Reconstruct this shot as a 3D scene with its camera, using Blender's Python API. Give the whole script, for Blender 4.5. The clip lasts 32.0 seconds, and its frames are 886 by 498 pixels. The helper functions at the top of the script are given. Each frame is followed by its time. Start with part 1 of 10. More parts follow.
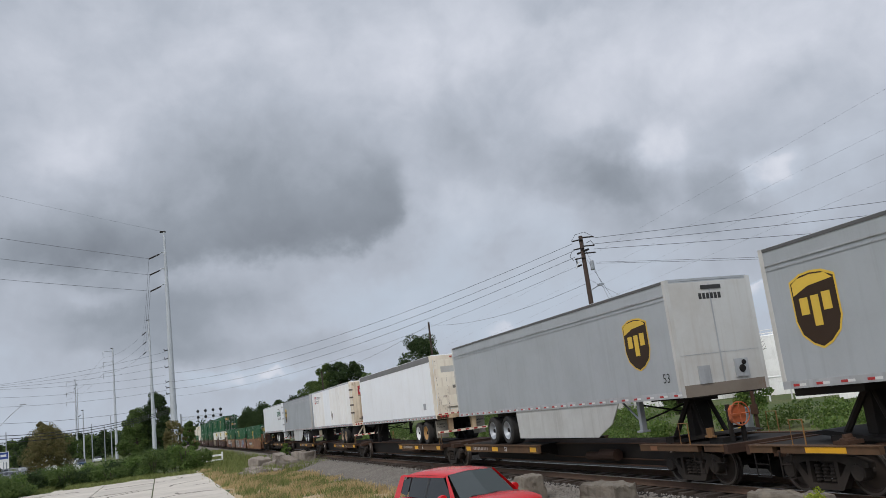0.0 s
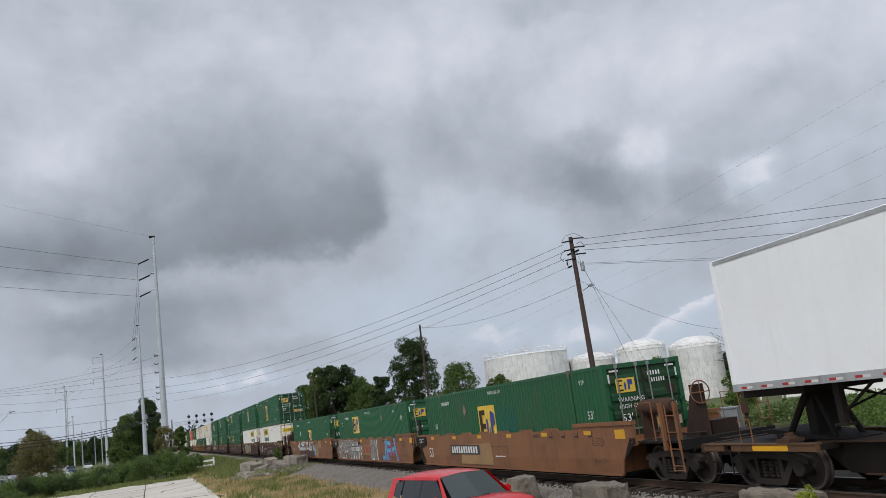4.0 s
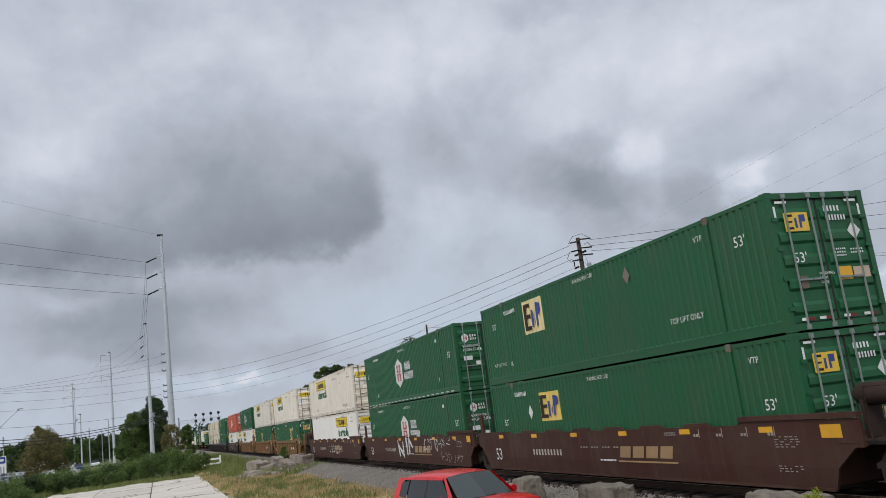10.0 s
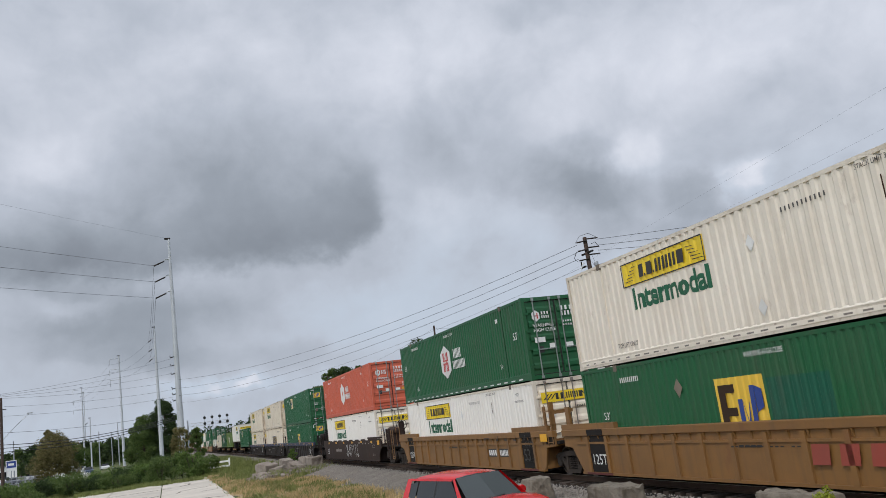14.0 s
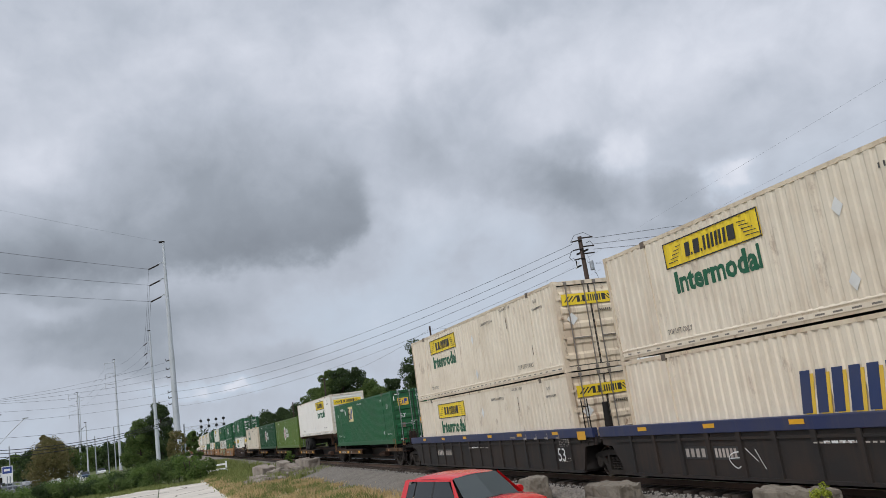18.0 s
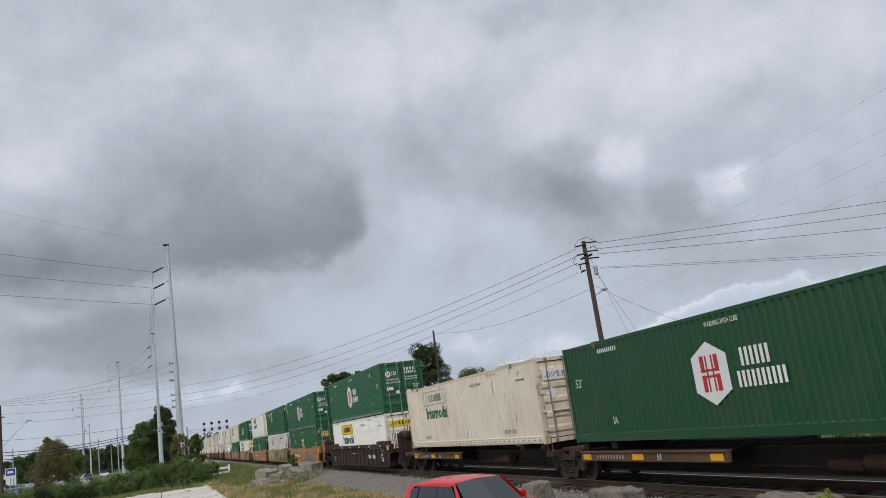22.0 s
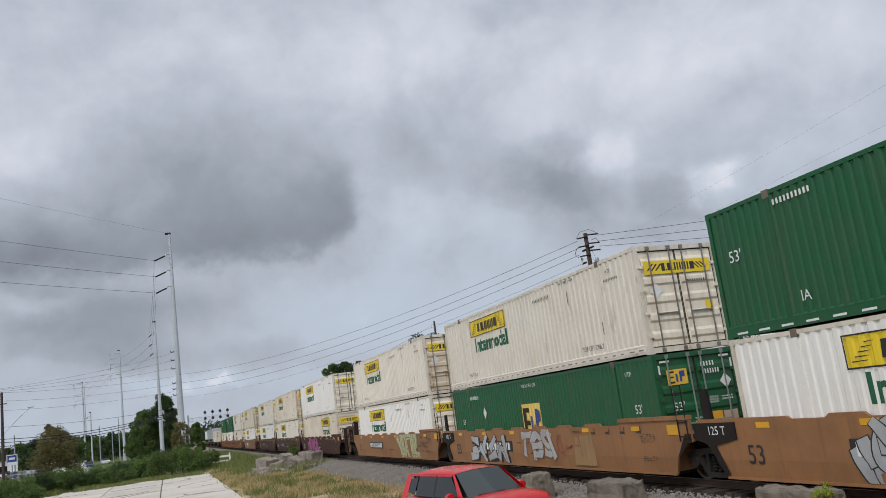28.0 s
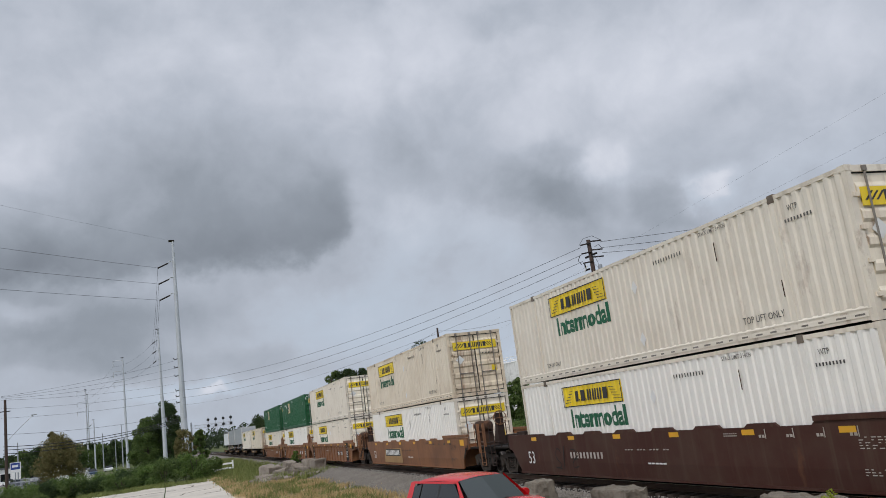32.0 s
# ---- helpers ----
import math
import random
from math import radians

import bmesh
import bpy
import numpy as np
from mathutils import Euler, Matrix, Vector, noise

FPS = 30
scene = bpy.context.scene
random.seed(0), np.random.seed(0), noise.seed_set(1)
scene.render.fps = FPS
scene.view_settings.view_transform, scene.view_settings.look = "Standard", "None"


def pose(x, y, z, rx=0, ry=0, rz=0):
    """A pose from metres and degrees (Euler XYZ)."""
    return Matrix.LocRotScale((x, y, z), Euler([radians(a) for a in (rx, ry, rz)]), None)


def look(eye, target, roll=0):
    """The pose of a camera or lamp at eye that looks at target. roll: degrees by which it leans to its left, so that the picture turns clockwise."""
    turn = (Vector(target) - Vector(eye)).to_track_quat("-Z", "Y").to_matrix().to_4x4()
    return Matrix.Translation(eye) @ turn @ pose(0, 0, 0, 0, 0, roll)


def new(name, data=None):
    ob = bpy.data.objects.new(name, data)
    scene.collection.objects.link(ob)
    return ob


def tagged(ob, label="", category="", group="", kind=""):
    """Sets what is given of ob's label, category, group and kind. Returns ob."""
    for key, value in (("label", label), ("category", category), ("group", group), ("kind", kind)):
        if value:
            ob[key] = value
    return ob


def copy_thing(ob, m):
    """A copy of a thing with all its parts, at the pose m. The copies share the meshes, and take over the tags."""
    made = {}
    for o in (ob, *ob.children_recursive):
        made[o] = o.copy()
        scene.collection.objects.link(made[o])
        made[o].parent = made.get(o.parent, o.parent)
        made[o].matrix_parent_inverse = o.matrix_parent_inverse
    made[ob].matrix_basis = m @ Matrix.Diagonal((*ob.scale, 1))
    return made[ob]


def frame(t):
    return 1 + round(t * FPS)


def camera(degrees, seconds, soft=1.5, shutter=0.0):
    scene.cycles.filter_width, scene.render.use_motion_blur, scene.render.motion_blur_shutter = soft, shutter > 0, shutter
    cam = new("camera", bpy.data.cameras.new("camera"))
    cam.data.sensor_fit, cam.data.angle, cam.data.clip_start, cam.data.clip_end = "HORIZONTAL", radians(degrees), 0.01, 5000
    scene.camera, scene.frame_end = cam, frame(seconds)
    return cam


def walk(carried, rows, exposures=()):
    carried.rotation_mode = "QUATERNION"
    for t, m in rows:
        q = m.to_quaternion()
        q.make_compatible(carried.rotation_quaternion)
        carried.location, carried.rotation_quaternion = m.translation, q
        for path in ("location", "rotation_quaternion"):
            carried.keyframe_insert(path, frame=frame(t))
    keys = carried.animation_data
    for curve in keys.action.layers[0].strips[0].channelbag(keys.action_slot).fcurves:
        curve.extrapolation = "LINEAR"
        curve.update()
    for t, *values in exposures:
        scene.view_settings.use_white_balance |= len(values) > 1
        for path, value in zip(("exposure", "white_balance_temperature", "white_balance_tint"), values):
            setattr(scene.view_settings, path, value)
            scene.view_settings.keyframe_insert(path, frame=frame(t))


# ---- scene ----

# Camera: held in the hand on one spot, it only turns a little.
EYE = Vector((0.0, 0.0, 2.5))
cam = camera(56.8, 32.0, soft=0.8)
# seconds, heading to the left of +y, tilt, roll (degrees)
PATH = [
    (0, 70.00, 10.91, -6.85),
    (0.5, 69.89, 10.77, -7.08),
    (1, 69.77, 10.61, -7.39),
    (1.5, 69.69, 10.57, -7.57),
    (2, 69.64, 10.67, -7.49),
    (2.5, 69.54, 10.66, -7.51),
    (3, 69.41, 10.76, -7.52),
    (3.5, 69.34, 11.03, -7.51),
    (5.5, 69.12, 10.67, -7.56),
    (6, 69.15, 10.70, -7.73),
    (6.5, 69.24, 10.80, -7.56),
    (7, 69.49, 10.74, -7.40),
    (7.5, 69.62, 10.74, -7.38),
    (8, 69.60, 10.83, -7.62),
    (8.5, 69.64, 10.83, -7.60),
    (9, 69.64, 10.89, -7.57),
    (9.5, 69.67, 10.98, -7.44),
    (10, 69.80, 11.05, -7.12),
    (10.5, 69.92, 11.00, -7.10),
    (11, 70.01, 11.05, -7.30),
    (11.5, 70.10, 11.13, -7.32),
    (12, 70.06, 11.08, -7.40),
    (12.5, 69.96, 11.18, -7.64),
    (13, 70.04, 11.22, -7.68),
    (13.5, 70.22, 11.17, -7.60),
    (14, 70.27, 11.17, -7.56),
    (14.5, 70.23, 11.01, -7.66),
    (16.5, 70.34, 11.31, -8.10),
    (17, 70.29, 11.09, -8.14),
    (17.5, 70.05, 11.07, -8.09),
    (18, 69.92, 11.16, -8.20),
    (18.5, 69.96, 10.94, -8.35),
    (19, 70.13, 10.90, -8.34),
    (19.5, 70.15, 11.17, -8.17),
    (20, 70.21, 11.22, -8.00),
    (20.5, 70.26, 11.22, -7.94),
    (21, 70.26, 11.14, -8.02),
    (21.5, 70.22, 11.27, -7.93),
    (22, 70.15, 11.49, -7.91),
    (22.5, 70.20, 11.59, -7.79),
    (23, 70.22, 11.63, -7.57),
    (23.5, 70.05, 11.37, -7.54),
    (24, 70.04, 11.07, -7.36),
    (24.5, 70.10, 10.95, -7.28),
    (25, 70.10, 10.90, -7.32),
    (25.5, 70.23, 10.82, -7.38),
    (27.5, 70.40, 10.72, -7.21),
    (28, 70.35, 10.87, -7.40),
    (28.5, 70.24, 11.04, -7.63),
    (29, 70.20, 11.11, -7.73),
    (29.5, 70.22, 11.12, -7.75),
    (30, 70.28, 11.13, -7.56),
    (30.5, 70.50, 11.34, -7.35),
    (31, 70.59, 11.52, -7.20),
    (31.5, 70.52, 11.50, -7.25),
    (32, 70.50, 11.37, -7.46),
]


def aim(yaw, tilt):
    a, b = radians(yaw), radians(tilt)
    return EYE + 10 * Vector((-math.sin(a) * math.cos(b), math.cos(a) * math.cos(b), math.sin(b)))


# seconds, stops, kelvin, tint: the camera's own slow changes of exposure
EXPOSURE = [(t, stops, 6500, 11.5) for t, stops in ((0, -0.09), (6, -0.08), (8, -0.04), (9, 0.02), (10, -0.03), (14, 0.02), (18, 0.02), (21, -0.03), (23, -0.05), (25, 0.0), (28, -0.04), (31, -0.10), (32, -0.10))]
walk(cam, [(t, look(EYE, aim(yaw, tilt), roll)) for t, yaw, tilt, roll in PATH], EXPOSURE)

# ---- light ----
SUN_EL, SUN_AZ = 50.0, 136.0  # the bright part of the overcast lies behind the camera


def N(nt, kind, *ins, **props):
    """A node with its inputs linked or set, in order; returns its first output."""
    n = nt.nodes.new(kind)
    for k, v in props.items():
        setattr(n, k, v)
    for i, v in enumerate(ins):
        if v is None:
            continue
        if isinstance(v, bpy.types.NodeSocket):
            nt.links.new(v, n.inputs[i])
        else:
            n.inputs[i].default_value = v
    return n.outputs[0]


def mth(nt, op, a, b=None, c=None):
    return N(nt, "ShaderNodeMath", a, b, c, operation=op)


def mixc(nt, f, a, b, blend="MIX"):
    n = nt.nodes.new("ShaderNodeMix")
    n.data_type, n.blend_type = "RGBA", blend
    for s, v in ((n.inputs[0], f), (n.inputs[6], a), (n.inputs[7], b)):
        if isinstance(v, bpy.types.NodeSocket):
            nt.links.new(v, s)
        else:
            s.default_value = (*v, 1.0) if hasattr(v, "__len__") and len(v) == 3 else v
    return n.outputs[2]


def noise_at(nt, vec, scale, detail=5.0, rough=0.55, distort=0.0):
    n = nt.nodes.new("ShaderNodeTexNoise")
    n.inputs["Scale"].default_value, n.inputs["Detail"].default_value = scale, detail
    n.inputs["Roughness"].default_value, n.inputs["Distortion"].default_value = rough, distort
    if vec is not None:
        nt.links.new(vec, n.inputs["Vector"])
    return n.outputs["Fac"]


def ramp(nt, f, *stops):
    n = nt.nodes.new("ShaderNodeValToRGB")
    el = n.color_ramp.elements
    while len(el) < len(stops):
        el.new(0.5)
    for e, (p, c) in zip(el, stops):
        e.position, e.color = p, (c, c, c, 1) if not hasattr(c, "__len__") else (*c, 1)
    nt.links.new(f, n.inputs[0])
    return n.outputs[0]


def vmul(nt, vec, s):
    return N(nt, "ShaderNodeVectorMath", vec, tuple(s), operation="MULTIPLY")


def smooth(nt, x, lo, hi):
    n = nt.nodes.new("ShaderNodeMapRange")
    n.interpolation_type = "SMOOTHSTEP"
    nt.links.new(x, n.inputs[0])
    for i, v in ((1, lo), (2, hi), (3, 0.0), (4, 1.0)):
        n.inputs[i].default_value = v
    return n.outputs[0]


def overcast(nt, vec):
    """Colour of a broken grey overcast in the direction vec: a bright veil, darker bases, lighter gaps low down."""
    d = N(nt, "ShaderNodeVectorMath", vec, operation="NORMALIZE")
    sep = nt.nodes.new("ShaderNodeSeparateXYZ")
    nt.links.new(d, sep.inputs[0])
    x, y, z = sep.outputs
    az = mth(nt, "MULTIPLY", mth(nt, "ARCTAN2", mth(nt, "MULTIPLY", x, -1.0), y), 57.2958)
    el = mth(nt, "MULTIPLY", mth(nt, "ARCSINE", z), 57.2958)

    def field(scale, detail, rough, stretch):
        n = nt.nodes.new("ShaderNodeTexNoise")
        n.inputs["Scale"].default_value, n.inputs["Detail"].default_value, n.inputs["Roughness"].default_value = scale, detail, rough
        nt.links.new(N(nt, "ShaderNodeVectorMath", d, (1.0, 1.0, stretch), operation="MULTIPLY"), n.inputs["Vector"])
        return n.outputs

    # bend the directions, so that edges billow
    wv = field(6.0, 4.0, 0.5, 1.1)
    bent = N(nt, "ShaderNodeVectorMath", d, N(nt, "ShaderNodeVectorMath", N(nt, "ShaderNodeVectorMath", wv["Color"], (0.5, 0.5, 0.5), operation="SUBTRACT"), (0.08, 0.08, 0.07), operation="MULTIPLY"), operation="ADD")
    ws = nt.nodes.new("ShaderNodeSeparateXYZ")
    nt.links.new(field(12.0, 5.0, 0.55, 1.1)["Color"], ws.inputs[0])
    azw = mth(nt, "ADD", az, mth(nt, "MULTIPLY", mth(nt, "SUBTRACT", ws.outputs[0], 0.5), 5.0))
    elw = mth(nt, "ADD", el, mth(nt, "MULTIPLY", mth(nt, "SUBTRACT", ws.outputs[1], 0.5), 4.2))
    azw2 = mth(nt, "ADD", az, mth(nt, "MULTIPLY", mth(nt, "SUBTRACT", ws.outputs[0], 0.5), 3.0))
    puff = nt.nodes.new("ShaderNodeSeparateXYZ")
    nt.links.new(field(24.0, 4.0, 0.6, 1.2)["Color"], puff.inputs[0])
    elw2 = mth(nt, "ADD", el, mth(nt, "MULTIPLY", mth(nt, "SUBTRACT", puff.outputs[1], 0.5), 2.6))
    big = noise_at(nt, vmul(nt, bent, (1.0, 1.0, 1.35)), 4.5, 4.0, 0.5)
    mid = noise_at(nt, vmul(nt, bent, (1.0, 1.0, 1.15)), 13.0, 5.0, 0.52)
    fine = noise_at(nt, vmul(nt, bent, (1.0, 1.0, 1.05)), 38.0, 4.0, 0.55)

    def bank(caz, cel, saz, sel, lean=0.0, power=2.0):
        """A cloud mass round a direction, leaning by degrees of height per degree of heading."""
        a = mth(nt, "SUBTRACT", azw, caz)
        e = mth(nt, "SUBTRACT", mth(nt, "SUBTRACT", elw, cel), mth(nt, "MULTIPLY", a, lean))
        r2 = mth(nt, "ADD", mth(nt, "POWER", mth(nt, "ABSOLUTE", mth(nt, "DIVIDE", a, saz)), power), mth(nt, "POWER", mth(nt, "ABSOLUTE", mth(nt, "DIVIDE", e, sel)), power))
        return mth(nt, "EXPONENT", mth(nt, "MULTIPLY", r2, -1.0))

    # high up the veil is full of billows, low down it is smoother
    calm = mth(nt, "ADD", 0.72, mth(nt, "MULTIPLY", smooth(nt, el, 4.0, 14.0), 0.28))
    shade = mth(nt, "MULTIPLY", mth(nt, "SUBTRACT", big, 0.5), -0.30)
    shade = mth(nt, "ADD", shade, mth(nt, "MULTIPLY", mth(nt, "SUBTRACT", mid, 0.5), -0.27))
    shade = mth(nt, "ADD", shade, mth(nt, "MULTIPLY", mth(nt, "SUBTRACT", fine, 0.5), -0.10))
    shade = mth(nt, "MULTIPLY", shade, calm)
    for amount, args in CLOUDS:
        shade = mth(nt, "ADD", shade, mth(nt, "MULTIPLY", bank(*args), amount))
    # the great dark mass: a crisp leading edge and base, its top fading into the veil
    lip = mth(nt, "MULTIPLY", mth(nt, "EXPONENT", mth(nt, "MULTIPLY", mth(nt, "MAXIMUM", mth(nt, "SUBTRACT", azw2, 74.2), 0.0), -0.55)), 2.6)
    front = smooth(nt, azw2, 73.7, 75.6)
    base = smooth(nt, mth(nt, "SUBTRACT", elw2, lip), 10.6, 12.6)
    crown = mth(nt, "SUBTRACT", 1.0, smooth(nt, mth(nt, "ADD", elw, mth(nt, "MULTIPLY", mth(nt, "MAXIMUM", mth(nt, "SUBTRACT", az, 87.0), 0.0), 0.32)), 12.5, 21.5))
    mass = mth(nt, "MULTIPLY", mth(nt, "MULTIPLY", front, base), crown)
    shade = mth(nt, "ADD", shade, mth(nt, "MULTIPLY", mass, 0.36))
    # a second, thinner bank that trails from it to the next heap
    trail = mth(nt, "SUBTRACT", mth(nt, "SUBTRACT", elw2, 11.6), mth(nt, "MULTIPLY", mth(nt, "SUBTRACT", azw2, 59.0), 0.36))
    thin = mth(nt, "MULTIPLY", mth(nt, "MULTIPLY", smooth(nt, trail, -1.0, 0.8), mth(nt, "SUBTRACT", 1.0, smooth(nt, trail, 1.5, 5.0))), mth(nt, "MULTIPLY", smooth(nt, azw2, 57.0, 58.6), mth(nt, "SUBTRACT", 1.0, smooth(nt, azw2, 70.0, 75.0))))
    shade = mth(nt, "ADD", shade, mth(nt, "MULTIPLY", thin, 0.09))
    # a heaped cloud over the horizon: a white rim that greys towards its base
    u = mth(nt, "SUBTRACT", azw2, 48.5)
    rise = mth(nt, "SUBTRACT", mth(nt, "SUBTRACT", 6.1, mth(nt, "MULTIPLY", mth(nt, "MULTIPLY", u, u), 0.028)), elw2)
    heap = mth(nt, "MULTIPLY", smooth(nt, rise, -0.05, 0.42), mth(nt, "EXPONENT", mth(nt, "MULTIPLY", mth(nt, "MAXIMUM", rise, 0.0), -0.75)))
    shade = mth(nt, "ADD", shade, mth(nt, "MULTIPLY", heap, -0.30))
    # shade: 0 veil, + darker, - brighter
    bright = ramp(nt, mth(nt, "ADD", mth(nt, "MULTIPLY", shade, 0.85), 0.5), (0.08, (0.84, 0.87, 0.93)), (0.34, (0.585, 0.625, 0.70)), (0.5, (0.435, 0.48, 0.55)), (0.70, (0.29, 0.328, 0.378)), (0.98, (0.18, 0.205, 0.24)))
    # gaps low down show a pale blue behind
    gap = mth(nt, "MULTIPLY", smooth(nt, mth(nt, "MULTIPLY", shade, -1.0), -0.04, 0.10), mth(nt, "SUBTRACT", 1.0, smooth(nt, mth(nt, "MULTIPLY", shade, -1.0), 0.12, 0.22)))
    gap = mth(nt, "MULTIPLY", gap, mth(nt, "SUBTRACT", 1.0, smooth(nt, el, 7.0, 18.0)))
    return mixc(nt, mth(nt, "MULTIPLY", gap, 0.55), bright, (0.43, 0.52, 0.62))


# strength, (heading, height, half widths, lean, squareness) of the cloud masses that can be told apart
CLOUDS = [
    (0.08, (86.4, 19.6, 6.7, 2.2, -0.08, 3)),
    (0.08, (97.5, 12.6, 4.0, 1.5, 0.05, 3)),
    (-0.10, (96.5, 26.6, 5.1, 2.7, -0.32, 2)),
    (-0.06, (91.0, 23.7, 5.7, 2.1, -0.35, 2)),
    (-0.10, (95.5, 19.1, 3.2, 1.6, -0.19, 2.5)),
    (-0.06, (83.0, 26.1, 8.3, 2.2, -0.28, 2)),
    (-0.08, (74.5, 23.6, 5.4, 2.2, -0.15, 2)),
    (-0.14, (71.1, 12.7, 2.4, 2.3, -0.35, 2.5)),
    (-0.10, (66.3, 12.3, 4.7, 2.0, -0.04, 2)),
    (0.13, (60.9, 15.4, 2.9, 2.2, -0.01, 4)),
    (0.13, (58.7, 13.8, 2.5, 1.7, 0.19, 4)),
    (0.15, (52.4, 11.8, 3.0, 1.4, 0.32, 4)),
    (0.10, (56.6, 10.5, 4.7, 0.9, 0.20, 3)),
    (-0.18, (56.1, 16.0, 1.9, 1.5, -0.08, 3)),
    (-0.24, (49.4, 12.1, 1.5, 1.2, -0.19, 3)),
    (0.12, (61.5, 26.1, 3.2, 1.1, -0.06, 3)),
    (-0.14, (54.1, 19.1, 11.4, 3.9, -0.05, 2)),
    (-0.10, (59.7, 21.8, 8.4, 2.2, -0.25, 2)),
    (-0.08, (44.2, 13.9, 4.3, 1.5, -0.27, 2)),
    (0.08, (45.6, 18.7, 4.5, 1.4, -0.22, 3)),
    (0.09, (67.4, 20.4, 5.3, 2.3, -0.11, 3)),
    (-0.14, (44.4, 20.6, 7.1, 3.0, 0.12, 2)),
    (-0.12, (67.4, 25.8, 10.6, 3.2, 0.01, 2)),
    (0.17, (92.5, 9.4, 8.5, 1.8, 0.05, 2)),
    (0.10, (46.7, 2.2, 3.7, 0.7, 0.17, 2)),
    (-0.15, (98.1, 9.4, 2.8, 1.2, -0.03, 2.5)),
    (-0.20, (84.4, 3.3, 1.2, 0.5, 0.03, 3)),
    (-0.16, (62.9, 3.9, 2.3, 0.8, -0.05, 3)),
    (-0.14, (88.7, 3.9, 2.1, 0.6, 0.13, 3)),
    (-0.14, (67.8, 5.0, 2.3, 0.6, 0.05, 3)),
    (-0.08, (76.3, 7.4, 10.2, 2.3, 0.09, 2)),
    (0.10, (93.0, 7.5, 5.6, 1.0, 0.10, 3)),
    (0.08, (88.4, 8.7, 3.7, 1.1, 0.10, 2)),
    (0.08, (47.4, 7.3, 4.5, 0.8, 0.10, 2)),
    (0.06, (93.0, 8.1, 12.0, 2.9, 0.11, 2.5)),
    (0.06, (96.4, 13.7, 5.5, 2.1, 0.05, 2.5)),
    (0.08, (89.3, 5.8, 3.2, 0.7, 0.12, 3)),
    (-0.10, (95.6, 9.9, 2.0, 0.6, -0.03, 3)),
    (-0.12, (86.4, 3.6, 1.8, 0.5, 0.03, 3)),
    (0.07, (80.1, 4.7, 5.4, 0.9, 0.13, 3)),
    (0.08, (93.8, 6.0, 4.1, 0.7, 0.11, 3)),
]

world = bpy.data.worlds.new("overcast_sky")
world.use_nodes = True
scene.world = world
nt = world.node_tree
nt.nodes.clear()
sky = nt.nodes.new("ShaderNodeTexSky")
sky.sky_type, sky.sun_disc = "NISHITA", False
sky.sun_elevation, sky.sun_rotation = radians(SUN_EL), radians(SUN_AZ)
veil = overcast(nt, nt.nodes.new("ShaderNodeTexCoord").outputs["Generated"])
blue = N(nt, "ShaderNodeVectorMath", sky.outputs[0], (0.09, 0.09, 0.09), operation="MULTIPLY")
both = mixc(nt, 0.88, blue, veil)
bg = nt.nodes.new("ShaderNodeBackground")
bg.inputs[1].default_value = 1.75
nt.links.new(both, bg.inputs[0])
nt.links.new(bg.outputs[0], nt.nodes.new("ShaderNodeOutputWorld").inputs[0])

sun = new("sun", bpy.data.lights.new("sun", "SUN"))
sun.data.energy, sun.data.angle, sun.data.color = 1.68, radians(18), (1.0, 0.965, 0.91)
a, b = radians(SUN_AZ), radians(SUN_EL)
sun.matrix_world = look(100 * Vector((math.sin(a) * math.cos(b), math.cos(a) * math.cos(b), math.sin(b))), (0, 0, 0))


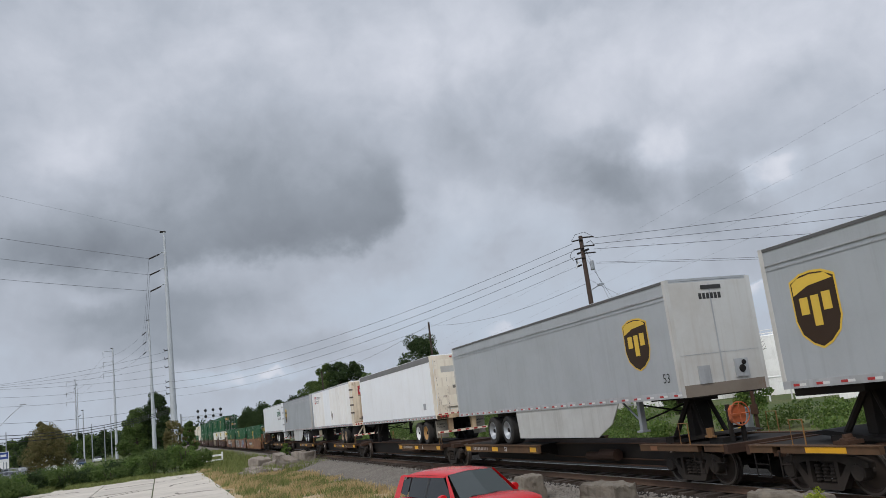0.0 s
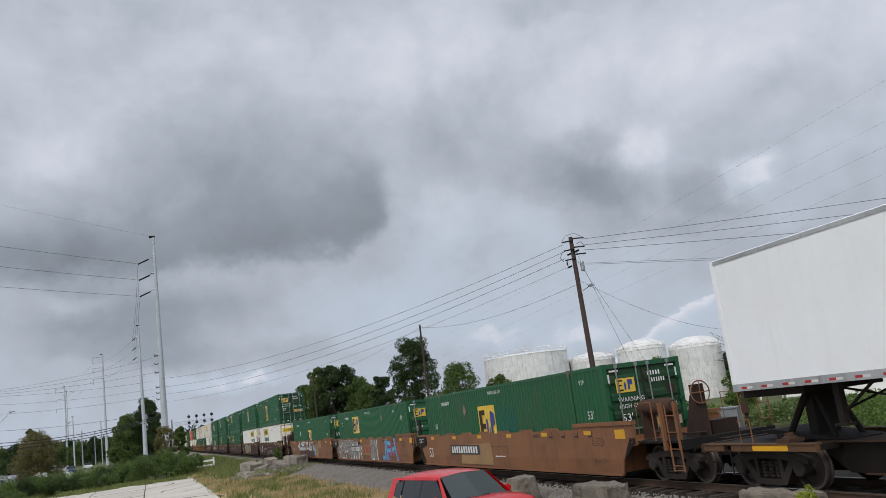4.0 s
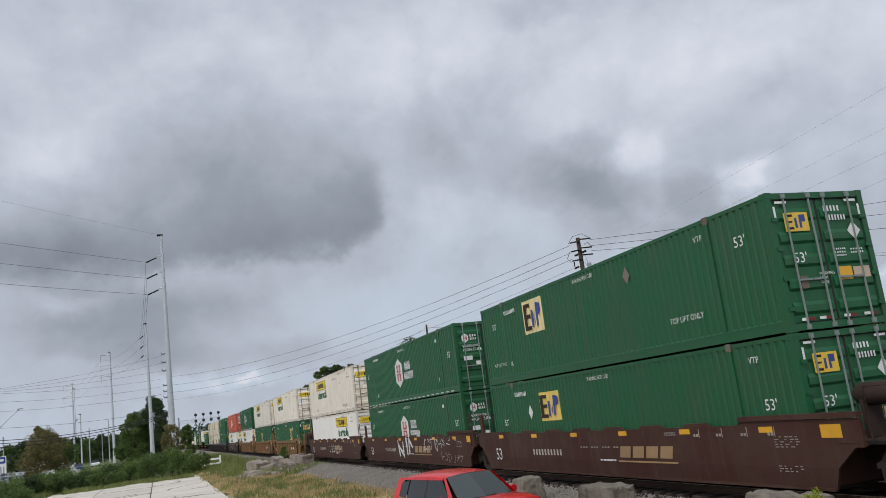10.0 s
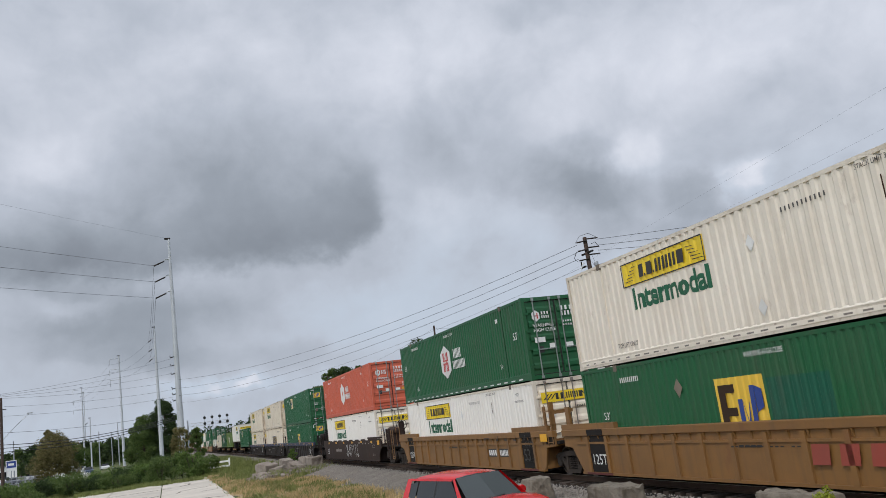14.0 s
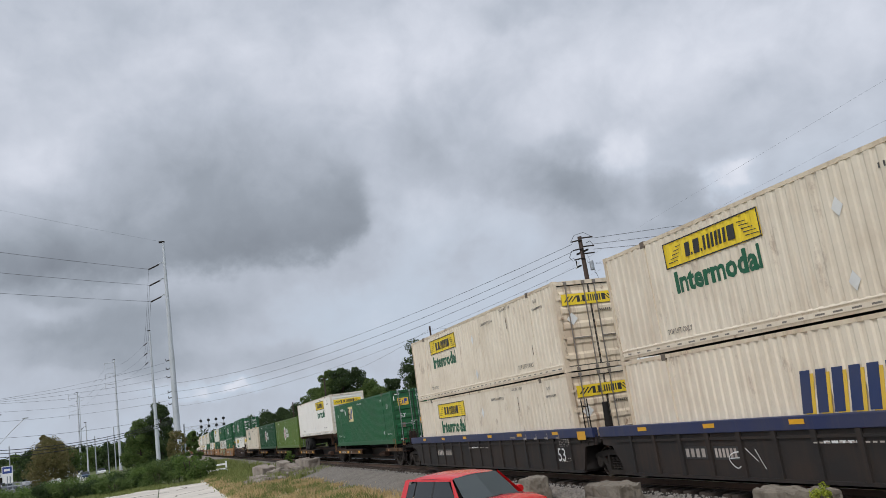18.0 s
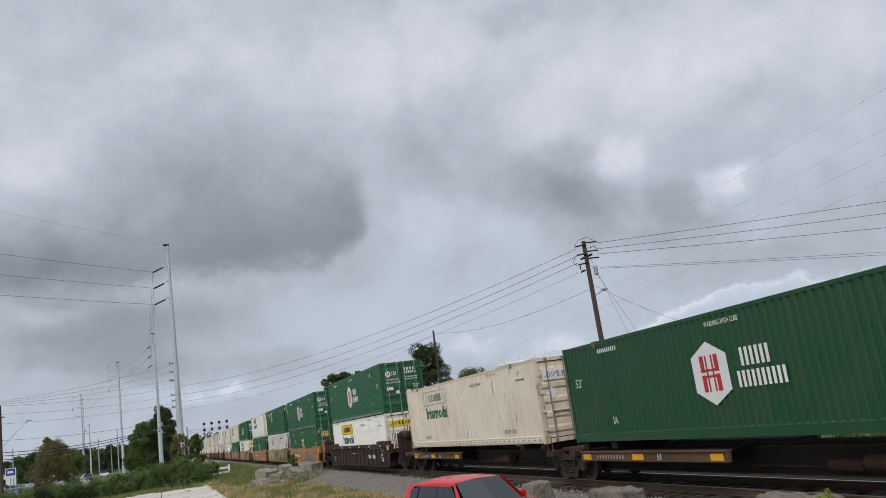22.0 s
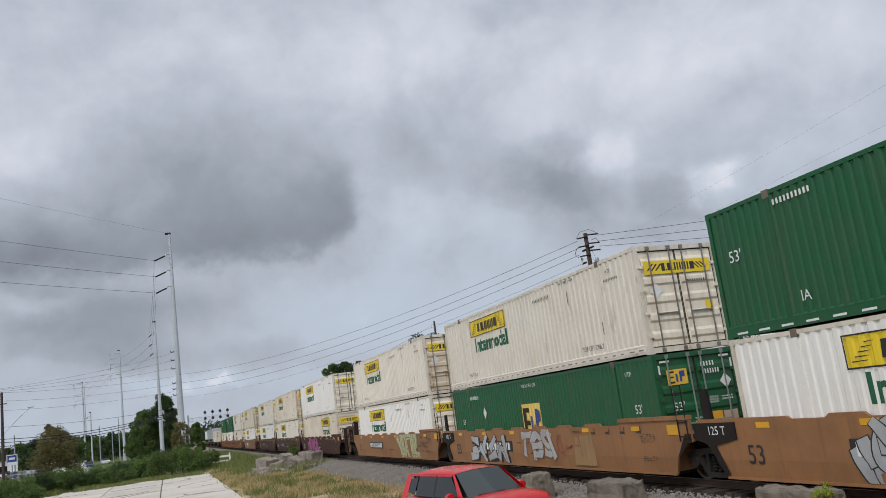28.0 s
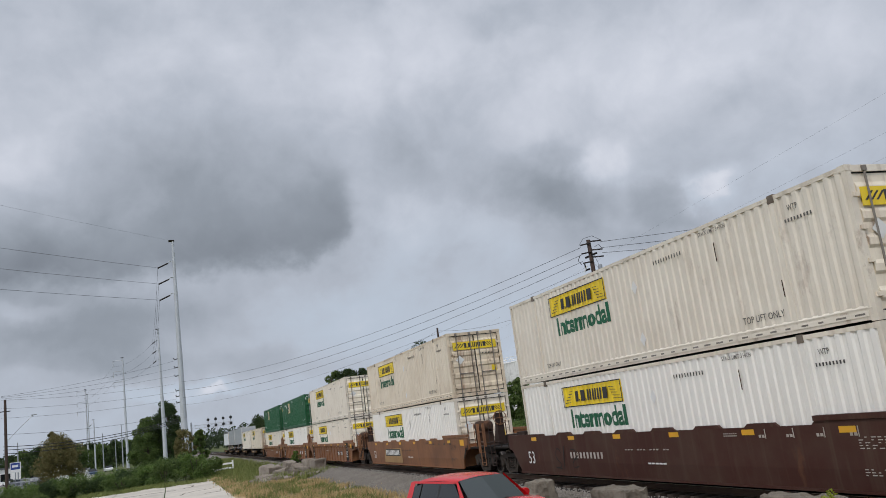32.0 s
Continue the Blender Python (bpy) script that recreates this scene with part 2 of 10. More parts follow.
# ---- mesh building ----
class Shape:
    """Collects faces for one mesh."""

    def __init__(self):
        self.v, self.f = [], []

    def add(self, verts, faces):
        n = len(self.v)
        self.v += [tuple(p) for p in verts]
        self.f += [tuple(i + n for i in f) for f in faces]
        return self

    def box(self, x0, x1, y0, y1, z0, z1):
        return self.add([(x, y, z) for x in (x0, x1) for y in (y0, y1) for z in (z0, z1)],
                        [(0, 1, 3, 2), (4, 6, 7, 5), (0, 4, 5, 1), (2, 3, 7, 6), (0, 2, 6, 4), (1, 5, 7, 3)])

    def cbox(self, x0, x1, y0, y1, z0, z1, c):
        """A box with its long edges along x cut off."""
        p = [(y0 + c, z0), (y1 - c, z0), (y1, z0 + c), (y1, z1 - c), (y1 - c, z1), (y0 + c, z1), (y0, z1 - c), (y0, z0 + c)]
        return self.prism(p, "x", x0, x1)

    def prism(self, poly, axis, a, b):
        n = len(poly)
        put = {"x": lambda p, s: (s, p[0], p[1]), "y": lambda p, s: (p[0], s, p[1]), "z": lambda p, s: (p[0], p[1], s)}[axis]
        return self.add([put(p, a) for p in poly] + [put(p, b) for p in poly],
                        [tuple(range(n)), tuple(range(2 * n - 1, n - 1, -1))] + [(i, (i + 1) % n, n + (i + 1) % n, n + i) for i in range(n)])

    def tube(self, pts, r, n=8, r2=None, caps=True):
        """A round rod through the points, from radius r to r2."""
        pts = [Vector(p) for p in pts]
        r2 = r if r2 is None else r2
        rings = []
        for i, p in enumerate(pts):
            d = (pts[min(i + 1, len(pts) - 1)] - pts[max(i - 1, 0)]).normalized()
            s = d.cross((0, 0, 1) if abs(d.z) < 0.9 else (1, 0, 0)).normalized()
            u = s.cross(d)
            k = r + (r2 - r) * i / (len(pts) - 1)
            rings += [p + k * (math.cos(6.28319 * j / n) * s + math.sin(6.28319 * j / n) * u) for j in range(n)]
        m = len(pts)
        faces = [(i * n + j, i * n + (j + 1) % n, (i + 1) * n + (j + 1) % n, (i + 1) * n + j) for i in range(m - 1) for j in range(n)]
        if caps:
            faces += [tuple(range(n - 1, -1, -1)), tuple(range((m - 1) * n, m * n))]
        return self.add(rings, faces)

    def lathe(self, prof, axis="y", at=(0, 0, 0), n=24, caps=True):
        """A round body from (radius, along) pairs about an axis through at."""
        vs = []
        for r, h in prof:
            for j in range(n):
                c, s = r * math.cos(6.28319 * j / n), r * math.sin(6.28319 * j / n)
                p = {"y": (c, h, s), "x": (h, c, s), "z": (c, s, h)}[axis]
                vs.append((p[0] + at[0], p[1] + at[1], p[2] + at[2]))
        m = len(prof)
        fs = [(i * n + j, i * n + (j + 1) % n, (i + 1) * n + (j + 1) % n, (i + 1) * n + j) for i in range(m - 1) for j in range(n)]
        if caps and prof[0][0] > 1e-4:
            fs.append(tuple(range(n)))
        if caps and prof[-1][0] > 1e-4:
            fs.append(tuple(range((m - 1) * n, m * n)))
        return self.add(vs, fs)

    def mesh(self, name, smooth_angle=None):
        me = bpy.data.meshes.new(name)
        me.from_pydata(self.v, [], self.f)
        bm = bmesh.new()
        bm.from_mesh(me)
        bmesh.ops.recalc_face_normals(bm, faces=bm.faces)
        if smooth_angle:
            for f in bm.faces:
                f.smooth = True
            for e in bm.edges:
                e.smooth = len(e.link_faces) == 2 and e.calc_face_angle(3.2) < radians(smooth_angle)
        bm.to_mesh(me)
        bm.free()
        return me


def part(name, shape, material, parent=None, label="", at=None, smooth_angle=None):
    """One mesh object, under a thing or a part of it."""
    me = shape if isinstance(shape, bpy.types.Mesh) else shape.mesh(name, smooth_angle)
    if not me.materials:
        me.materials.append(material)
    ob = new(name, me)
    if parent:
        ob.parent = parent
    if at is not None:
        ob.matrix_basis = at if isinstance(at, Matrix) else Matrix.Translation(at)
    return tagged(ob, label=label)


def thing(name, label, category, group="", kind="", at=None):
    ob = new(name)
    ob.empty_display_size = 0.3
    if at is not None:
        ob.matrix_basis = at if isinstance(at, Matrix) else Matrix.Translation(at)
    return tagged(ob, label, category, group, kind)


LETTERS = {}


def lettering(text, height, weight=0.004):
    """A flat mesh of the built-in font, lower left corner at the origin, in the x-y plane; and its width."""
    key = (text, round(height, 3), weight)
    if key not in LETTERS:
        cu = bpy.data.curves.new("text", "FONT")
        cu.body, cu.size, cu.resolution_u, cu.offset = text, height / 0.72, 2, weight * height
        ob = bpy.data.objects.new("text", cu)
        scene.collection.objects.link(ob)
        bpy.context.view_layer.update()
        me = bpy.data.meshes.new_from_object(ob.evaluated_get(bpy.context.evaluated_depsgraph_get()))
        bpy.data.objects.remove(ob)
        bpy.data.curves.remove(cu)
        w = max((v.co.x for v in me.vertices), default=0.1)
        LETTERS[key] = (me, w)
    return LETTERS[key]


# ---- materials ----
def material(name, base, rough=0.5, metal=0.0, dirt=(0.09, 0.075, 0.06), soil=0.35, streak=0.0, grain=6.0, vary=0.06, bump=0.0, bump_scale=40.0, rust=0.0, spec=0.5):
    """Painted or raw surface: broad soiling, fine grain, streaks that run down, and rust spots."""
    m = bpy.data.materials.new(name)
    m.use_nodes = True
    t = m.node_tree
    p = t.nodes["Principled BSDF"]
    co = t.nodes.new("ShaderNodeTexCoord").outputs["Object"]
    info = t.nodes.new("ShaderNodeObjectInfo")
    off = N(t, "ShaderNodeVectorMath", co, N(t, "ShaderNodeVectorMath", N(t, "ShaderNodeCombineXYZ", info.outputs["Random"], info.outputs["Random"], 0.0), (37.0, 11.0, 0.0), operation="MULTIPLY"), operation="ADD")
    broad = noise_at(t, off, 0.7, 6.0, 0.6)
    fine = noise_at(t, off, grain, 6.0, 0.65)
    col = mixc(t, mth(t, "MULTIPLY", ramp(t, broad, (0.42, 0.0), (0.75, 1.0)), soil), base, dirt)
    tone = mth(t, "ADD", 1.0 - vary, mth(t, "MULTIPLY", fine, 2 * vary))
    col = mixc(t, 1.0, col, N(t, "ShaderNodeCombineXYZ", tone, tone, tone), "MULTIPLY")
    hue = mth(t, "ADD", 1.0 - vary, mth(t, "MULTIPLY", info.outputs["Random"], 2 * vary))
    col = mixc(t, 1.0, col, N(t, "ShaderNodeCombineXYZ", hue, hue, hue), "MULTIPLY")
    if streak:
        s = noise_at(t, vmul(t, off, (5.0, 5.0, 0.22)), 1.0, 4.0, 0.6)
        col = mixc(t, mth(t, "MULTIPLY", ramp(t, s, (0.52, 0.0), (0.72, 1.0)), streak), col, dirt)
    if rust:
        r = noise_at(t, vmul(t, off, (1.6, 1.6, 0.8)), 1.0, 8.0, 0.7)
        col = mixc(t, mth(t, "MULTIPLY", ramp(t, r, (0.60, 0.0), (0.68, 1.0)), rust), col, (0.16, 0.06, 0.025))
    t.links.new(col, p.inputs["Base Color"])
    t.links.new(mth(t, "ADD", rough - 0.08, mth(t, "MULTIPLY", broad, 0.2)), p.inputs["Roughness"])
    p.inputs["Metallic"].default_value = metal
    p.inputs["Specular IOR Level"].default_value = spec
    if bump:
        bn = t.nodes.new("ShaderNodeBump")
        bn.inputs["Strength"].default_value, bn.inputs["Distance"].default_value = bump, 0.03
        t.links.new(noise_at(t, co, bump_scale, 5.0, 0.6), bn.inputs["Height"])
        t.links.new(bn.outputs[0], p.inputs["Normal"])
    return m


STREAK = dict(soil=0.22, streak=0.22)
GREEN = material("container_green", (0.009, 0.094, 0.033), 0.45, spec=0.35, **STREAK)
DEEPGREEN = material("container_dark_green", (0.0055, 0.060, 0.0195), 0.45, spec=0.35, **STREAK)
HUBGREEN = material("container_deep_green", (0.0075, 0.090, 0.031), 0.45, spec=0.35, **STREAK)
LIME = material("container_light_green", (0.085, 0.15, 0.022), 0.45, dirt=(0.13, 0.15, 0.03), soil=0.6, streak=0.35)
WHITE = material("container_white", (0.76, 0.70, 0.60), 0.5, dirt=(0.42, 0.33, 0.23), soil=0.25, streak=0.22, rust=0.25, vary=0.05)
CREAM = material("container_cream", (0.74, 0.655, 0.525), 0.5, dirt=(0.38, 0.27, 0.17), soil=0.32, streak=0.28, rust=0.4, vary=0.05)
CLEANWHITE = material("container_clean_white", (0.80, 0.775, 0.72), 0.42, dirt=(0.50, 0.45, 0.37), soil=0.18, streak=0.12, vary=0.03)
FRAMEWHITE = material("frame_white", (0.70, 0.64, 0.54), 0.55, dirt=(0.30, 0.22, 0.15), soil=0.4, streak=0.35, rust=0.45, vary=0.06)
FRAMECREAM = material("frame_cream", (0.66, 0.56, 0.42), 0.55, dirt=(0.26, 0.15, 0.08), soil=0.5, streak=0.5, rust=0.75, vary=0.06)
ORANGE = material("container_orange_red", (0.55, 0.105, 0.05), 0.5, **STREAK)
GREY = material("trailer_grey", (0.37, 0.39, 0.405), 0.45, dirt=(0.2, 0.2, 0.19), soil=0.25, streak=0.2, vary=0.04)
TWHITE = material("trailer_white", (0.90, 0.915, 0.93), 0.35, dirt=(0.58, 0.54, 0.47), soil=0.14, streak=0.12, vary=0.03)
NOSEGREY = material("nose_pale_grey", (0.56, 0.555, 0.53), 0.45, dirt=(0.34, 0.28, 0.21), soil=0.45, streak=0.3, vary=0.04)
NOSESKID = material("nose_scuffed_brown", (0.20, 0.165, 0.13), 0.7, dirt=(0.10, 0.07, 0.05), soil=0.6, rust=0.5)
CHANNEL = material("channel_ochre", (0.12, 0.068, 0.036), 0.8, dirt=(0.045, 0.028, 0.02), soil=0.7, streak=0.3, rust=0.5, spec=0.25)
ALU = material("aluminium", (0.48, 0.49, 0.50), 0.45, 0.35, soil=0.4, streak=0.3)
DOORCREAM = material("door_cream", (0.86, 0.78, 0.64), 0.5, dirt=(0.36, 0.22, 0.12), soil=0.30, streak=0.35, rust=0.6)
DOORSTAIN = material("door_stained", (0.74, 0.63, 0.47), 0.55, dirt=(0.24, 0.12, 0.06), soil=0.55, streak=0.75, rust=0.9)
DIRTYWHITE = material("dirty_white_panel", (0.90, 0.885, 0.85), 0.45, dirt=(0.52, 0.43, 0.32), soil=0.22, streak=0.2, vary=0.04, rust=0.15)
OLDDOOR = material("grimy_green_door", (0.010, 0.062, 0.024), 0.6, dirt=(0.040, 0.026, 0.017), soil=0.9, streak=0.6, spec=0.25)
AMBER = material("car_amber", (0.30, 0.140, 0.052), 0.6, soil=0.5, streak=0.4, dirt=(0.13, 0.06, 0.03), rust=0.3)
POLESTEEL = material("pole_steel", (0.46, 0.485, 0.51), 0.55, 0.0, soil=0.3, streak=0.2, dirt=(0.30, 0.30, 0.30))
DARKSTEEL = material("dark_steel", (0.013, 0.011, 0.010), 0.75, 0.0, spec=0.25, dirt=(0.032, 0.022, 0.015), soil=0.6, grain=12, vary=0.15)
DUSTY = material("dusty_steel", (0.022, 0.018, 0.015), 0.8, 0.0, spec=0.25, dirt=(0.060, 0.046, 0.036), soil=0.8, grain=10, vary=0.2)
RUSTY = material("rusty_steel", (0.050, 0.027, 0.018), 0.8, 0.0, spec=0.25, dirt=(0.085, 0.045, 0.026), soil=0.8, grain=14, vary=0.2, rust=0.5)
BROWN = material("car_brown", (0.054, 0.0185, 0.0125), 0.65, spec=0.25, soil=0.45, streak=0.35, dirt=(0.10, 0.07, 0.05), rust=0.3)
DARKBROWN = material("car_dark_brown", (0.030, 0.017, 0.013), 0.7, spec=0.25, soil=0.5, streak=0.3, dirt=(0.07, 0.05, 0.04), rust=0.3)
TANPOST = material("post_brown", (0.13, 0.10, 0.08), 0.7, soil=0.5)
TANPANEL = material("panel_tan", (0.52, 0.36, 0.20), 0.55, soil=0.3)
TAN = material("car_tan", (0.39, 0.183, 0.068), 0.6, soil=0.4, streak=0.35, dirt=(0.16, 0.09, 0.05), rust=0.25)
OLDTAN = material("car_old_tan", (0.235, 0.098, 0.038), 0.6, soil=0.6, streak=0.5, dirt=(0.09, 0.045, 0.03), rust=0.6)
YELLOWTAN = material("car_yellow_tan", (0.215, 0.105, 0.029), 0.55, soil=0.5, streak=0.45, dirt=(0.12, 0.07, 0.035), rust=0.4)
BLUECHORD = material("car_blue", (0.016, 0.026, 0.085), 0.5, soil=0.35, streak=0.3)
CHARCOAL = material("car_charcoal", (0.024, 0.022, 0.021), 0.7, spec=0.25, soil=0.6, streak=0.4, dirt=(0.055, 0.036, 0.026))
ROD = material("lock_rod_grey", (0.20, 0.235, 0.22), 0.5, soil=0.3)
CREAMRIM = material("rim_cream", (0.62, 0.55, 0.42), 0.5, soil=0.5, dirt=(0.25, 0.12, 0.05), rust=0.6)
YELLOW = material("sign_yellow", (0.78, 0.56, 0.015), 0.45, soil=0.2, dirt=(0.4, 0.3, 0.1))
GOLD = material("logo_gold", (0.72, 0.47, 0.05), 0.45, soil=0.2, dirt=(0.4, 0.3, 0.1))
REFLECT = material("reflector_yellow", (0.72, 0.36, 0.012), 0.4, soil=0.3, dirt=(0.3, 0.2, 0.06))
LOGOBROWN = material("logo_brown", (0.038, 0.022, 0.013), 0.55, soil=0.1, spec=0.2)
LOGOBLUE = material("logo_blue", (0.018, 0.05, 0.24), 0.45, soil=0.2)
LOGOGREEN = material("letter_green", (0.006, 0.10, 0.045), 0.45, soil=0.2)
LOGORED = material("logo_red", (0.42, 0.02, 0.02), 0.45, soil=0.2)
INK = material("ink_black", (0.02, 0.02, 0.02), 0.5, soil=0.2)
CHALK = material("paint_white", (0.72, 0.72, 0.70), 0.5, soil=0.3, dirt=(0.4, 0.38, 0.33))
RUBBER = material("rubber", (0.014, 0.0135, 0.013), 0.85, soil=0.5, dirt=(0.07, 0.06, 0.05))
RAILTOP = material("rail_polished", (0.45, 0.44, 0.43), 0.28, 0.95, soil=0.1)
WHEELSTEEL = material("wheel_steel", (0.020, 0.015, 0.012), 0.7, 0.0, soil=0.6, dirt=(0.09, 0.055, 0.035))
TREAD = material("wheel_tread", (0.14, 0.125, 0.11), 0.4, 0.7, soil=0.4)
GALV = material("galvanised_steel", (0.36, 0.38, 0.40), 0.5, 0.55, soil=0.3, streak=0.2, dirt=(0.22, 0.22, 0.22))

# ---- the train ----
TRACK_Y, RAIL_Z = 13.3, -0.05
LONG, HIGH, HALF = 16.15, 2.896, 1.295
CACHE = {}
CASTING = material("cast_corner", (0.16, 0.13, 0.10), 0.7, soil=0.8, dirt=(0.05, 0.03, 0.022), rust=0.7)
RODCREAM = material("lock_rod_cream", (0.20, 0.18, 0.155), 0.6, soil=0.6, dirt=(0.12, 0.07, 0.04), rust=0.7)


def shared(key, make, angle=None):
    """One mesh for all pieces that are alike."""
    if key not in CACHE:
        CACHE[key] = make().mesh(str(key[0]) if isinstance(key, tuple) else key, angle)
    return CACHE[key]


def piece(name, key, make, mat, parent, label="", at=None, angle=None):
    full = (name, key, mat.name)
    if full not in CACHE:
        me = make().mesh(name, angle)
        me.materials.append(mat)
        CACHE[full] = me
    return part(name, CACHE[full], mat, parent, label, at)


def words(name, text, height, mat, parent, m, label="", squeeze=1.0):
    me, w = lettering(text, height)
    m = m @ Matrix.Diagonal((squeeze, 1, 1, 1))
    key = ("w", text, round(height, 3), mat.name)
    if key not in CACHE:
        c = me.copy()
        c.materials.clear()
        c.materials.append(mat)
        CACHE[key] = c
    return tagged(part(name, CACHE[key], mat, parent, label, m), kind="stuff")


def on_side(x, z, y=-HALF - 0.006):
    return pose(x, y, z, 90)


def on_end(y, z, x=0.035):
    return pose(x, y, z, 90, 0, 90)


def wave(x0, x1, pitch, depth):
    """Corrugation along the side: (x, set-back) pairs from x0 to x1, phased on whole pitches."""
    fr = ((0.0, 0.0), (0.40, 0.0), (0.56, depth), (0.84, depth))
    pts, k = [], math.floor(x0 / pitch)

    def at(x):
        u = (x / pitch) % 1.0
        q = list(fr) + [(1.0, 0.0)]
        for (a, da), (b, db) in zip(q, q[1:]):
            if a <= u <= b:
                return da + (db - da) * (u - a) / (b - a)
        return 0.0

    pts.append((x0, at(x0)))
    while k * pitch < x1:
        for f, d in fr:
            x = (k + f) * pitch
            if x0 + 1e-4 < x < x1 - 1e-4:
                pts.append((x, d))
        k += 1
    pts.append((x1, at(x1)))
    return pts


def wavy(shape, x0, x1, z0, z1, pitch, depth, y, out=0.0, side=-1):
    """A sheet that follows the corrugation of a side, set out by a few millimetres."""
    p = wave(x0, x1, pitch, depth)
    v = [(x, side * (y + out - d), z) for z in (z0, z1) for x, d in p]
    n = len(p)
    return shape.add(v, [(i, i + 1, n + i + 1, n + i) for i in range(n - 1)])


def wavy_words(text, height, mat, parent, x, z, pitch, depth, label):
    """Painted words that follow the corrugation they stand on."""
    key = ("wavy", text, round(x, 3), depth)
    if key not in CACHE:
        me, w = lettering(text, height, 0.05)
        bm = bmesh.new()
        bm.from_mesh(me)
        p = wave(x, x + w, pitch, depth)
        for px, _ in p:
            bmesh.ops.bisect_plane(bm, geom=bm.verts[:] + bm.edges[:] + bm.faces[:], plane_co=(px - x, 0, 0), plane_no=(1, 0, 0))
        for v in bm.verts:
            for (a, da), (b, db) in zip(p, p[1:]):
                if a - 1e-4 <= v.co.x + x <= b + 1e-4:
                    v.co.z = -(da + (db - da) * (v.co.x + x - a) / max(b - a, 1e-6))
                    break
        me = bpy.data.meshes.new("lettering")
        bm.to_mesh(me)
        bm.free()
        me.materials.append(mat)
        CACHE[key] = me
    return tagged(part("lettering", CACHE[key], mat, parent, label, pose(x, -HALF - 0.003, z, 90)), kind="stuff")


def blocks(x0, x1, z0, z1, n, gap=0.25, lean=0.0, y=-HALF - 0.006):
    """A row of plain bars where a name stands."""
    s, w = Shape(), (x1 - x0) / n
    for i in range(n):
        a, b, k = x0 + i * w, x0 + (i + 1 - gap) * w, lean * (z1 - z0)
        s.prism([(a, z0), (b, z0), (b + k, z1), (a + k, z1)], "y", y, y - 0.003)
    return s


NAME_BARS = ((0.0, 0.10, 0), (0.125, 0.03, 1), (0.18, 0.12, 0), (0.325, 0.03, 1), (0.385, 0.045, 0), (0.465, 0.045, 0), (0.545, 0.045, 0), (0.62, 0.045, 0), (0.695, 0.045, 0), (0.775, 0.045, 0), (0.86, 0.13, 0))  # start, width, low


def name_strokes(a0, a1, z0, z1, axis, d, out):
    """Upright bars of the widths of a short bold name, leaning a little."""
    s, w = Shape(), a1 - a0
    for u, v, low in NAME_BARS:
        a, b, k = a0 + u * w, a0 + (u + v) * w, 0.10 * (z1 - z0) * (axis == "y")
        t = z0 + 0.2 * (z1 - z0) if low else z1
        s.prism([(a, z0), (b, z0), (b + (0 if low else k), t), (a + (0 if low else k), t)], axis, d, d + out)
    return s


def end_blocks(y0, y1, z0, z1, n, gap=0.25, x=0.036, lean=0.0):
    s, w = Shape(), (y1 - y0) / n
    for i in range(n):
        a, b, k = y0 + i * w, y0 + (i + 1 - gap) * w, lean * (z1 - z0)
        s.prism([(a, z0), (b, z0), (b + k, z1), (a + k, z1)], "x", x, x + 0.003)
    return s


def diamond(cx, cz, r, y=-HALF - 0.008):
    return Shape().prism([(cx - 0.75 * r, cz), (cx, cz - r), (cx + 0.75 * r, cz), (cx, cz + r)], "y", y, y - 0.003)


def ring(sy):
    """The dark seal round one door leaf."""
    a, b = (sy * 0.004, sy * (HALF - 0.12)), (sy * 0.030, sy * (HALF - 0.155))
    v = [(-0.042, q[i], z) for q, zs in ((a, (0.155, HIGH - 0.135)), (b, (0.19, HIGH - 0.17))) for i, z in ((0, zs[0]), (1, zs[0]), (1, zs[1]), (0, zs[1]))]
    return Shape().add(v, [(i, (i + 1) % 4, 4 + (i + 1) % 4, 4 + i) for i in range(4)])


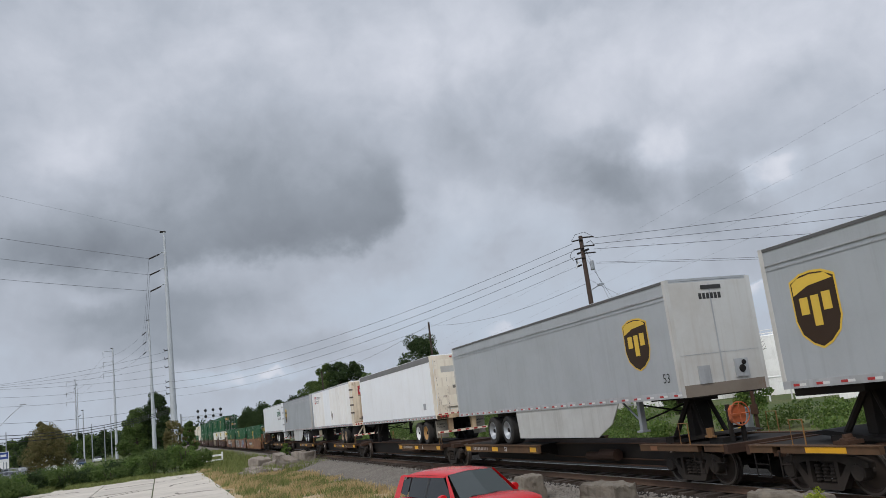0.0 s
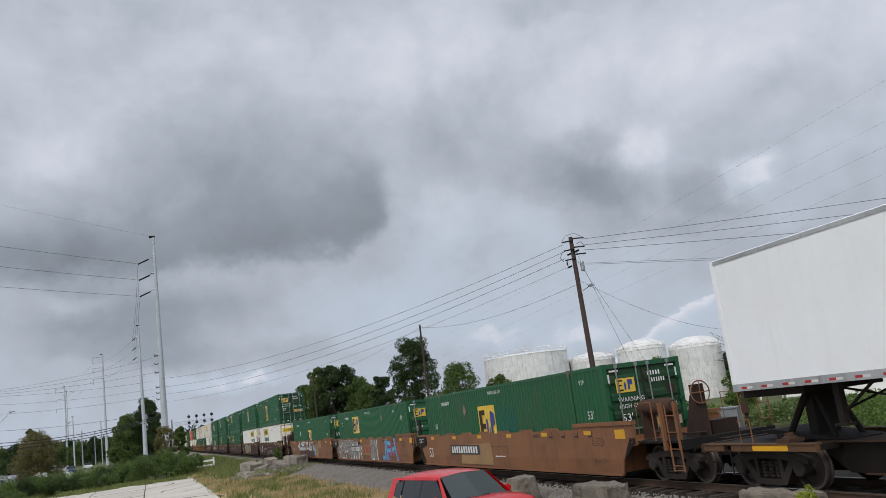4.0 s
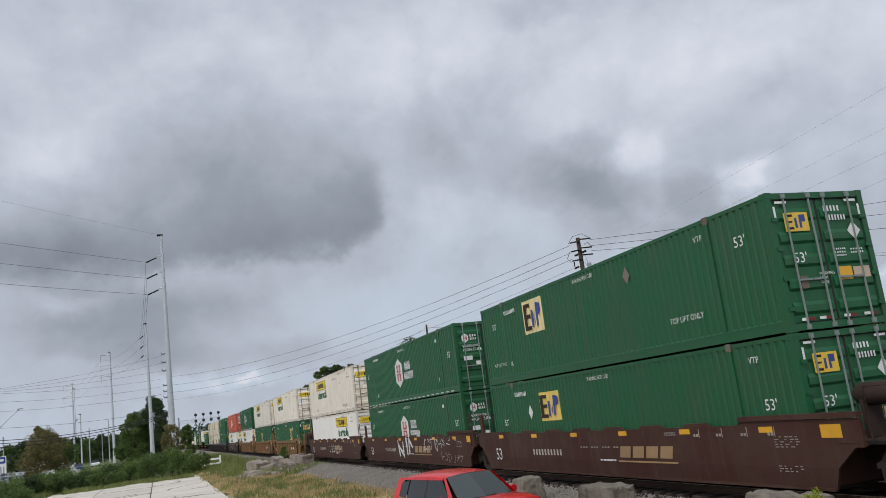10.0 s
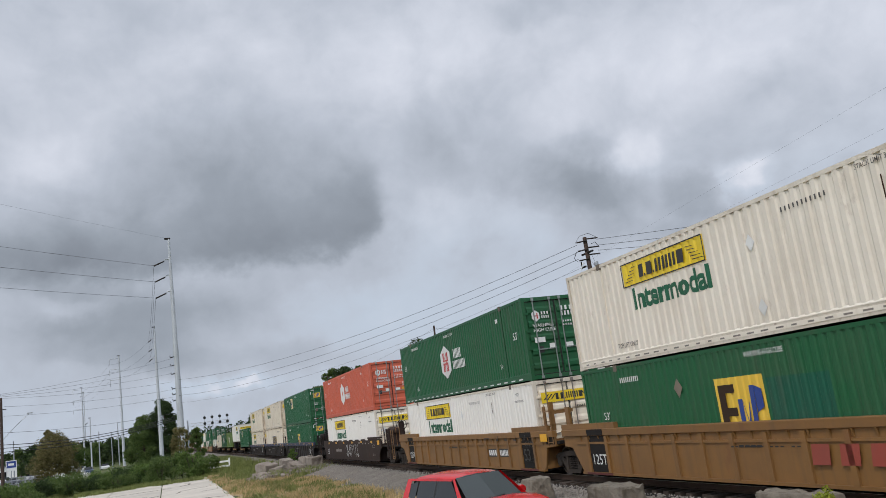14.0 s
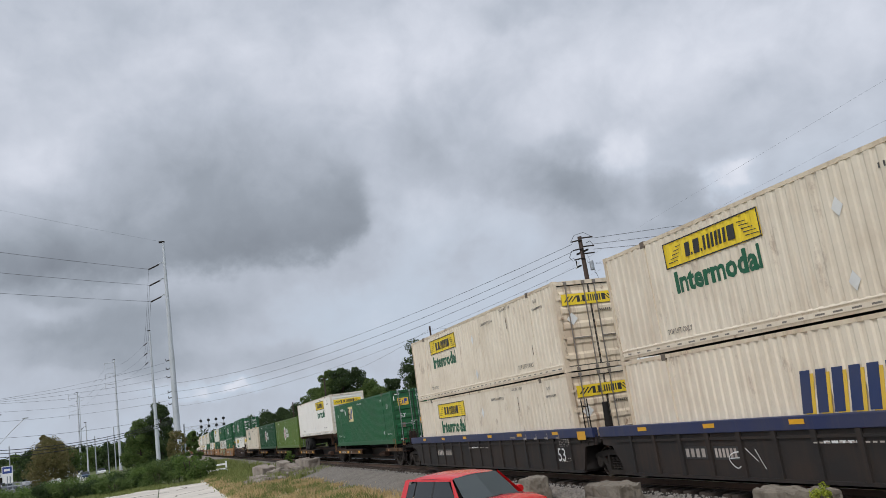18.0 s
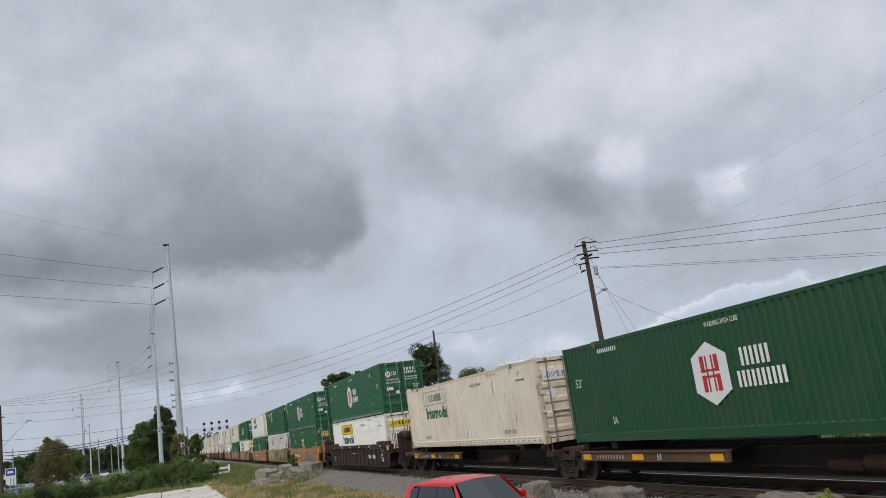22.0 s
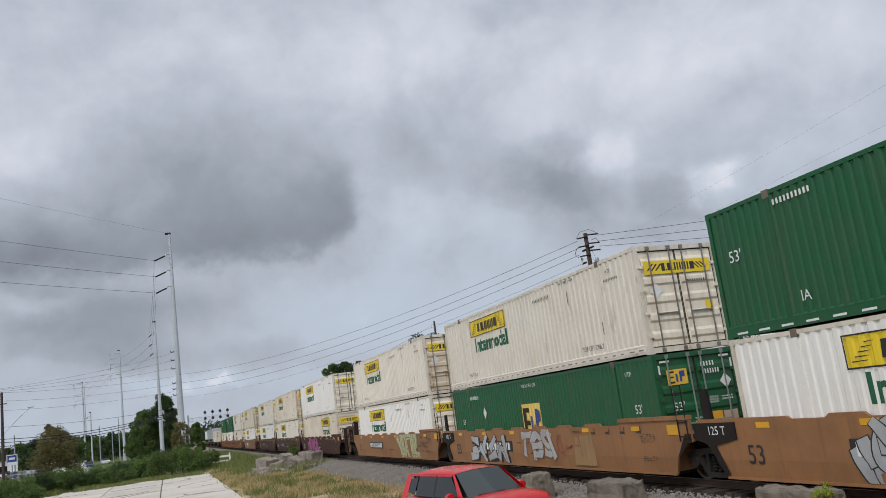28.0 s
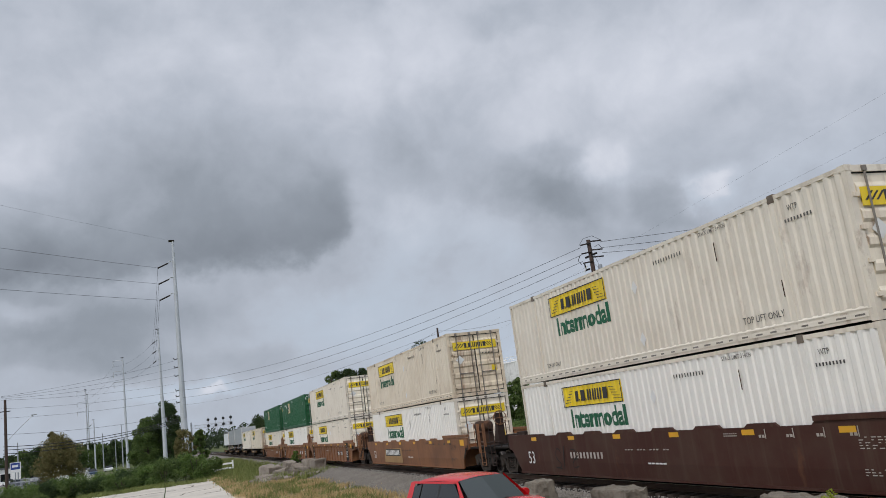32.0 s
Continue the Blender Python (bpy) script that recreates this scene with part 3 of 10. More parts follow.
def container(name, body, label, end="door", pitch=0.2785, depth=0.03, rail=0.24, posts=(-2.03, -14.12), door_mat=None, frame_mat=None):
    """A 53-foot box: corrugated sides, roof, frame, castings and the end that leads."""
    c = thing(name, label, "container", "containers on the train")
    dm, fm = door_mat or body, frame_mat or body
    x1, x0, y, h = 0.0, -LONG, HALF, HIGH
    key = (pitch, depth, rail)
    for side in (-1, 1):
        piece("side_wall", (key, side), lambda: wavy(Shape(), x0 + 0.1, x1 - 0.1, rail, h - 0.09, pitch, depth, y - 0.004, 0, side), body, c)
        piece("bottom_rail", (key, side), lambda: Shape().box(x0 + 0.1, x1 - 0.1, *sorted((side * y, side * (y - 0.06))), 0.030, rail + 0.01).prism([(side * (y + 0.004), rail - 0.012), (side * (y + 0.004), rail + 0.004), (side * (y - 0.03), rail + 0.05), (side * (y - 0.03), rail - 0.012)], "x", x0 + 0.1, x1 - 0.1), fm, c)
        piece("top_rail", (key, side), lambda: Shape().box(x0 + 0.1, x1 - 0.1, *sorted((side * y, side * (y - 0.06))), h - 0.10, h - 0.012), fm, c)
        for px in posts if side < 0 else ():
            piece("lift_post", (key, side), lambda: Shape().box(-0.065, 0.065, *sorted((side * (y - 0.05), side * (y + 0.004))), rail, h - 0.10).box(-0.06, 0.06, *sorted((side * (y - 0.12), side * (y - 0.02))), h - 0.10, h + 0.01), body, c, at=(px, 0, 0))
            piece("casting", side, lambda: Shape().box(-0.09, 0.09, *sorted((side * (y - 0.12), side * (y + 0.010))), h - 0.16, h + 0.012), CASTING, c, at=(px, 0, 0)) if side < 0 else None
    piece("roof", key, lambda: Shape().box(x0 + 0.06, x1 - 0.06, -y + 0.05, y - 0.05, h - 0.06, h - 0.015), body, c)
    piece("floor_pan", key, lambda: Shape().box(x0 + 0.06, x1 - 0.06, -y + 0.05, y - 0.05, 0.06, 0.16), DARKSTEEL, c)
    for ex in (x0, x1):
        for sy in (-1, 1):
            ca, cb = (ex - 0.18, ex + 0.004) if ex == 0 else (ex - 0.004, ex + 0.18)
            piece("corner_post", (ex, sy), lambda: Shape().box(*sorted((ex, ex - 0.11 * (1 if ex == 0 else -1))), *sorted((sy * y, sy * (y - 0.13))), 0.118, h - 0.118).box(ca, cb, *sorted((sy * (y + 0.004), sy * (y - 0.16))), 0, 0.118).box(ca, cb, *sorted((sy * (y + 0.004), sy * (y - 0.16))), h - 0.118, h), fm, c)
    piece("header", key, lambda: Shape().box(-0.10, 0.0, -y + 0.12, y - 0.12, h - 0.14, h - 0.01), fm, c)
    piece("door_sill", key, lambda: Shape().box(-0.10, 0.0, -y + 0.12, y - 0.12, 0.02, 0.16), fm, c)
    piece("rear_wall", key, lambda: Shape().box(x0 + 0.02, x0 + 0.08, -y + 0.12, y - 0.12, 0.05, h - 0.05), body, c)
    if end == "door":
        for sy in (-1, 1):
            def leaf():
                s = Shape().box(-0.07, -0.045, *sorted((sy * 0.012, sy * (y - 0.135))), 0.16, h - 0.14)
                for k in range(5):  # pressed horizontal ribs
                    z = 0.32 + 0.49 * k
                    s.prism([(-0.05, z), (-0.008, z + 0.07), (-0.008, z + 0.20), (-0.05, z + 0.29)], "y", *sorted((sy * 0.07, sy * (y - 0.19))))
                for k in range(4):  # hinges
                    s.box(-0.05, 0.025, *sorted((sy * (y - 0.05), sy * (y - 0.20))), 0.42 + 0.62 * k, 0.50 + 0.62 * k)
                return s
            leafo = piece("door", (sy, "leaf"), leaf, dm, c)
            piece("gasket", sy, lambda: ring(sy), RUBBER, leafo)
            for k, yy in enumerate((0.20, 0.86)):
                piece("locking_bar", (sy, k), lambda: Shape().tube([(0.012, sy * yy, 0.06), (0.012, sy * yy, h - 0.06)], 0.023, 6).box(0.0, 0.035, *sorted((sy * yy, sy * (yy - 0.34 if k else yy + 0.30))), 1.02, 1.06).box(-0.01, 0.04, sy * yy - 0.05, sy * yy + 0.05, 0.03, 0.13).box(-0.01, 0.04, sy * yy - 0.05, sy * yy + 0.05, h - 0.13, h - 0.03), RODCREAM if dm in (DOORCREAM, DOORSTAIN) else ROD, leafo)
    else:
        def nose():
            p = [(-0.10, h - 0.12), (-0.10, 0.14), (-0.075, 0.14)]
            for k in range(9):
                z = 0.20 + 0.29 * k
                p += [(-0.075, z), (-0.03, z + 0.04), (-0.03, z + 0.16), (-0.075, z + 0.20)]
            pts = p + [(-0.075, h - 0.12)]
            n = len(pts)
            w = y - 0.13
            return Shape().add([(px, sy * w, pz) for sy in (-1, 1) for px, pz in pts], [(i, (i + 1) % n, n + (i + 1) % n, n + i) for i in range(n)])
        piece("nose_wall", "ribbed", nose, dm, c)
    return c


def marks(c, mat, n=1):
    """Small stencils that cannot be read: short bars, and the plain words that can."""
    z = HIGH
    tagged(piece("stencil", ("id", n), lambda: blocks(-13.95, -12.85, z - 0.36, z - 0.24, 10, 0.5), mat, c), kind="stuff")
    tagged(piece("stencil", ("wtp", n), lambda: blocks(-2.55, -2.30, z - 0.55, z - 0.40, 2, 0.25), mat, c), kind="stuff")
    


DULLRED = material("dull_red", (0.16, 0.012, 0.010), 0.6, soil=0.4)
FADED = material("faded_teal", (0.008, 0.095, 0.055), 0.5, soil=0.3, streak=0.3, spec=0.3)


def emp(logo="far", old=False):
    key = ("emp", logo, old)
    if key in CACHE:
        return CACHE[key]
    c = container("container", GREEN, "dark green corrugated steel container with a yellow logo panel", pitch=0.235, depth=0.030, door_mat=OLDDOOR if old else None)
    hi = logo in ("far", "rear", "high", "single")
    x0, x1, z0, z1 = (-9.81, -8.15, 0.62, 2.18) if old else {"far": (-11.6, -10.2, 1.60, 2.58), "rear": (-12.36, -10.9, 1.50, 2.62), "high": (-8.72, -7.36, 1.06, 2.28), "single": (-11.95, -10.45, 1.50, 2.50), "low": (-12.08, -10.58, 1.50, 2.43), "mid": (-8.82, -7.25, 0.66, 2.0), "right": (-5.85, -4.4, 1.25, 2.32)}[logo]
    w, h = x1 - x0, z1 - z0
    bg = GOLD if old else material("logo_cream_%s" % logo, (0.74, 0.60, 0.30) if hi and logo != "single" else (0.74, 0.53, 0.12), 0.45, soil=0.15, dirt=(0.4, 0.3, 0.1))
    panel = piece("logo_panel", key, lambda: wavy(Shape(), x0, x1, z0, z1, 0.235, 0.030, HALF, 0.0), bg, c, "yellow logo panel")
    if old:
        piece("faded_panel", key, lambda: wavy(Shape(), x1 + 0.05, x1 + 1.9, z0 + 0.45, z1 - 0.1, 0.235, 0.030, HALF, -0.002), FADED, c, "faded teal patch")

    def slab(a, b, u, v, lean=0.0):
        return Shape().prism([(x0 + a * w, z0 + u * h), (x0 + b * w, z0 + u * h), (x0 + (b + lean) * w, z0 + v * h), (x0 + (a + lean) * w, z0 + v * h)], "y", -HALF - 0.004, -HALF - 0.007)

    s = slab(0.06, 0.20, 0.10, 0.90)
    for u in (0.10, 0.45, 0.78):
        s.prism([(x0 + 0.20 * w, z0 + u * h), (x0 + 0.40 * w, z0 + u * h), (x0 + 0.40 * w, z0 + (u + 0.12) * h), (x0 + 0.20 * w, z0 + (u + 0.12) * h)], "y", -HALF - 0.004, -HALF - 0.007)
    piece("logo_bar", (key, "e"), lambda: s, LOGOBROWN, panel)
    s2 = slab(0.44, 0.53, 0.16, 0.68)
    s2.prism([(x0 + 0.53 * w, z0 + 0.68 * h), (x0 + 0.60 * w, z0 + 0.36 * h), (x0 + 0.67 * w, z0 + 0.68 * h), (x0 + 0.62 * w, z0 + 0.2 * h)], "y", -HALF - 0.004, -HALF - 0.007)
    s2.prism([(x0 + 0.68 * w, z0 + 0.16 * h), (x0 + 0.77 * w, z0 + 0.16 * h), (x0 + 0.80 * w, z0 + 0.86 * h), (x0 + 0.71 * w, z0 + 0.86 * h)], "y", -HALF - 0.004, -HALF - 0.007)
    s2.prism([(x0 + 0.80 * w, z0 + 0.48 * h), (x0 + 0.94 * w, z0 + 0.56 * h), (x0 + 0.94 * w, z0 + 0.80 * h), (x0 + 0.80 * w, z0 + 0.86 * h)], "y", -HALF - 0.004, -HALF - 0.007)
    piece("logo_bar", (key, "b"), lambda: s2, LOGOBLUE, panel)
    z53 = 2.0 if hi else 1.42
    words("lettering", "53'", 0.24, CHALK, c, on_side(-1.2, z53))
    words("lettering", "53'", 0.22, CHALK, c, on_side(-15.15, z53))
    words("lettering", "WARNING HIGH CUBE", 0.12, CHALK, c, on_side(-8.6, 2.57), squeeze=0.72)
    words("lettering", "TOP LIFT ONLY", 0.14 if old or logo == "rear" else 0.11, CHALK, c, on_side(-3.3 if old else -4.0 if logo == "rear" else -1.6, 0.52 if logo != "rear" else 0.70))
    words("lettering", "TOP LIFT ONLY", 0.12, CHALK, c, on_side(-15.4, 0.64))
    words("lettering", "VTP", 0.14, CHALK, c, on_side(-2.55 if hi else -1.45, 2.42))
    words("lettering", "IA", 0.20, CHALK, c, on_side(-2.4, 0.58)) if not old and logo != "rear" else None
    words("lettering", "IA", 0.17, CHALK, c, on_side(-13.9, 0.58))
    tagged(piece("stencil", ("id", 1), lambda: blocks(-14.0 + 0.05, -12.95, HIGH - 0.50, HIGH - 0.36, 10, 0.5), CHALK, c), kind="stuff")
    piece("placard", key, lambda: diamond(-4.9 if logo == "single" else -5.6 if logo == "rear" else -3.8 if logo == "right" else -12.8 if logo == "low" else -12.45 if not old else -11.25, 2.25 if hi or logo == "right" else 1.82 if not old else 2.08, 0.24), CHALK if not old and logo not in ("single", "rear") else material("placard_worn", (0.20, 0.16, 0.12), 0.6), c)
    # the doors
    ep = piece("logo_panel", "emp_end", lambda: Shape().box(-0.006, 0.0, -0.92, -0.30, 2.06, 2.46), GOLD, c, "yellow logo panel")
    piece("logo_bar", "emp_end_e", lambda: Shape().box(0.0, 0.003, -0.88, -0.82, 2.10, 2.42).box(0.0, 0.003, -0.82, -0.70, 2.10, 2.15).box(0.0, 0.003, -0.82, -0.72, 2.24, 2.28).box(0.0, 0.003, -0.82, -0.70, 2.37, 2.42), LOGOBROWN, ep)
    piece("logo_bar", "emp_end_b", lambda: Shape().box(0.0, 0.003, -0.66, -0.60, 2.13, 2.34).box(0.0, 0.003, -0.54, -0.48, 2.13, 2.41).box(0.0, 0.003, -0.48, -0.38, 2.26, 2.41), LOGOBLUE, ep)
    for i, (y0, y1, zz, hh, n) in enumerate(((0.16, 0.62, 2.46, 0.12, 5), (0.18, 0.74, 2.26, 0.12, 7), (0.22, 0.55, 1.62, 0.035, 6), (0.22, 0.55, 1.55, 0.035, 5), (0.22, 0.55, 1.48, 0.035, 6), (0.66, 1.02, 1.60, 0.035, 5), (0.66, 1.02, 1.53, 0.035, 6))):
        tagged(piece("stencil", ("emp_end", i), lambda: end_blocks(y0, y1, zz, zz + hh, n, 0.5, 0.0), CHALK, c), kind="stuff")
    if old:
        words("lettering", "WARNING", 0.13, CHALK, c, on_end(-0.92, 1.80, 0.004))
        words("lettering", "HIGH CUBE", 0.12, CHALK, c, on_end(-0.92, 1.62, 0.004))
    else:
        for k, wd in enumerate(("WARNING", "HIGH", "CUBE")):
            words("lettering", wd, 0.06, CHALK, c, on_end(-0.30, 1.12 - 0.09 * k, 0.004))
        piece("sticker", "emp_end3", lambda: Shape().box(-0.004, 0.002, -0.80, -0.62, 0.86, 1.12), material("worn_sticker", (0.16, 0.12, 0.09), 0.7), c)
    words("lettering", "53'", 0.22, CHALK, c, on_end(-0.88, 1.40 if not old else 1.26, 0.004))
    piece("placard", ("emp_end", old), lambda: Shape().prism([(0.68, 2.02), (0.86, 1.82), (1.04, 2.02), (0.86, 2.22)], "x", 0.0, 0.003), CHALK if not old else LOGOBROWN, c)
    piece("sticker", "emp_end", lambda: Shape().box(0.0, 0.003, 0.24, 0.58, 0.98, 1.26), REFLECT, c)
    piece("sticker", "emp_end2", lambda: Shape().box(0.0, 0.003, 0.62, 1.06, 1.0, 1.24), material("placard_tan", (0.48, 0.36, 0.26), 0.6), c)
    for k, (y0, y1, zl, zt) in enumerate(((-1.08, -0.78, 2.66, 2.71), (0.78, 1.08, 2.66, 2.71), (-1.15, -1.10, 2.30, 2.60), (1.10, 1.15, 2.30, 2.60))):
        piece("reflector_strip", ("emp_end", k), lambda: Shape().box(-0.006, 0.002, y0, y1, zl, zt), CHALK, c)
    for k, yy in enumerate((-0.98, -0.52, 0.12, 0.66)):
        piece("reflector_strip", ("emp_low", k), lambda: Shape().box(-0.006, 0.002, yy, yy + 0.16, 0.21, 0.27), CHALK, c)
        piece("reflector_strip", ("emp_red", k), lambda: Shape().box(-0.006, 0.002, yy + 0.16, yy + 0.34, 0.21, 0.27), DULLRED, c)
    c.matrix_basis = pose(0, 0, -500)
    CACHE[key] = c
    return c


def rail_slots():
    """Dark openings along the bottom rail."""
    s, r = Shape(), random.Random(4)
    for k in range(34):
        x = -15.7 + 0.46 * k
        s.box(x, x + 0.12 + 0.14 * r.random(), -HALF - 0.014, -HALF - 0.011, 0.13, 0.165)
    return s


SOOT = material("soot_grey", (0.20, 0.18, 0.155), 0.8, soil=0.5)
WORNINK = material("worn_ink", (0.075, 0.07, 0.065), 0.6, soil=0.5, dirt=(0.20, 0.18, 0.15), grain=16, vary=0.2)
STENCIL = material("worn_stencil", (0.40, 0.36, 0.32), 0.7, soil=0.6, dirt=(0.12, 0.07, 0.05), grain=14, vary=0.2)


NOSERUST = material("nose_rusted", (0.76, 0.68, 0.56), 0.55, dirt=(0.22, 0.095, 0.04), soil=0.5, streak=0.7, rust=1.0, vary=0.06)
FADEDINK = material("faded_ink", (0.26, 0.24, 0.21), 0.7, soil=0.6, dirt=(0.45, 0.40, 0.33), grain=14, vary=0.2)
FADEDSIGN = material("faded_sign", (0.66, 0.61, 0.52), 0.6, soil=0.4, streak=0.3, dirt=(0.40, 0.32, 0.22), rust=0.3)


def jbh(body="white", logo="far", end="door", plain=False):
    key = ("jbh", body, logo, end, plain)
    if key in CACHE:
        return CACHE[key]
    flute = 0.018 if body == "cream" else 0.033
    mat = {"white": WHITE, "worn": WHITE, "cream": CREAM, "clean": CLEANWHITE}[body]
    shade = {"white": "white", "worn": "stained white", "cream": "cream", "clean": "clean white"}[body]
    c = container("container", mat, "%s corrugated container with a yellow sign and green lettering" % shade if not plain else "%s corrugated container with a faded sign and green lettering" % shade, end, 0.285, flute, 0.24, door_mat=(DOORSTAIN if body in ("cream", "worn") else DOORCREAM) if end == "door" else NOSERUST if body == "white" else mat, frame_mat=FRAMECREAM if body == "cream" else FRAMEWHITE)
    x0, x1 = (-13.25, -9.75) if logo == "far" and body == "cream" else (-12.93, -9.25) if logo == "far" else (-6.5, -2.95)
    sign = piece("sign_panel", key, lambda: wavy(Shape(), x0, x1, 1.98, 2.62, 0.285, flute, HALF, 0.0), YELLOW if not plain else FADEDSIGN, c, "yellow sign" if not plain else "faded white sign")
    ink = FADEDINK if plain else INK
    piece("sign_border", key, lambda: blocks(x0, x1, 1.98, 2.01, 1, 0.0).add(*_box(x0, x1, 2.59, 2.62)).add(*_box(x0, x0 + 0.03, 1.98, 2.62)).add(*_box(x1 - 0.03, x1, 1.98, 2.62)), ink, sign)
    # a bold name, as a row of plain bars, between two scrolls
    tagged(piece("sign_bar", (key, "n"), lambda: name_strokes(x0 + 0.85, x1 - 0.80, 2.13, 2.46, "y", -HALF - 0.006, -0.003), ink, sign), kind="stuff")
    for k, xx in enumerate((x0 + 0.10, x1 - 0.70)):
        f = 1 if k else -1

        def scroll():
            s = Shape()
            for j in range(5):
                zz = 2.10 + 0.085 * j
                near, far = xx + 0.05 + 0.09 * j, xx + 0.62 - 0.05 * (4 - j)
                near, far = (near, far) if k == 0 else (xx + 0.62 - 0.05 * j - 0.40, xx + 0.66 - 0.09 * j)
                s.prism([(near, zz), (far, zz - 0.015 * f), (far, zz + 0.012 - 0.015 * f), (near, zz + 0.022)], "y", -HALF - 0.004, -HALF - 0.007)
            return s
        tagged(piece("sign_scroll", (key, k), scroll, ink, sign), kind="stuff")
    wavy_words("Intermodal", 0.51 if body == "cream" else 0.55, LOGOGREEN, c, x0 + (0.22 if body == "cream" else 0.35), 1.36, 0.285, flute, "green lettering")
    words("lettering", "TOP LIFT ONLY", 0.15, WORNINK, c, on_side(-3.6, 0.42), squeeze=0.9)
    words("lettering", "TOP LIFT ONLY", 0.13, WORNINK, c, on_side(-13.7, 0.42), squeeze=0.8)
    words("lettering", "STACK LIMIT 3 HIGH", 0.10, WORNINK, c, on_side(-4.6, 2.64), squeeze=0.8)
    tagged(piece("stencil", "jb_id", lambda: blocks(-6.6, -5.3, 2.40, 2.50, 11, 0.68), WORNINK, c), kind="stuff")
    tagged(piece("stencil", "jb_lift", lambda: blocks(-1.75, -0.95, 2.24, 2.31, 9, 0.55), WORNINK, c), kind="stuff")
    words("lettering", "WTP", 0.12, WORNINK, c, on_side(-1.62, 2.46), squeeze=0.8)
    for k, (dx, dz) in enumerate(((-7.67, 2.02), (-7.67, 0.62))):
        piece("placard_frame", k, lambda: diamond(dx, dz, 0.19), CHALK, c)
    for k in range(2):
        piece("scrape", (key, k), lambda: Shape().box(-2.2 - 1.9 * k, -2.17 - 1.9 * k, -HALF - 0.004, -HALF - 0.002, 0.8 + 0.23 * (k * 5 % 7), 1.15 + 0.25 * (k * 5 % 7)), RUSTY, c)
    tagged(piece("rail_slot", "jb", lambda: rail_slots(), SOOT, c), kind="stuff")
    piece("bumper_rail", key, lambda: Shape().box(-LONG + 0.2, -0.2, -HALF - 0.012, -HALF + 0.01, 0.10, 0.20).prism([(-HALF - 0.008, 0.245), (-HALF - 0.008, 0.262), (-HALF + 0.02, 0.30), (-HALF + 0.02, 0.245)], "x", -LONG + 0.2, -0.2), mat, c)
    ey = piece("sign_panel", (key, "end"), lambda: Shape().box(-0.010, 0.0, -1.05, 1.05, 2.10, 2.46), YELLOW if not plain else CHALK, c, "yellow sign")
    tagged(piece("sign_bar", (key, "end"), lambda: name_strokes(-0.50, 0.55, 2.18, 2.39, "x", 0.001, 0.003), ink, ey), kind="stuff")
    tagged(piece("sign_scroll", (key, "end"), lambda: end_blocks(-0.98, -0.58, 2.20, 2.38, 3, 0.6, 0.001, 1.0), ink, ey), kind="stuff")
    tagged(piece("sign_scroll", (key, "end2"), lambda: end_blocks(0.66, 1.0, 2.20, 2.38, 3, 0.6, 0.001, -1.0), ink, ey), kind="stuff")
    if end == "door":
        piece("sticker", "jb_end", lambda: Shape().box(0.0, 0.003, 0.70, 0.92, 1.02, 1.30), YELLOW, c)
        piece("placard", "jb_end", lambda: Shape().prism([(-0.98, 1.66), (-0.78, 1.46), (-0.58, 1.66), (-0.78, 1.86)], "x", 0.0, 0.003), CHALK, c)
        tagged(piece("stencil", "jb_end_id", lambda: end_blocks(0.25, 0.9, 1.84, 1.91, 9, 0.5, 0.0), INK, c), kind="stuff")
    else:
        tagged(piece("stencil", "jb_nose_id", lambda: end_blocks(-0.3, 0.6, 1.32, 1.42, 7, 0.3, -0.028), INK, c), kind="stuff")
    c.matrix_basis = pose(0, 0, -500)
    CACHE[key] = c
    return c


def _box(x0, x1, z0, z1, y=-HALF - 0.006):
    s = Shape().box(x0, x1, y - 0.003, y, z0, z1)
    return s.v, s.f


def hexagon(cx, cz, w, h, y=-HALF - 0.006):
    return Shape().prism([(cx - w, cz - 0.55 * h), (cx, cz - h), (cx + w, cz - 0.55 * h), (cx + w, cz + 0.55 * h), (cx, cz + h), (cx - w, cz + 0.55 * h)], "y", y, y - 0.003)


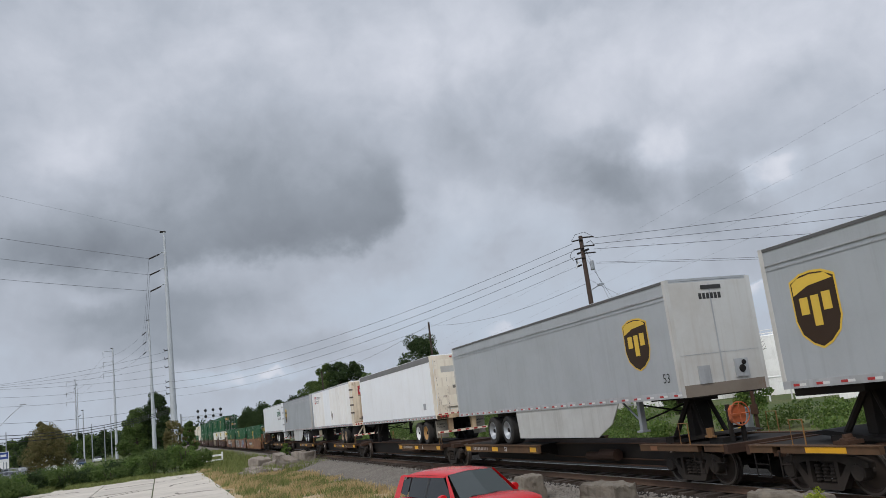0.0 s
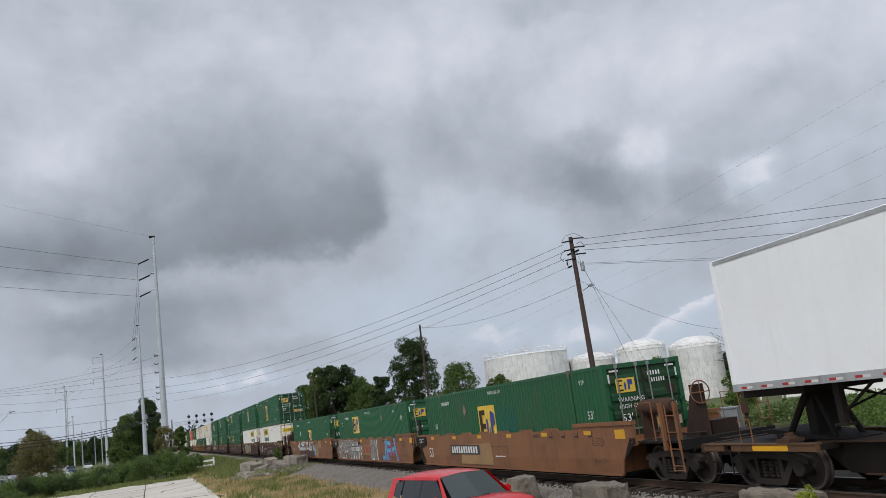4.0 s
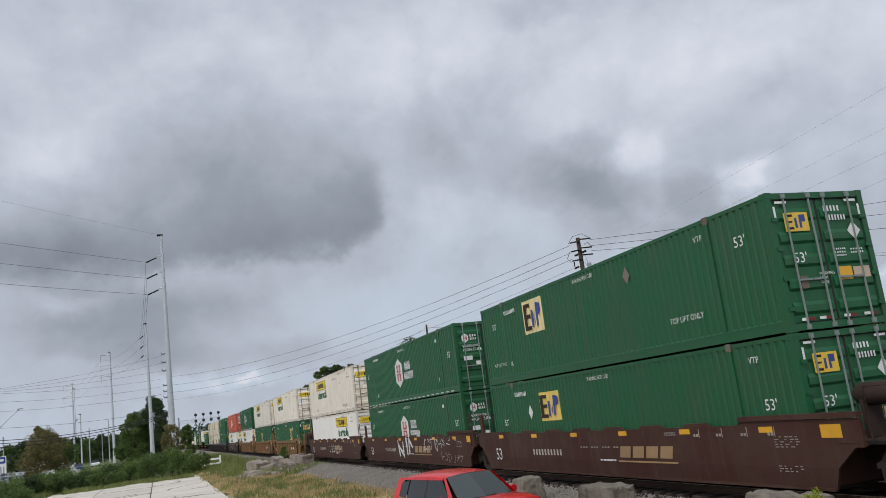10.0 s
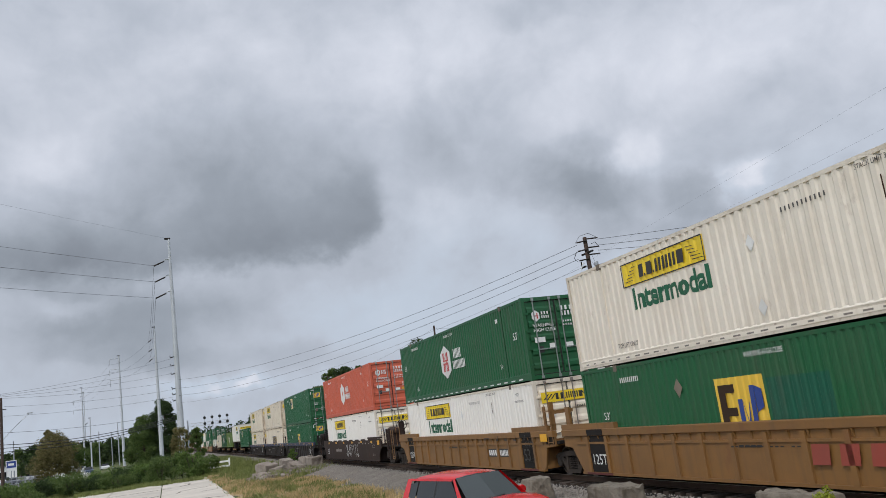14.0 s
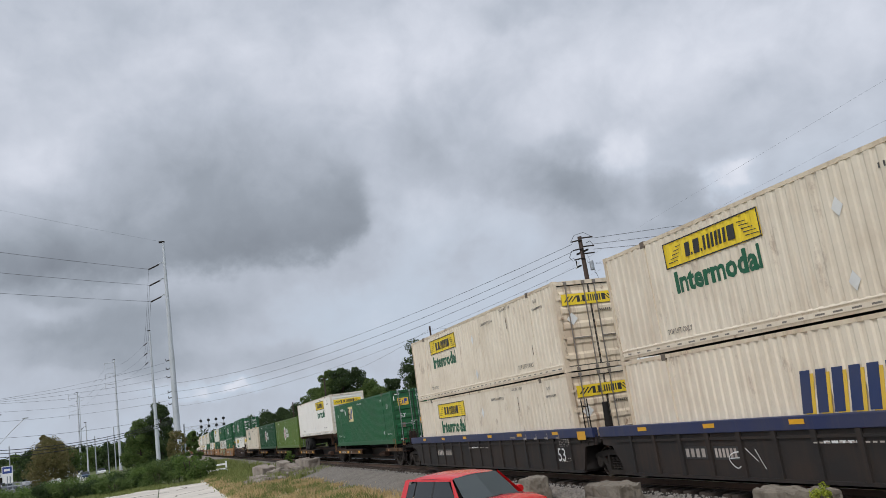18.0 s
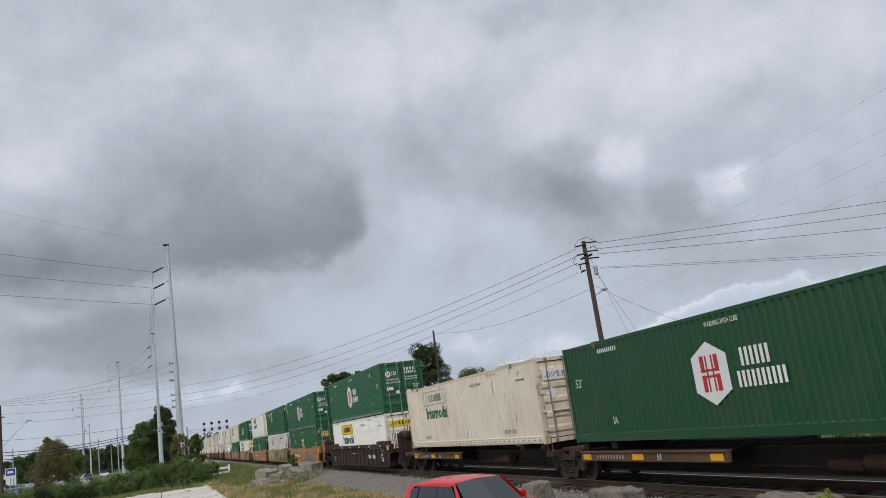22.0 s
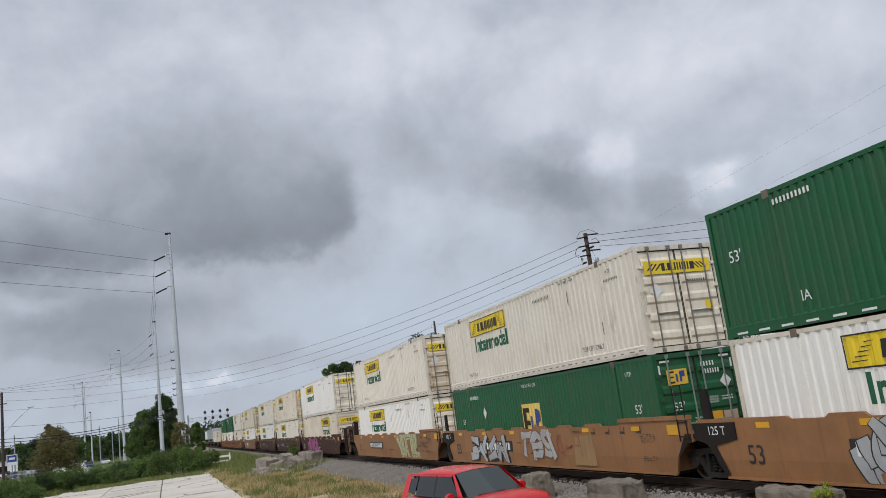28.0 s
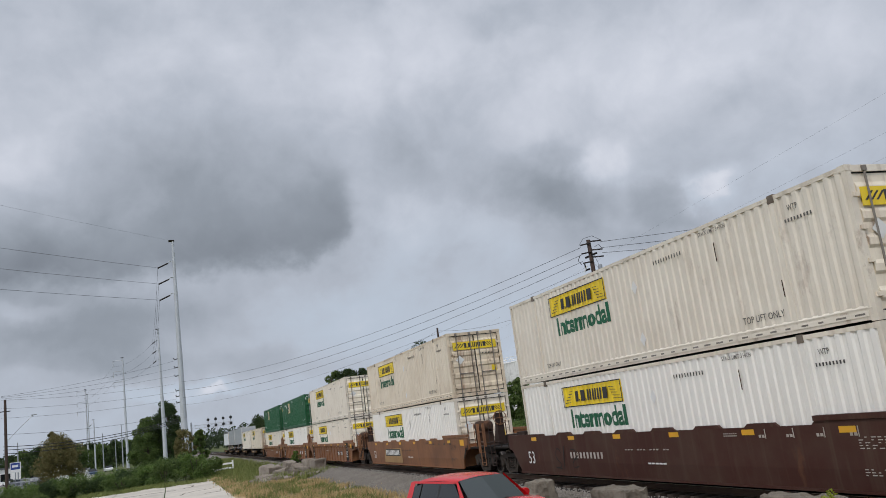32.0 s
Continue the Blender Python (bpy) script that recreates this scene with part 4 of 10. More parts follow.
def hub(paint="green", low=False):
    key = ("hub", paint, low)
    if key in CACHE:
        return CACHE[key]
    mat, lab = {"green": (HUBGREEN, "dark green corrugated steel container with a white hexagon emblem"), "deep": (DEEPGREEN, "deep green corrugated steel container with a white hexagon emblem"), "lime": (LIME, "light green corrugated steel container with a white hexagon emblem"), "orange": (ORANGE, "orange-red corrugated steel container with a white emblem")}[paint]
    c = container("container", mat, lab, pitch=0.235, depth=0.036)
    z = 1.50
    plate = piece("emblem", key, lambda: hexagon(-8.88, z, 0.66, 0.74), CHALK, c, "white hexagon emblem")
    if paint != "orange":
        def strokes():
            q, t = Shape(), -HALF - 0.010
            for u, w2 in ((-9.22, 0.15), (-8.69, 0.15)):
                q.add(*_box(u, u + w2, z - 0.42, z - 0.03, t)).add(*_box(u, u + w2, z + 0.03, z + 0.42, t))
            for u in (-9.02, -8.80):
                q.add(*_box(u, u + 0.06, z - 0.42, z + 0.42, t))
            return q.add(*_box(-9.22, -8.54, z - 0.10, z - 0.045, t - 0.001)).add(*_box(-9.22, -8.54, z + 0.045, z + 0.10, t - 0.001))
        tagged(piece("emblem_bar", key, strokes, LOGORED, plate), kind="stuff")
    else:
        piece("emblem_bar", key, lambda: diamond(-8.83, z, 0.22, -HALF - 0.010), ORANGE, plate)
    tagged(piece("name_bar", (key, 1), lambda: blocks(-7.75, -6.75, z + 0.06, z + 0.46, 6, 0.42, 0.0), CHALK, c), kind="stuff")
    tagged(piece("name_bar", (key, 2), lambda: blocks(-7.95, -6.35, z - 0.40, z - 0.04, 10, 0.42, 0.0), CHALK, c), kind="stuff")
    if paint == "green" and not low:
        def dashes():
            s = Shape()
            for k in range(22):
                s.box(-15.8 + 0.70 * k, -15.46 + 0.70 * k, -HALF - 0.004, -HALF, 0.075, 0.12)
            return s
        tagged(piece("reflector_dash", "hub", dashes, CHALK, c, "white reflector dashes"), kind="stuff")
    words("lettering", "53'", 0.27, CHALK, c, on_side(-1.1, 1.52))
    words("lettering", "53'", 0.26, CHALK, c, on_side(-15.6, 1.65))
    words("lettering", "WARNING HIGH CUBE", 0.12, CHALK, c, on_side(-8.8, 2.56), squeeze=0.72)
    words("lettering", "IA", 0.18, CHALK, c, on_side(-2.62, 0.62))
    words("lettering", "IA", 0.22, CHALK, c, on_side(-13.7, 0.5))
    marks(c, CHALK, 2)
    pe = piece("emblem", "hub_end", lambda: Shape().prism([(-0.95, 2.12), (-0.80, 2.02), (-0.65, 2.12), (-0.65, 2.32), (-0.80, 2.42), (-0.95, 2.32)], "x", -0.006, 0.0), CHALK, c)
    piece("emblem_bar", ("hub_end", paint), lambda: Shape().box(0.0, 0.003, -0.88, -0.84, 2.12, 2.32).box(0.0, 0.003, -0.76, -0.72, 2.12, 2.32).box(0.0, 0.003, -0.84, -0.76, 2.20, 2.24), LOGORED if paint != "orange" else ORANGE, pe)
    for i, (y0, y1, zz, hh, n) in enumerate(((-0.58, -0.25, 2.26, 0.10, 3), (-0.58, -0.25, 2.12, 0.10, 4), (0.20, 0.90, 2.36, 0.15, 4), (0.20, 0.98, 2.16, 0.16, 6), (0.22, 1.0, 1.93, 0.06, 8), (0.22, 1.0, 1.80, 0.06, 8))):
        tagged(piece("stencil", ("hub_end", i), lambda: end_blocks(y0, y1, zz, zz + hh, n, 0.5, 0.0), CHALK, c), kind="stuff")
    words("lettering", "WARNING", 0.12, CHALK, c, on_end(-0.96, 1.82, 0.004))
    words("lettering", "HIGH CUBE", 0.12, CHALK, c, on_end(-0.96, 1.66, 0.004))
    words("lettering", "53'", 0.22, CHALK, c, on_end(0.66, 1.30, 0.004))
    for i, (y0, y1, z0, z1, m) in enumerate(((-0.96, -0.56, 1.28, 1.46, CHALK), (-0.88, -0.66, 0.92, 1.14, INK), (-0.42, -0.18, 1.02, 1.22, CHALK), (0.22, 0.50, 1.02, 1.20, CHALK), (0.62, 0.96, 0.98, 1.20, REFLECT))):
        piece("sticker", ("hub_end", i), lambda: Shape().box(0.0, 0.003, y0, y1, z0, z1), m, c)
    c.matrix_basis = pose(0, 0, -500)
    CACHE[key] = c
    return c


def striped():
    """The white box with dark posts between its side panels."""
    c = container("container", CLEANWHITE, "white container with dark vertical side posts and a tan panel", pitch=0.61, depth=0.012, posts=(-2.03, -14.12))
    for k in range(25):
        piece("side_post", "dark", lambda: Shape().box(-0.045, 0.045, -HALF - 0.004, -HALF + 0.02, 0.18, HIGH - 0.14), TANPOST, c, at=(-0.55 - 0.61 * k, 0, 0))
    pn = piece("logo_panel", "striped", lambda: Shape().box(-12.4, -11.2, -HALF - 0.010, -HALF - 0.005, 1.65, 2.5), TANPANEL, c, "tan logo panel")
    piece("logo_bar", "striped", lambda: Shape().box(-12.34, -12.22, -HALF - 0.014, -HALF - 0.010, 1.72, 2.42).box(-12.22, -11.95, -HALF - 0.014, -HALF - 0.010, 1.72, 1.82).box(-12.22, -11.98, -HALF - 0.014, -HALF - 0.010, 2.02, 2.10).box(-12.22, -11.95, -HALF - 0.014, -HALF - 0.010, 2.32, 2.42), LOGOBROWN, pn)
    for k in range(8):
        piece("end_post", "dark", lambda: Shape().box(0.0, 0.02, -0.05, 0.05, 0.16, HIGH - 0.14), TANPOST, c, at=(0.0, -1.02 + 0.29 * k, 0))
    tagged(piece("stencil", "striped", lambda: blocks(-4.6, -3.2, 2.3, 2.5, 8, 0.3, 0, -HALF - 0.006), INK, c), kind="stuff")
    return c


NAVY = material("letter_navy", (0.022, 0.040, 0.12), 0.5, soil=0.3)


def swift():
    c = container("container", CREAM, "cream corrugated container with a large blue slanted name", "door", 0.285, 0.033, 0.24, door_mat=DOORCREAM, frame_mat=FRAMECREAM)
    tagged(piece("name_shade", "swift", lambda: blocks(-9.62, -5.82, 1.15, 1.98, 9, 0.36, 0.18, -HALF - 0.002), GOLD, c, "yellow shade behind the name"), kind="stuff")
    tagged(piece("name_bar", "swift", lambda: blocks(-9.7, -5.9, 1.22, 2.05, 9, 0.36, 0.18), NAVY, c, "blue slanted name bars"), kind="stuff")
    tagged(piece("name_bar", "swift_end", lambda: end_blocks(-0.75, 0.75, 1.75, 2.10, 5, 0.22, 0.0, 0.2), NAVY, c), kind="stuff")
    tagged(piece("stencil", "swift", lambda: blocks(-4.4, -2.9, 2.45, 2.57, 8, 0.45), INK, c), kind="stuff")
    return c


# ---- running gear ----
def add_truck(car, x):
    """A two-axle truck under a car."""
    def bolster():
        s = Shape().box(-0.2, 0.2, -0.95, 0.95, 0.42, 0.70).tube([(-0.89, -0.95, 0.46), (-0.89, 0.95, 0.46)], 0.07).tube([(0.89, -0.95, 0.46), (0.89, 0.95, 0.46)], 0.07)
        return s.box(-0.30, 0.30, -0.45, 0.45, 0.68, 0.92).box(-0.6, 0.6, -0.05, 0.05, 0.50, 0.58)
    t = piece("truck", "bolster", bolster, DARKSTEEL, car, "black cast-steel two-axle truck", (x, 0, 0))
    for sy in (-1, 1):
        def frame_side():
            y0, y1 = sorted((sy * 0.93, sy * 1.10))
            top = [(-1.16, 0.56), (-1.16, 0.66), (-0.95, 0.74), (-0.45, 0.80), (0.45, 0.80), (0.95, 0.74), (1.16, 0.66), (1.16, 0.56), (0.72, 0.58), (0.40, 0.66), (-0.40, 0.66), (-0.72, 0.58)]
            s = Shape().prism(top, "y", y0, y1)
            s.prism([(-0.80, 0.62), (-0.66, 0.66), (-0.34, 0.26), (-0.34, 0.14), (-0.46, 0.14)], "y", y0, y1)
            s.prism([(0.80, 0.62), (0.66, 0.66), (0.34, 0.26), (0.34, 0.14), (0.46, 0.14)], "y", y0, y1)
            s.box(-0.44, 0.44, y0, y1, 0.12, 0.24).box(-0.42, -0.32, y0, y1, 0.22, 0.70).box(0.32, 0.42, y0, y1, 0.22, 0.70)
            for xx in (-0.89, 0.89):
                s.lathe([(0.0, y0 - 0.03), (0.15, y0 - 0.03), (0.17, y0), (0.17, y1 + 0.02), (0.13, y1 + 0.05), (0.0, y1 + 0.05)], "y", (xx, 0, 0.47), 12)
            return s
        piece("side_frame", sy, frame_side, DUSTY, t)
        def springs():
            s = Shape()
            for k in range(3):
                s.lathe([(0.055 + 0.03 * (j % 2), 0.25 + 0.035 * j) for j in range(11)], "z", (-0.2 + 0.2 * k, sy * 1.01, 0), 8)
            return s
        tagged(piece("spring_set", sy, springs, DUSTY, t), kind="stuff")
        for k, xx in enumerate((-0.89, 0.89)):
            def wheel():
                a = 0.70 * sy
                return Shape().lathe([(0.0, a + 0.14 * sy), (0.10, a + 0.14 * sy), (0.12, a + 0.09 * sy), (0.34, a + 0.06 * sy), (0.37, a + 0.13 * sy), (0.455, a + 0.13 * sy), (0.46, a + 0.03 * sy), (0.485, a), (0.47, a - 0.03 * sy), (0.36, a - 0.02 * sy), (0.0, a - 0.01 * sy)], "y", (xx, 0, 0.46), 28)
            piece("wheel", (sy, k), wheel, WHEELSTEEL, t, angle=30)
            piece("wheel_rim", (sy, k), lambda: Shape().lathe([(0.40, 0.831 * sy), (0.452, 0.832 * sy), (0.462, 0.80 * sy), (0.45, 0.78 * sy), (0.40, 0.829 * sy)], "y", (xx, 0, 0.46), 28, False), TREAD, t, angle=30)
    return t


BRAKERED = material("brake_orange", (0.42, 0.10, 0.03), 0.6, soil=0.5)


def ladder(car, x, y, z0, z1, mat, n=4, w=0.42, along="x"):
    def make():
        s, d = Shape(), (w, 0) if along == "x" else (0, w)
        s.tube([(0, 0, z0), (0, 0, z1)], 0.018, 5).tube([(d[0], d[1], z0), (d[0], d[1], z1)], 0.018, 5)
        for k in range(n):
            z = z0 + (z1 - z0) * (k + 0.35) / n
            s.tube([(0, 0, z), (d[0], d[1], z)], 0.014, 5)
        return s
    return piece("ladder", (z0, z1, n, w, along), make, mat, car, at=(x, y, 0))


def car_end(car, mat, f, x):
    """Platform, draft gear, coupler, hand brake and grab rails at the free end of a car; f = 1 leads, -1 trails."""
    gear = DARKSTEEL if mat is DARKSTEEL else DARKBROWN
    def deck():
        s = Shape().box(*sorted((x, x + f * 2.05)), -1.3, 1.3, 1.02, 1.08)
        return s.box(*sorted((x, x + f * 2.5)), -0.42, 0.42, 0.62, 1.02).box(*sorted((x + f * 2.0, x + f * 2.12)), -1.38, 1.38, 0.86, 1.10)
    piece("end_platform", (f, x), deck, DARKSTEEL, car)
    piece("coupler", (f, x), lambda: Shape().box(*sorted((x + f * 2.4, x + f * 3.15)), -0.09, 0.09, 0.68, 0.84).box(*sorted((x + f * 3.05, x + f * 3.45)), -0.20, 0.17, 0.62, 0.92).prism([(x + f * 3.40, -0.20), (x + f * 3.62, -0.12), (x + f * 3.55, 0.02), (x + f * 3.40, 0.0)], "z", 0.62, 0.92), RUSTY, car)
    for sy in (-1, 1):
        ladder(car, x + f * 1.60 if f > 0 else x - 2.0, sy * 1.40, 0.35, 1.95, mat)
        piece("grab_rail", (f, x, sy), lambda: Shape().tube([(x + f * 0.25, sy * 1.36, 1.08), (x + f * 0.25, sy * 1.36, 2.05), (x + f * 0.95, sy * 1.36, 2.05), (x + f * 0.95, sy * 1.36, 1.08)], 0.018, 6), mat, car)
        piece("stirrup", (f, x, sy), lambda: Shape().tube([(x + f * 1.98, sy * 1.40, 0.95), (x + f * 1.98, sy * 1.40, 0.38), (x + f * 1.58, sy * 1.40, 0.38), (x + f * 1.58, sy * 1.40, 0.95)], 0.02, 6), mat, car)
    piece("air_hose", (f, x), lambda: Shape().tube([(x + f * 2.4, 0.3, 0.7), (x + f * 2.7, 0.36, 0.45), (x + f * 3.2, 0.38, 0.35), (x + f * 3.6, 0.3, 0.42)], 0.03, 6), RUBBER, car)
    if f > 0:
        def brake():
            s = Shape()
            for k in range(16):
                a, b = 6.28319 * k / 16, 6.28319 * (k + 1) / 16
                s.tube([(0, 0.28 * math.cos(a), 0.28 * math.sin(a)), (0, 0.28 * math.cos(b), 0.28 * math.sin(b))], 0.018, 5, caps=False)
            for k in range(4):
                a = 1.5708 * k
                s.tube([(0, 0, 0), (0.02, 0.28 * math.cos(a), 0.28 * math.sin(a))], 0.014, 5)
            return s
        piece("brake_wheel", "wheel", brake, mat if mat is not RUSTY else BRAKERED, car, at=(x + 1.98, -0.55, 2.16))
        piece("brake_stand", x, lambda: Shape().box(x + 1.76, x + 1.94, -0.70, -0.40, 1.08, 2.36).prism([(x + 1.2, 1.08), (x + 1.76, 1.08), (x + 1.76, 2.1), (x + 1.62, 2.1)], "y", -0.62, -0.48).box(x + 0.9, x + 1.6, -0.10, 0.7, 1.08, 1.42).tube([(x + 0.5, -1.1, 1.3), (x + 1.9, -1.1, 1.22), (x + 2.0, -0.6, 1.2)], 0.03, 6), gear, car)
        piece("air_tank", x, lambda: Shape().lathe([(0.0, x - 0.66), (0.15, x - 0.64), (0.22, x - 0.52), (0.22, x + 0.70), (0.15, x + 0.82), (0.0, x + 0.84)], "x", (0, -0.6, 1.88), 16).box(x - 0.42, x - 0.34, -0.82, -0.38, 1.08, 1.80).box(x + 0.52, x + 0.60, -0.82, -0.38, 1.08, 1.80), RUSTY if mat is not DARKSTEEL and mat is not DARKBROWN else gear, car, angle=35)
        for k, px in enumerate((x + 1.28, x + 1.92)):
            piece("end_post", (x, k), lambda: Shape().box(px - 0.05, px + 0.05, -1.36, -1.27, 0.85, 2.02), mat, car)
    else:
        piece("valve_box", x, lambda: Shape().box(x - 1.3, x - 0.6, -0.5, 0.5, 1.08, 1.55).tube([(x - 1.5, -0.7, 1.25), (x - 0.4, -0.7, 1.25)], 0.16, 10), gear, car)


MAROONPAINT = material("maroon_paint", (0.10, 0.018, 0.016), 0.6, soil=0.4)
WELLS = {
    "brown": (BROWN, BROWN, False, "brown well car with smooth steel sides and yellow reflectors"),
    "tan": (TAN, TAN, False, "tan-orange well car with smooth graffiti-marked sides"),
    "oldtan": (OLDTAN, OLDTAN, False, "weathered tan-brown well car with painted-over graffiti"),
    "yellow": (YELLOWTAN, YELLOWTAN, True, "yellow-tan well car with ribbed steel sides"),
    "blue": (CHARCOAL, BLUECHORD, True, "charcoal well car with a blue top chord and ribbed sides"),
    "dark": (DARKBROWN, DARKBROWN, True, "dark brown well car with ribbed steel sides"),
    "plum": (DARKBROWN, DARKBROWN, False, "dark brown well car with smooth steel sides"),
    "orange": (OLDTAN, OLDTAN, True, "rust-orange well car with ribbed steel sides"),
    "amber": (AMBER, AMBER, False, "amber-brown well car with graffiti-marked smooth sides"),
}


def well(style, first=True, last=True, seed=0):
    """One platform of a well car; x = 0 is the leading end of its load, z = 0 the rail head."""
    panel_mat, chord_mat, ribbed, label = WELLS[style]
    c = thing("well_car", label, "railway car", "cars of the train")
    L0, L1 = -17.75, 1.30
    for sy in (-1, 1):
        y0, y1 = sorted((sy * 1.34, sy * 1.405))
        if not ribbed:
            def side():
                q = Shape().prism([(0.60, 0.60), (L1 - 0.2, 0.98), (L1, 0.98), (L1, 1.50), (-2.0, 1.52), (-2.1, 1.44), (-14.6, 1.44), (-14.7, 1.50), (L0, 1.50), (L0, 1.0), (L0 + 0.25, 0.95), (-17.15, 0.60)], "y", y0, y1)
                lo, t = sy * 1.375, sy * 1.405
                v = [(-17.15, t, 0.60), (0.60, t, 0.60), (0.42, lo, 0.20), (-16.9, lo, 0.20)]
                return q.add(v + [(px, py - sy * 0.06, pz) for px, py, pz in v], [(0, 1, 2, 3), (4, 7, 6, 5), (0, 4, 5, 1), (1, 5, 6, 2), (2, 6, 7, 3), (3, 7, 4, 0)])
            sp = piece("side_panel", ("smooth", sy), side, panel_mat, c)
            piece("bottom_flange", sy, lambda: Shape().box(-16.9, 0.42, *sorted((sy * 1.36, sy * 1.43)), 0.17, 0.22), panel_mat, sp)
            piece("top_flange", ("front", sy), lambda: Shape().box(-2.0, L1, *sorted((sy * 1.30, sy * 1.44)), 1.52, 1.62), chord_mat, sp)
            for k in range(6 if sy < 0 else 0):
                piece("guide_tab", sy, lambda: Shape().prism([(-0.55, 1.44), (0.55, 1.44), (0.42, 1.52), (-0.42, 1.52)], "y", y0, y1), chord_mat, sp, at=(-3.6 - 1.9 * k, 0, 0))
        else:
            sp = piece("side_panel", ("rib", sy), lambda: Shape().prism([(-16.7, 0.22), (0.3, 0.22), (0.6, 0.95), (L1, 1.0), (L1, 1.30), (L0, 1.30), (L0, 1.0), (L0 + 0.5, 0.95)], "y", y0, y1), panel_mat, c)
            piece("top_chord", (style, sy), lambda: Shape().cbox(L0, L1, *sorted((sy * 1.30, sy * 1.47)), 1.22 if style == "blue" else 1.30, 1.50, 0.015), chord_mat, c, "blue top chord" if style == "blue" else "")
            def ledge():
                q = Shape().box(-16.9, 0.4, *sorted((sy * 1.40, sy * 1.44)), 1.06, 1.12)
                for k in range(30 if style != "blue" else 0):  # gussets under the chord
                    gx = -16.6 + 0.565 * k
                    q.prism([(sy * 1.405, 1.12), (sy * 1.405, 1.30), (sy * 1.465, 1.30)], "x", gx - 0.02, gx + 0.02)
                return q
            piece("ledge", (style, sy), ledge, panel_mat, sp)
            piece("bottom_flange", ("rib", sy), lambda: Shape().box(-16.7, 0.3, *sorted((sy * 1.36, sy * 1.46)), 0.18, 0.25), panel_mat, sp)
            for k in range(15 if sy < 0 else 0):
                piece("rib", sy, lambda: Shape().prism([(-0.07, 0.24), (0.07, 0.24), (0.07, 1.28), (-0.07, 1.28)], "y", *sorted((sy * 1.40, sy * 1.465))), panel_mat, c, at=(-0.35 - 1.13 * k, 0, 0))
            if style in ("yellow", "dark", "orange"):
                piece("raised_chord", (sy, 1), lambda: Shape().box(-2.1, 0.9, *sorted((sy * 1.31, sy * 1.45)), 1.50, 1.66), chord_mat, c)
                piece("raised_chord", (sy, 2), lambda: Shape().box(L0, -14.45, *sorted((sy * 1.31, sy * 1.45)), 1.50, 1.66), chord_mat, c)
    piece("well_floor", "floor", lambda: Shape().box(-16.6, 0.3, -1.34, 1.34, 0.18, 0.29).box(L0 + 0.3, -16.5, -0.5, 0.5, 0.62, 1.05).box(0.25, L1 - 0.2, -0.5, 0.5, 0.62, 1.05), DARKSTEEL, c)
    piece("bulkhead", "front", lambda: Shape().box(0.28, 0.36, -1.34, 1.34, 0.25, 1.18).box(0.36, L1, -1.34, 1.34, 1.0, 1.06), chord_mat if not ribbed else panel_mat, c)
    piece("bulkhead", "rear", lambda: Shape().box(-16.62, -16.54, -1.34, 1.34, 0.25, 1.18).box(L0, -16.62, -1.34, 1.34, 1.0, 1.06), chord_mat if not ribbed else panel_mat, c)
    # what joins the platforms, or ends the car
    add_truck(c, 1.72 if not first else 2.35)
    if first:
        car_end(c, DARKSTEEL if style == "blue" else DARKBROWN if style in ("brown", "plum", "dark") else chord_mat, 1, 1.25)
    else:
        piece("link", "front", lambda: Shape().box(1.2, 1.95, -0.6, 0.6, 0.92, 1.12).box(1.25, 1.5, -1.35, 1.35, 1.06, 1.16).tube([(1.1, 0.6, 1.2), (1.8, 0.5, 1.35), (2.4, 0.6, 1.2)], 0.04, 6), DARKSTEEL, c)
        for sy in (-1, 1):
            ladder(c, 0.86, sy * 1.43, 1.0, 2.35, chord_mat if style not in ("blue", "tan", "oldtan", "amber") else DARKSTEEL, 4, 0.36)
    if last:
        add_truck(c, -18.5)
        car_end(c, DARKSTEEL if style == "blue" else DARKBROWN if style in ("brown", "plum", "dark") else chord_mat, -1, -17.7)
    else:
        for sy in (-1, 1):
            piece("fin", ("rear", sy), lambda: Shape().prism([(-17.5, 1.5), (-17.2, 1.5), (-17.25, 2.2), (-17.45, 2.2)], "y", *sorted((sy * 1.30, sy * 1.38))), chord_mat if style not in ("blue", "tan", "oldtan", "amber") else DARKSTEEL, c)
    piece("door_edge", "cover", lambda: Shape().box(0.62, 1.26, -1.412, -1.407, 1.06, 1.46), panel_mat if not ribbed else DARKSTEEL, c)
    # reflectors, plates and stencils on the side that is seen
    y = -1.412 if not ribbed else -1.475
    for k in range(6 if style != "yellow" else 0):
        piece("reflector", ("r", ribbed), lambda: Shape().box(0, 0.42, y - 0.003, y, 1.28 if not ribbed else 1.34, 1.40 if not ribbed else 1.44), REFLECT, c, at=(-1.4 - 2.85 * k, 0, 0))
    piece("reflector", ("end", ribbed), lambda: Shape().box(0.34, 0.86, y - 0.007, y - 0.004, 1.16, 1.41), REFLECT, c)
    rnd = random.Random(seed)
    if ribbed:
        bay = -4.78 if style != "blue" else -13.82
        for k, (xa, xb, nb) in enumerate(((bay, bay + 0.94, 4), (bay + 1.14, bay + 2.06, 6))):
            pl = piece("number_plate", (style, k), lambda: Shape().box(xa, xb, -1.412, -1.405, 0.62, 0.92), INK, c, "black plate with white bars")
            tagged(piece("stencil", ("plate", style, k), lambda: blocks(xa + 0.06, xb - 0.04, 0.67, 0.87, nb, 0.38, 0, -1.4125), STENCIL if style == "blue" else CHALK, pl), kind="stuff")
    elif style in ("tan", "oldtan", "amber"):
        pl = piece("number_plate", ("plate", "tan"), lambda: Shape().box(-13.15, -9.85, y - 0.004, y, 0.66, 1.04), INK, c, "black plate with white bars")
